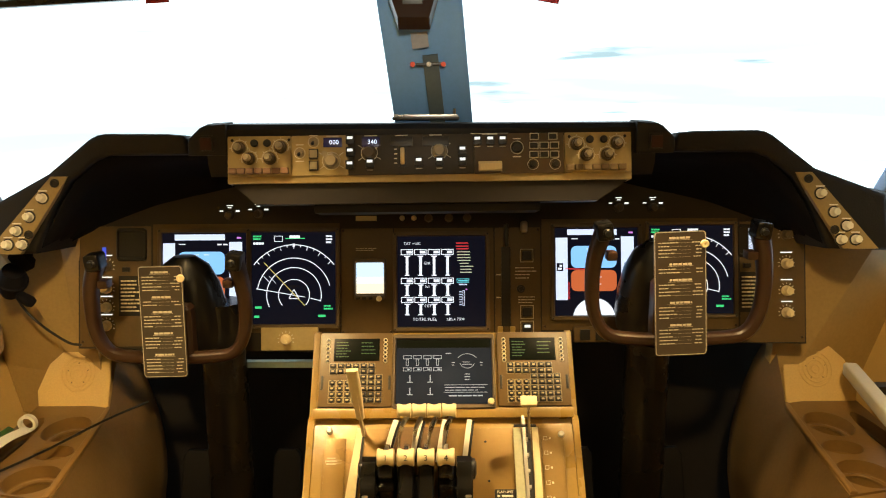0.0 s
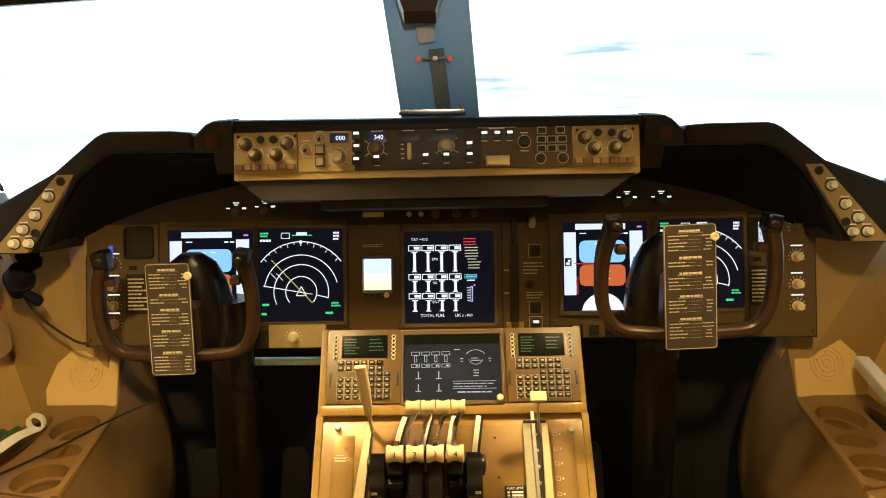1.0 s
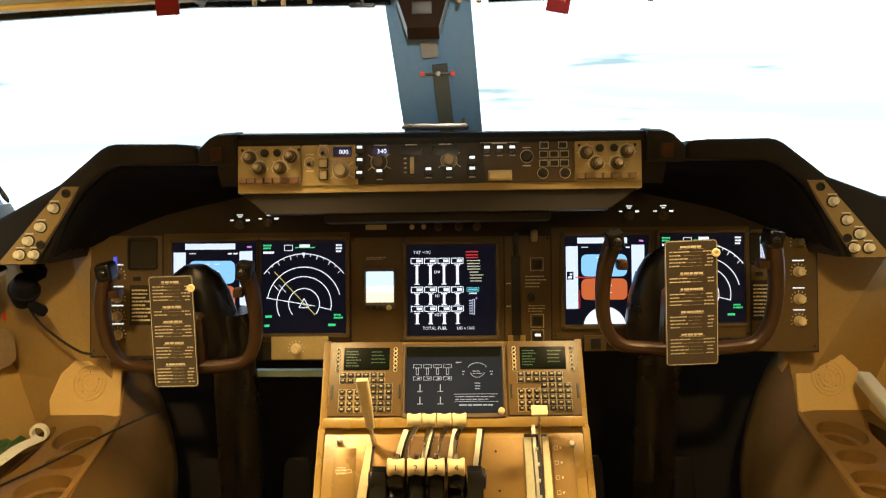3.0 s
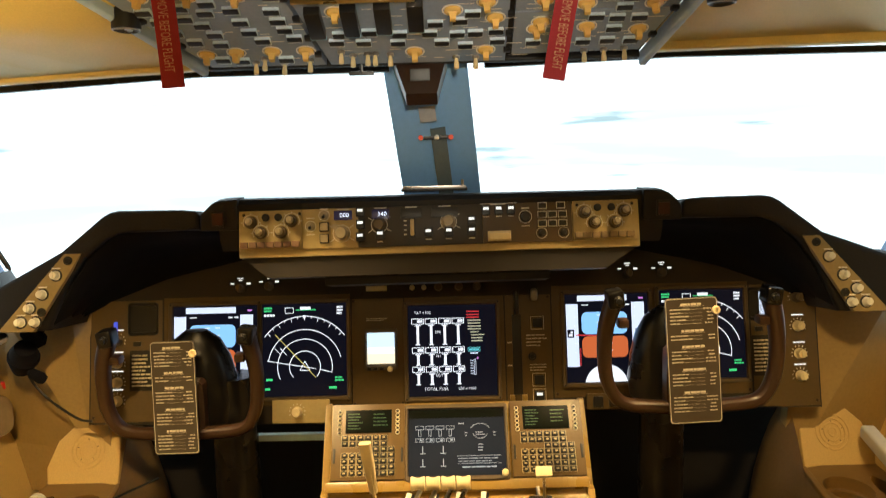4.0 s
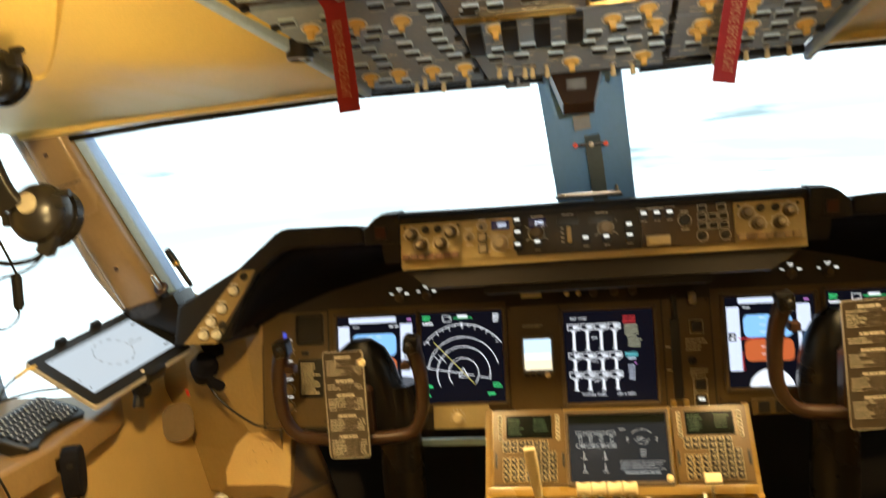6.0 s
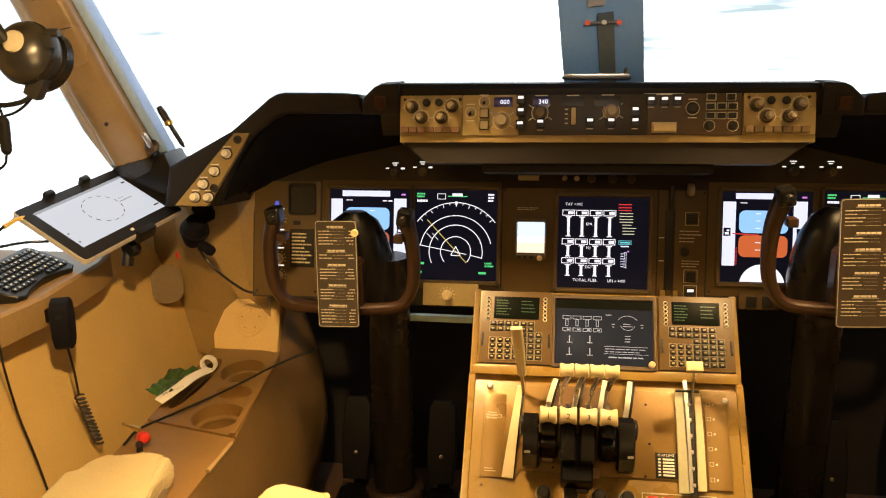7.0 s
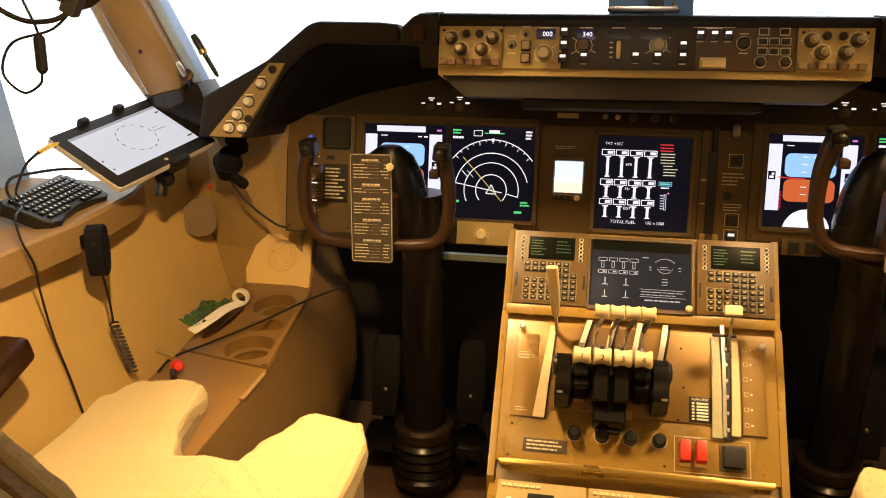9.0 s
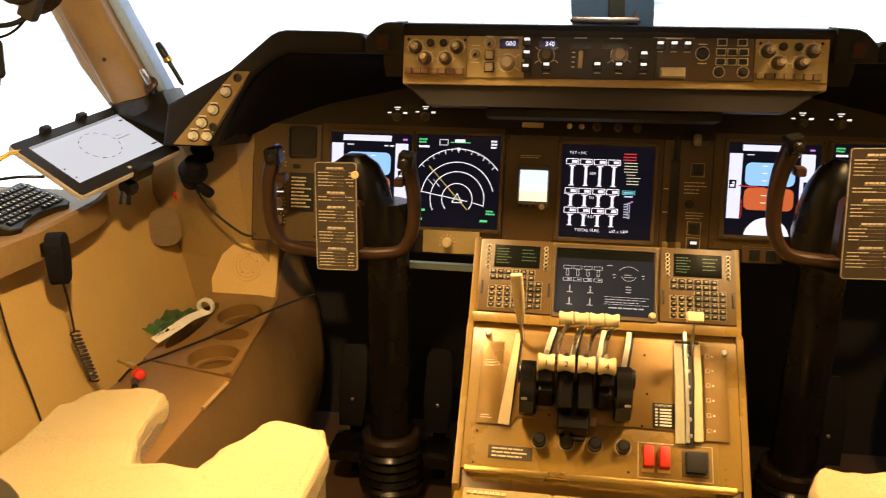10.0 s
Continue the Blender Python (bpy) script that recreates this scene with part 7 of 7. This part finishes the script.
for s in (-1, 1):
    seat = thing("pilot_seat", pose(-0.645 if s < 0 else 0.525, 0.72, 0.0), "pilot seat covered in thick cream fleece", "seat", "pilot seats")
    out = [(-0.235, -0.22), (0.240, -0.22), (0.238, 0.30), (0.218, 0.366), (0.120, 0.372), (0.102, 0.31), (0.064, 0.232), (-0.030, 0.225), (-0.06, 0.30), (-0.08, 0.43), (-0.10, 0.445), (-0.20, 0.435), (-0.235, 0.36)]
    out = [(-s * x, y) for x, y in out]
    bm = prismed(out[::-s], 0.480, 0.519, None, 0.018, 4)
    cushion = part("fleece_cushion", fuzzy(bm, 0.008, 17, 5), FLEECE, seat, "cream fleece seat cushion with two thigh lobes", smooth=80)
    nap("fleece_nap", cushion, 60000, 0.0030, 3)
    part("cushion_side", prismed([(x * 0.985, y - 0.006) for x, y in out][::-s], 0.30, 0.490, None, 0.006), WEAVE, seat, "woven brown cushion side")
    part("seat_pan", boxed((0, 0.05, 0.27), (0.44, 0.52, 0.06), 0.01), BLACK, seat)
    for k in (-1, 1):
        part("leg", boxed((k * 0.16, 0.02, 0.13), (0.05, 0.30, 0.24), 0.01), BLACK, seat)
        part("floor_rail", boxed((k * 0.16, 0.0, 0.012), (0.06, 0.60, 0.024), 0.004), STEEL, seat)
    BACK = Matrix.Translation((0, -0.545, 0.0)) @ pose(0, 0, 0, 68, 0, 0) @ Matrix.Diagonal((1, 1.078, 1, 1))
    rest = [(0.235, 0.46), (0.225, 0.735), (0.205, 0.760), (0.167, 0.776), (0.09, 0.820), (0.011, 0.866), (-0.08, 0.912), (-0.15, 0.925), (-0.205, 0.905), (-0.235, 0.85), (-0.235, 0.46)]
    rest = [(-s * x, y) for x, y in rest]
    bm = prismed(rest[::s], 0.0, 0.022, BACK, 0.010, 3)
    back = part("fleece_back", fuzzy(bm, 0.005, 22, 4), FLEECE, seat, "cream fleece backrest", smooth=80)
    nap("fleece_nap", back, 30000, 0.0042, 4)
    mid = Vector((0, 0.68))
    shell = [tuple(mid + (Vector(p) - mid) * 0.965) for p in rest]
    part("back_shell", prismed(shell[::s], 0.018, 0.040, BACK, 0.005), WEAVE, seat, "woven brown rear of the backrest")
    tag = part("sewn_label", boxed((0, 0, 0), (0.20, 0.040, 0.002), 0.0005), WHITE, seat, "white sewn label with red print")
    tag.matrix_basis = BACK @ pose(-s * 0.048, 0.806, 0.0415, 0, 0, 180 + s * 30)
    for k, words in enumerate(("FLOTATION CUSHION", "PULL TO REMOVE")):
        lettering("red_print", words, 0.0135, pose(0, 0.009 - 0.018 * k, 0.002), RED_SWITCH, tag)

# ---- wall armrests ----
for s in (-1, 1):
    rest = thing("wall_armrest", pose(s * 0.985, 0.93, 0.587), "brown padded armrest on the side wall", "armrest", "wall armrests")
    part("pad", boxed((0, 0, 0), (0.055, 0.24, 0.045), 0.014, pose(0, 0, 0, 15, 0, 0), 4), material("armrest_brown", (0.030, 0.013, 0.006), 0.22), rest)
    part("bracket", boxed((s * 0.04, 0, -0.01), (0.05, 0.05, 0.03), 0.005), BLACK, rest)

# ---- tablet on its clamp by the left side window ----
TAB = pose(-1.029, 1.541, 0.854, 27.6, -8.8, 73.6)
tablet = thing("tablet", TAB, "black tablet showing a pale moving map on a clamp mount", "tablet")
part("case", prismed(rounded(0.285, 0.19, 0.008), -0.011, 0.0, None, 0.002), material("tablet_silver", (0.66, 0.64, 0.60), 0.4, metal=0.2), tablet, "silver tablet edge")
part("bezel", prismed(rounded(0.281, 0.186, 0.008), 0.0, 0.0016), BLACK, tablet)
bm = bmesh.new()
rect(bm, -0.117, -0.064, 0.117, 0.068, 0.002)
part("map_screen", bm, glow("tablet_map", (0.80, 0.88, 0.97), 0.78), tablet, "pale blue-white lit map", smooth=0)
bm = bmesh.new()
for k in range(14):
    arc(bm, 0.005, 0.004, 0.042, 0.0016, k * 360 / 14, k * 360 / 14 + 13, 0.0024, 3)
for x, y, w in ((-0.108, 0.06, 0.004), (0.102, 0.045, 0.01), (0.10, -0.05, 0.014), (-0.112, -0.02, 0.004), (-0.112, -0.05, 0.004)):
    rect(bm, x, y, x + w, y + 0.004, 0.0024)
pieces("map_mark", bm, material("map_ink", (0.08, 0.09, 0.1), 0.5, bump=0), tablet)
bm = bmesh.new()
rect(bm, -0.117, 0.0605, 0.117, 0.067, 0.0026), rect(bm, 0.05, 0.0, 0.085, 0.003, 0.0024), rect(bm, 0.055, 0.01, 0.07, 0.012, 0.0024)
part("map_bar", bm, glow("map_bar_grey", (0.55, 0.62, 0.68), 0.6), tablet, smooth=0)
bm = bmesh.new()
rect(bm, -0.004, -0.083, 0.004, -0.076, 0.0022)
part("home_mark", bm, WHITE, tablet, smooth=0)
for x in (-0.05, 0.045):
    part("clip", boxed((x, 0.096, 0.0), (0.022, 0.014, 0.022), 0.004), BLACK, tablet)
part("clamp_jaw", boxed((0.02, -0.097, -0.006), (0.05, 0.016, 0.028), 0.005), BLACK, tablet)
part("clamp_plate", boxed((0.0, 0.0, -0.022), (0.10, 0.16, 0.016), 0.006), BLACK, tablet)
part("clamp_arm", swept(bmesh.new(), spline([(0.01, -0.02, -0.025), (0.02, -0.06, -0.055), (0.0, -0.085, -0.095)], 6), circle(0.012, 10), up=(1, 0, 0)), BLACK, tablet)
part("clamp_knob", lathe([(0.017, -0.012), (0.020, -0.006), (0.020, 0.006), (0.017, 0.012)], pose(0.015, -0.075, -0.06, 0, 90, 0), 10), BLACK, tablet)

# ---- small keyboard on the sill ----
keyb = thing("mini_keyboard", pose(-1.10, 1.354, 0.774, 21, 0, 95), "small black wireless keyboard on the window sill", "keyboard")
waist = [(-0.112, 0.040), (-0.100, 0.054), (-0.06, 0.052), (0.06, 0.052), (0.100, 0.054), (0.112, 0.040), (0.112, -0.030), (0.104, -0.052), (0.085, -0.060), (0.060, -0.052), (0.0, -0.044), (-0.060, -0.052), (-0.085, -0.060), (-0.104, -0.052), (-0.112, -0.030)]
part("shell", prismed(waist[::-1], -0.018, 0.004, None, 0.006, 3), BLACK, keyb)
cap = mesh_of("key", boxed((0, 0, 0.0018), (0.0112, 0.0098, 0.0040), 0.0012), RUBBER)
dot = bmesh.new()
rect(dot, -0.0024, -0.0018, 0.0022, 0.0018, 0.0042)
dot = mesh_of("key_print", dot, material("key_white", (0.85, 0.85, 0.8), 0.5, bump=0), 0)
for r in range(6):
    for c in range(13):
        if r == 5 and c in (5, 6, 7):
            continue
        ob = new("key", cap)
        ob.parent, ob.matrix_basis = keyb, pose(-0.090 + 0.0148 * c + 0.003 * (r % 2), 0.036 - 0.0145 * r, 0.004)
        mark = new("key_print", dot)
        mark.parent = ob

# ---- yellow strip on the sill ----
ruler = thing("yellow_strip", pose(-1.206, 1.285, 0.750, 0, 0, 14), "yellow printed tape strip on the window sill", "tape strip")
part("tape", boxed((0, 0, 0.002), (0.050, 0.25, 0.003), 0.0008), material("yellow_tape", (0.74, 0.50, 0.04), 0.5, stain=0.35, stain_size=30), ruler)
for k in range(11):
    part("printed_bar", boxed((-0.004 + 0.004 * (k % 3), -0.105 + 0.021 * k, 0.0040), (0.026 - 0.005 * (k % 2), 0.0022, 0.0006)), BROWN, ruler)

# ---- hand microphone with coiled lead ----
mic = thing("hand_microphone", pose(-0.998, 1.310, 0.690, 0, 0, 22) @ Matrix.Diagonal((0.88, 0.84, 0.88, 1)), "black hand microphone hung on the sill front", "microphone")
side_on = pose(0, 0, 0, 90, 0, 0) @ pose(0, 0, 0, 0, 90, 0)
part("body", prismed([(-0.022, 0.052), (0.0, 0.056), (0.022, 0.052), (0.036, 0.038), (0.041, 0.010), (0.038, -0.022), (0.026, -0.046), (0.010, -0.055), (-0.010, -0.055), (-0.026, -0.046), (-0.038, -0.022), (-0.041, 0.010), (-0.036, 0.038)][::-1], -0.018, 0.018, side_on, 0.008, 3), NAVY, mic)
part("talk_key", boxed((0.0, -0.034, 0.008), (0.014, 0.010, 0.045), 0.004), RUBBER, mic)
part("clip", boxed((-0.022, 0, 0.022), (0.02, 0.022, 0.03), 0.004), RUBBER, mic)
part("lead", cable([(0.0, 0, -0.048), (0.002, 0.008, -0.075), (0.004, 0.018, -0.12), (0.006, 0.022, -0.178)], 0.0028), BLACK, mic)
coil = []
for k in range(170):
    t = k / 169
    a = t * 2 * math.pi * 13
    c = Vector((0.006 + 0.022 * t, 0.022 + 0.03 * t, -0.178 - 0.135 * t))
    coil.append(c + Vector((0.0095 * math.cos(a), 0.0095 * math.sin(a), 0)))
part("coiled_lead", swept(bmesh.new(), coil, circle(0.0024, 6), up=(0.2, 0.1, 1)), BLACK, mic, "coiled black lead")

# ---- loose cables ----
single("black_cable", cable([(-1.12, 1.262, 0.790), (-1.085, 1.235, 0.790), (-1.045, 1.165, 0.795), (-1.026, 1.145, 0.762), (-1.018, 1.157, 0.712), (-1.034, 1.180, 0.66), (-1.034, 1.196, 0.56), (-1.014, 1.198, 0.47), (-0.988, 1.192, 0.37), (-0.965, 1.19, 0.28)], 0.0022, 8), BLACK, Matrix(), "thin black cable hanging down the side wall", "cable", "cables")
single("black_cable", cable([(-1.12, 1.262, 0.790), (-1.135, 1.268, 0.812), (-1.145, 1.30, 0.826), (-1.14, 1.36, 0.822), (-1.13, 1.42, 0.815), (-1.10, 1.45, 0.810)], 0.0030, 8), BLACK, Matrix(), "thin black cable from keyboard to tablet", "cable", "cables")
plug_lead = thing("charging_lead", pose(-1.13, 1.39, 0.86), "black charging lead with a yellow plug in the tablet", "cable", "cables")
part("lead", cable([(0.0, -0.022, 0.002), (-0.004, -0.062, -0.016), (-0.006, -0.096, -0.055), (0.004, -0.105, -0.066)], 0.0026, 8), BLACK, plug_lead)
part("yellow_plug", swept(bmesh.new(), [(0.0, -0.026, 0.0), (0.0, 0.01, 0.006), (0.0, 0.04, 0.004)], rounded(0.008, 0.007, 0.002), up=(1, 0, 0)), material("plug_yellow", (0.75, 0.55, 0.12), 0.4), plug_lead, "yellow plug")
single("black_cable", cable([(-0.62, 1.66, 0.512), (-0.70, 1.60, 0.492), (-0.77, 1.50, 0.478), (-0.83, 1.38, 0.480), (-0.865, 1.30, 0.484), (-0.87, 1.25, 0.478)], 0.0026, 8), BLACK, Matrix(), "thin black cable across the cup tray", "cable", "cables")
single("black_cable", cable([(-0.93, 1.74, 0.745), (-0.90, 1.73, 0.70), (-0.86, 1.72, 0.665), (-0.80, 1.70, 0.635), (-0.77, 1.70, 0.628)], 0.003, 8), BLACK, Matrix(), "thin black cable to the instrument panel", "cable", "cables")
gimbal = thing("map_light", pose(-0.905, 1.70, 0.775), "black gooseneck map light below the lighting panel", "lamp")
part("head", lathe([(0.004, -0.050), (0.018, -0.046), (0.027, -0.022), (0.030, 0.012), (0.022, 0.034), (0.001, 0.036)], pose(0, 0, 0, 30, 30, 0), 16), NAVY, gimbal)
part("shade_rim", lathe([(0.026, -0.006), (0.033, -0.003), (0.033, 0.004), (0.026, 0.008)], pose(0, 0, 0, 30, 30, 0), 16), NAVY, gimbal)
part("swivel_block", boxed((0.020, 0.012, 0.044), (0.034, 0.034, 0.050), 0.008, pose(0, 0, 0, 20, -25, 10), 3), NAVY, gimbal)
part("cable_gland", lathe([(0.010, -0.02), (0.013, -0.012), (0.011, 0.012), (0.006, 0.020)], pose(0.026, -0.004, -0.040, 30, -40, 0), 12), NAVY, gimbal)
part("stem", cable([(0.01, 0.01, 0.02), (0.025, 0.02, 0.05), (0.03, 0.015, 0.085)], 0.014, 6), NAVY, gimbal)
part("red_tip", lathe([(0.004, 0), (0.003, 0.016), (0.001, 0.017)], pose(-0.034, -0.03, -0.045, 200, 0, 0), 8), RED_SWITCH, gimbal)
sticker = thing("round_placard", pose(-1.030, 1.785, 0.615), "grey clear round-cornered placard on the side wall", "placard")
part("disc", prismed(rounded(0.075, 0.095, 0.03, 6), 0.0, 0.003, pose(0, 0, 0, 84, 0, 34)), material("clear_grey", (0.22, 0.16, 0.09), 0.15), sticker)

# ---- what lies in the left cup tray ----
ring = thing("white_ring", pose(-0.857, 1.605, 0.488), "white plastic ring standing in the tray", "ring")
part("band", swept(bmesh.new(), [(0.016 * math.cos(a * math.pi / 12), 0, 0.016 * math.sin(a * math.pi / 12)) for a in range(24)], [(-0.003, -0.006), (0.003, -0.006), (0.003, 0.006), (-0.003, 0.006)], up=(0, 1, 0), closed=True), WHITE, ring)
pack = thing("green_packet", pose(-0.892, 1.50, 0.486), "crumpled green and black snack packet", "packet")
bm = bmesh.new()
g = bmesh.ops.create_grid(bm, x_segments=10, y_segments=14, size=0.5)["verts"]
for v in g:
    v.co = Vector((v.co.x * 0.055, v.co.y * 0.13, 0.016 * noise.noise(Vector((v.co.x * 4, v.co.y * 5, 3))) + 0.02 * abs(v.co.x)))
part("foil", bm, material("packet_green", (0.05, 0.13, 0.025), 0.35, stain=0.5, stain_size=40, tint=(0.02, 0.03, 0.02)), pack).modifiers.new("thick", "SOLIDIFY").thickness = 0.002
ribbon = thing("lanyard", pose(-0.853, 1.475, 0.490), "white lanyard ribbon with black print", "lanyard")
part("strap", swept(bmesh.new(), spline([(0.01, 0.10, -0.002), (0.0, 0.04, 0.006), (-0.005, -0.02, 0.008), (-0.025, -0.07, 0.0)], 6), [(-0.011, -0.001), (0.011, -0.001), (0.011, 0.001), (-0.011, 0.001)], up=(0.3, 0, 1)), WHITE, ribbon)
lettering("print", "CANADA", 0.015, pose(-0.014, -0.038, 0.0085, 0, 0, 65), BLACK, ribbon)
plug = thing("red_plug", pose(-0.845, 1.272, 0.485), "red capped audio plug lying on the console", "plug")
part("cap", lathe([(0.009, 0), (0.0115, 0.004), (0.0115, 0.022), (0.008, 0.028), (0.001, 0.029)], pose(0, 0, -0.002, 70, 0, 40), 14), RED_SWITCH, plug)
part("jack", lathe([(0.005, 0), (0.005, 0.02), (0.003, 0.022), (0.003, 0.045), (0.001, 0.047)], pose(-0.005, 0.004, 0.010, 86, 0, 250), 10), BRASS, plug)
part("sleeve", lathe([(0.007, 0), (0.006, 0.03), (0.001, 0.031)], pose(0.01, -0.03, 0.0, 85, 0, 30), 10), BLACK, plug)

# ---- white tube on the right console ----
tube = thing("white_tube", pose(0.90, 1.55, 0.565), "white square bar fixed along the side wall", "bar")
part("bar", swept(bmesh.new(), [(0.02, 0.15, -0.005), (-0.045, -0.17, 0.0), (-0.09, -0.40, 0.0)], rounded(0.030, 0.030, 0.006), up=(0, 0, 1)), WHITE, tube)
part("bracket", boxed((0.06, 0.05, -0.01), (0.10, 0.03, 0.02), 0.004), BLACK, tube)

# ---- headset hanging by the left liner ----
hs = thing("headset", pose(-0.88, 1.08, 1.28), "black padded headset with boom microphone hanging from the liner", "headset")
SHELL = material("headset_black", (0.010, 0.0095, 0.009), 0.3, spec=0.35)
CORD = material("cord_black", (0.003, 0.003, 0.003), 0.65, spec=0.12, bump=0)
band = spline([(-0.020, -0.020, 0.135), (-0.027, -0.034, 0.110), (-0.024, -0.040, 0.066), (-0.010, -0.040, 0.006), (0.006, -0.036, -0.048), (0.020, -0.026, -0.078)], 6)
strap = part("headband", swept(bmesh.new(), band, rounded(0.050, 0.018, 0.008), up=(0, -1, 0), scales=[0.85 + 0.20 * math.sin(math.pi * i / 30) for i in range(31)]), SHELL, hs, "glossy black headband")
bm = bmesh.new()
for k in range(9):
    a = pose(-0.0265 + 0.0042 * max(k - 2, 0), -0.0500 - 0.0004 * min(k, 8 - k), 0.092 - 0.0150 * k, 90, 0, 0) @ pose(0, 0, 0, 0, 0, 14)
    for x0, x1, y0, y1 in ((-0.009, 0.009, 0.0034, 0.0054), (-0.009, 0.009, -0.0054, -0.0034), ((-0.009, -0.006, -0.0034, 0.0034) if k % 3 else (0.006, 0.009, -0.0034, 0.0034))):
        bm.faces.new([bm.verts.new(a @ Vector((x, y, 0.0))) for x, y in ((x0, y0), (x1, y0), (x1, y1), (x0, y1))])
part("brand_strip", bm, material("brand_grey", (0.42, 0.40, 0.34), 0.4, bump=0), strap, "row of pale bars along the headband", smooth=0)
for x, z, tilt, k in ((0.000, 0.118, 12, 0.96), (0.042, -0.090, -14, 1.14)):
    cm = pose(x, 0.004, z, 70, tilt, 0) @ Matrix.Diagonal((k, k, k, 1))
    cup = part("ear_cup", lathe([(0.034, -0.022), (0.039, -0.012), (0.0395, 0.002), (0.036, 0.014), (0.028, 0.024), (0.016, 0.030), (0.001, 0.032)], cm, 28), SHELL, hs)
    part("cushion", lathe([(0.034, -0.042), (0.041, -0.034), (0.040, -0.022), (0.028, -0.020)], cm, 24), RUBBER, cup)
    part("cup_ring", lathe([(0.0395, 0.0), (0.0405, 0.002), (0.0398, 0.005), (0.0375, 0.006)], cm, 24), RUBBER, cup)
    part("cup_badge", lathe([(0.014, 0.0), (0.013, 0.004), (0.001, 0.005)], cm @ pose(0.006, 0.004, 0.030), 16), material("badge_grey", (0.30, 0.27, 0.20), 0.3), cup, "dull oval badge")
    part("yoke_arm", boxed((x + 0.042, -0.006, z + 0.016), (0.018, 0.018, 0.020), 0.005), BLACK, cup)
    part("yoke_arm", boxed((x - 0.044, -0.006, z - 0.006), (0.016, 0.016, 0.022), 0.005), BLACK, cup)
    part("hinge_pin", lathe([(0.005, -0.010), (0.006, -0.006), (0.006, 0.006), (0.005, 0.010)], pose(x + 0.050, -0.008, z + 0.028, 0, 90, 0), 10), BLACK, cup)
part("boom_socket", boxed((0.052, 0.0, -0.136), (0.024, 0.020, 0.034), 0.005, pose(0, 0, 0, 0, 30, 0)), BLACK, hs)
part("boom", cable([(0.050, 0, -0.146), (0.024, -0.01, -0.159), (-0.015, -0.015, -0.160), (-0.051, -0.02, -0.143), (-0.068, -0.02, -0.122)], 0.0036), CORD, hs)
part("boom_foam", lathe([(0.006, -0.024), (0.012, -0.015), (0.013, 0.012), (0.008, 0.021), (0.001, 0.022)], pose(-0.080, -0.02, -0.104, 0, -40, 0), 14), RUBBER, hs)
part("cord", cable([(0.048, 0, -0.147), (0.012, 0.0, -0.173), (-0.053, 0, -0.192), (-0.076, 0, -0.235), (-0.048, 0, -0.263), (-0.019, 0, -0.251), (-0.012, 0, -0.235)], 0.0019), CORD, hs)
part("inline_control", lathe([(0.004, -0.028), (0.0078, -0.022), (0.0078, 0.022), (0.004, 0.028)], pose(-0.010, 0, -0.207, 0, 3, 0), 12), CORD, hs)
part("cord", cable([(-0.008, 0, -0.181), (-0.015, 0, -0.159), (-0.044, 0.0, -0.087), (-0.058, 0.0, -0.047), (-0.066, 0, 0.002), (-0.070, 0, 0.045), (-0.060, 0, 0.090)], 0.0019), CORD, hs)
part("inline_plug", lathe([(0.004, -0.020), (0.0072, -0.015), (0.0072, 0.015), (0.004, 0.020)], pose(-0.059, -0.004, -0.045, 0, -14, 0), 12), CORD, hs)
part("hook", boxed((-0.050, 0.01, 0.118), (0.075, 0.020, 0.012), 0.003), BLACK, hs)

# ---- pen clipped by the left pillar ----
pen = thing("pen", pose(-0.9065, 1.64, 1.018), "black pen with a gold clip beside the pillar", "pen")
PM = pose(0, 0, 0, 0, -29.4, 0)
part("barrel", lathe([(0.002, -0.050), (0.005, -0.042), (0.0052, 0.012), (0.004, 0.013)], PM, 10), BLACK, pen)
part("cap", lathe([(0.0075, 0.012), (0.008, 0.034), (0.006, 0.049), (0.001, 0.050)], PM, 12), BLACK, pen)
part("clip_band", lathe([(0.009, 0.006), (0.010, 0.010), (0.009, 0.015)], PM, 12), BRASS, pen)
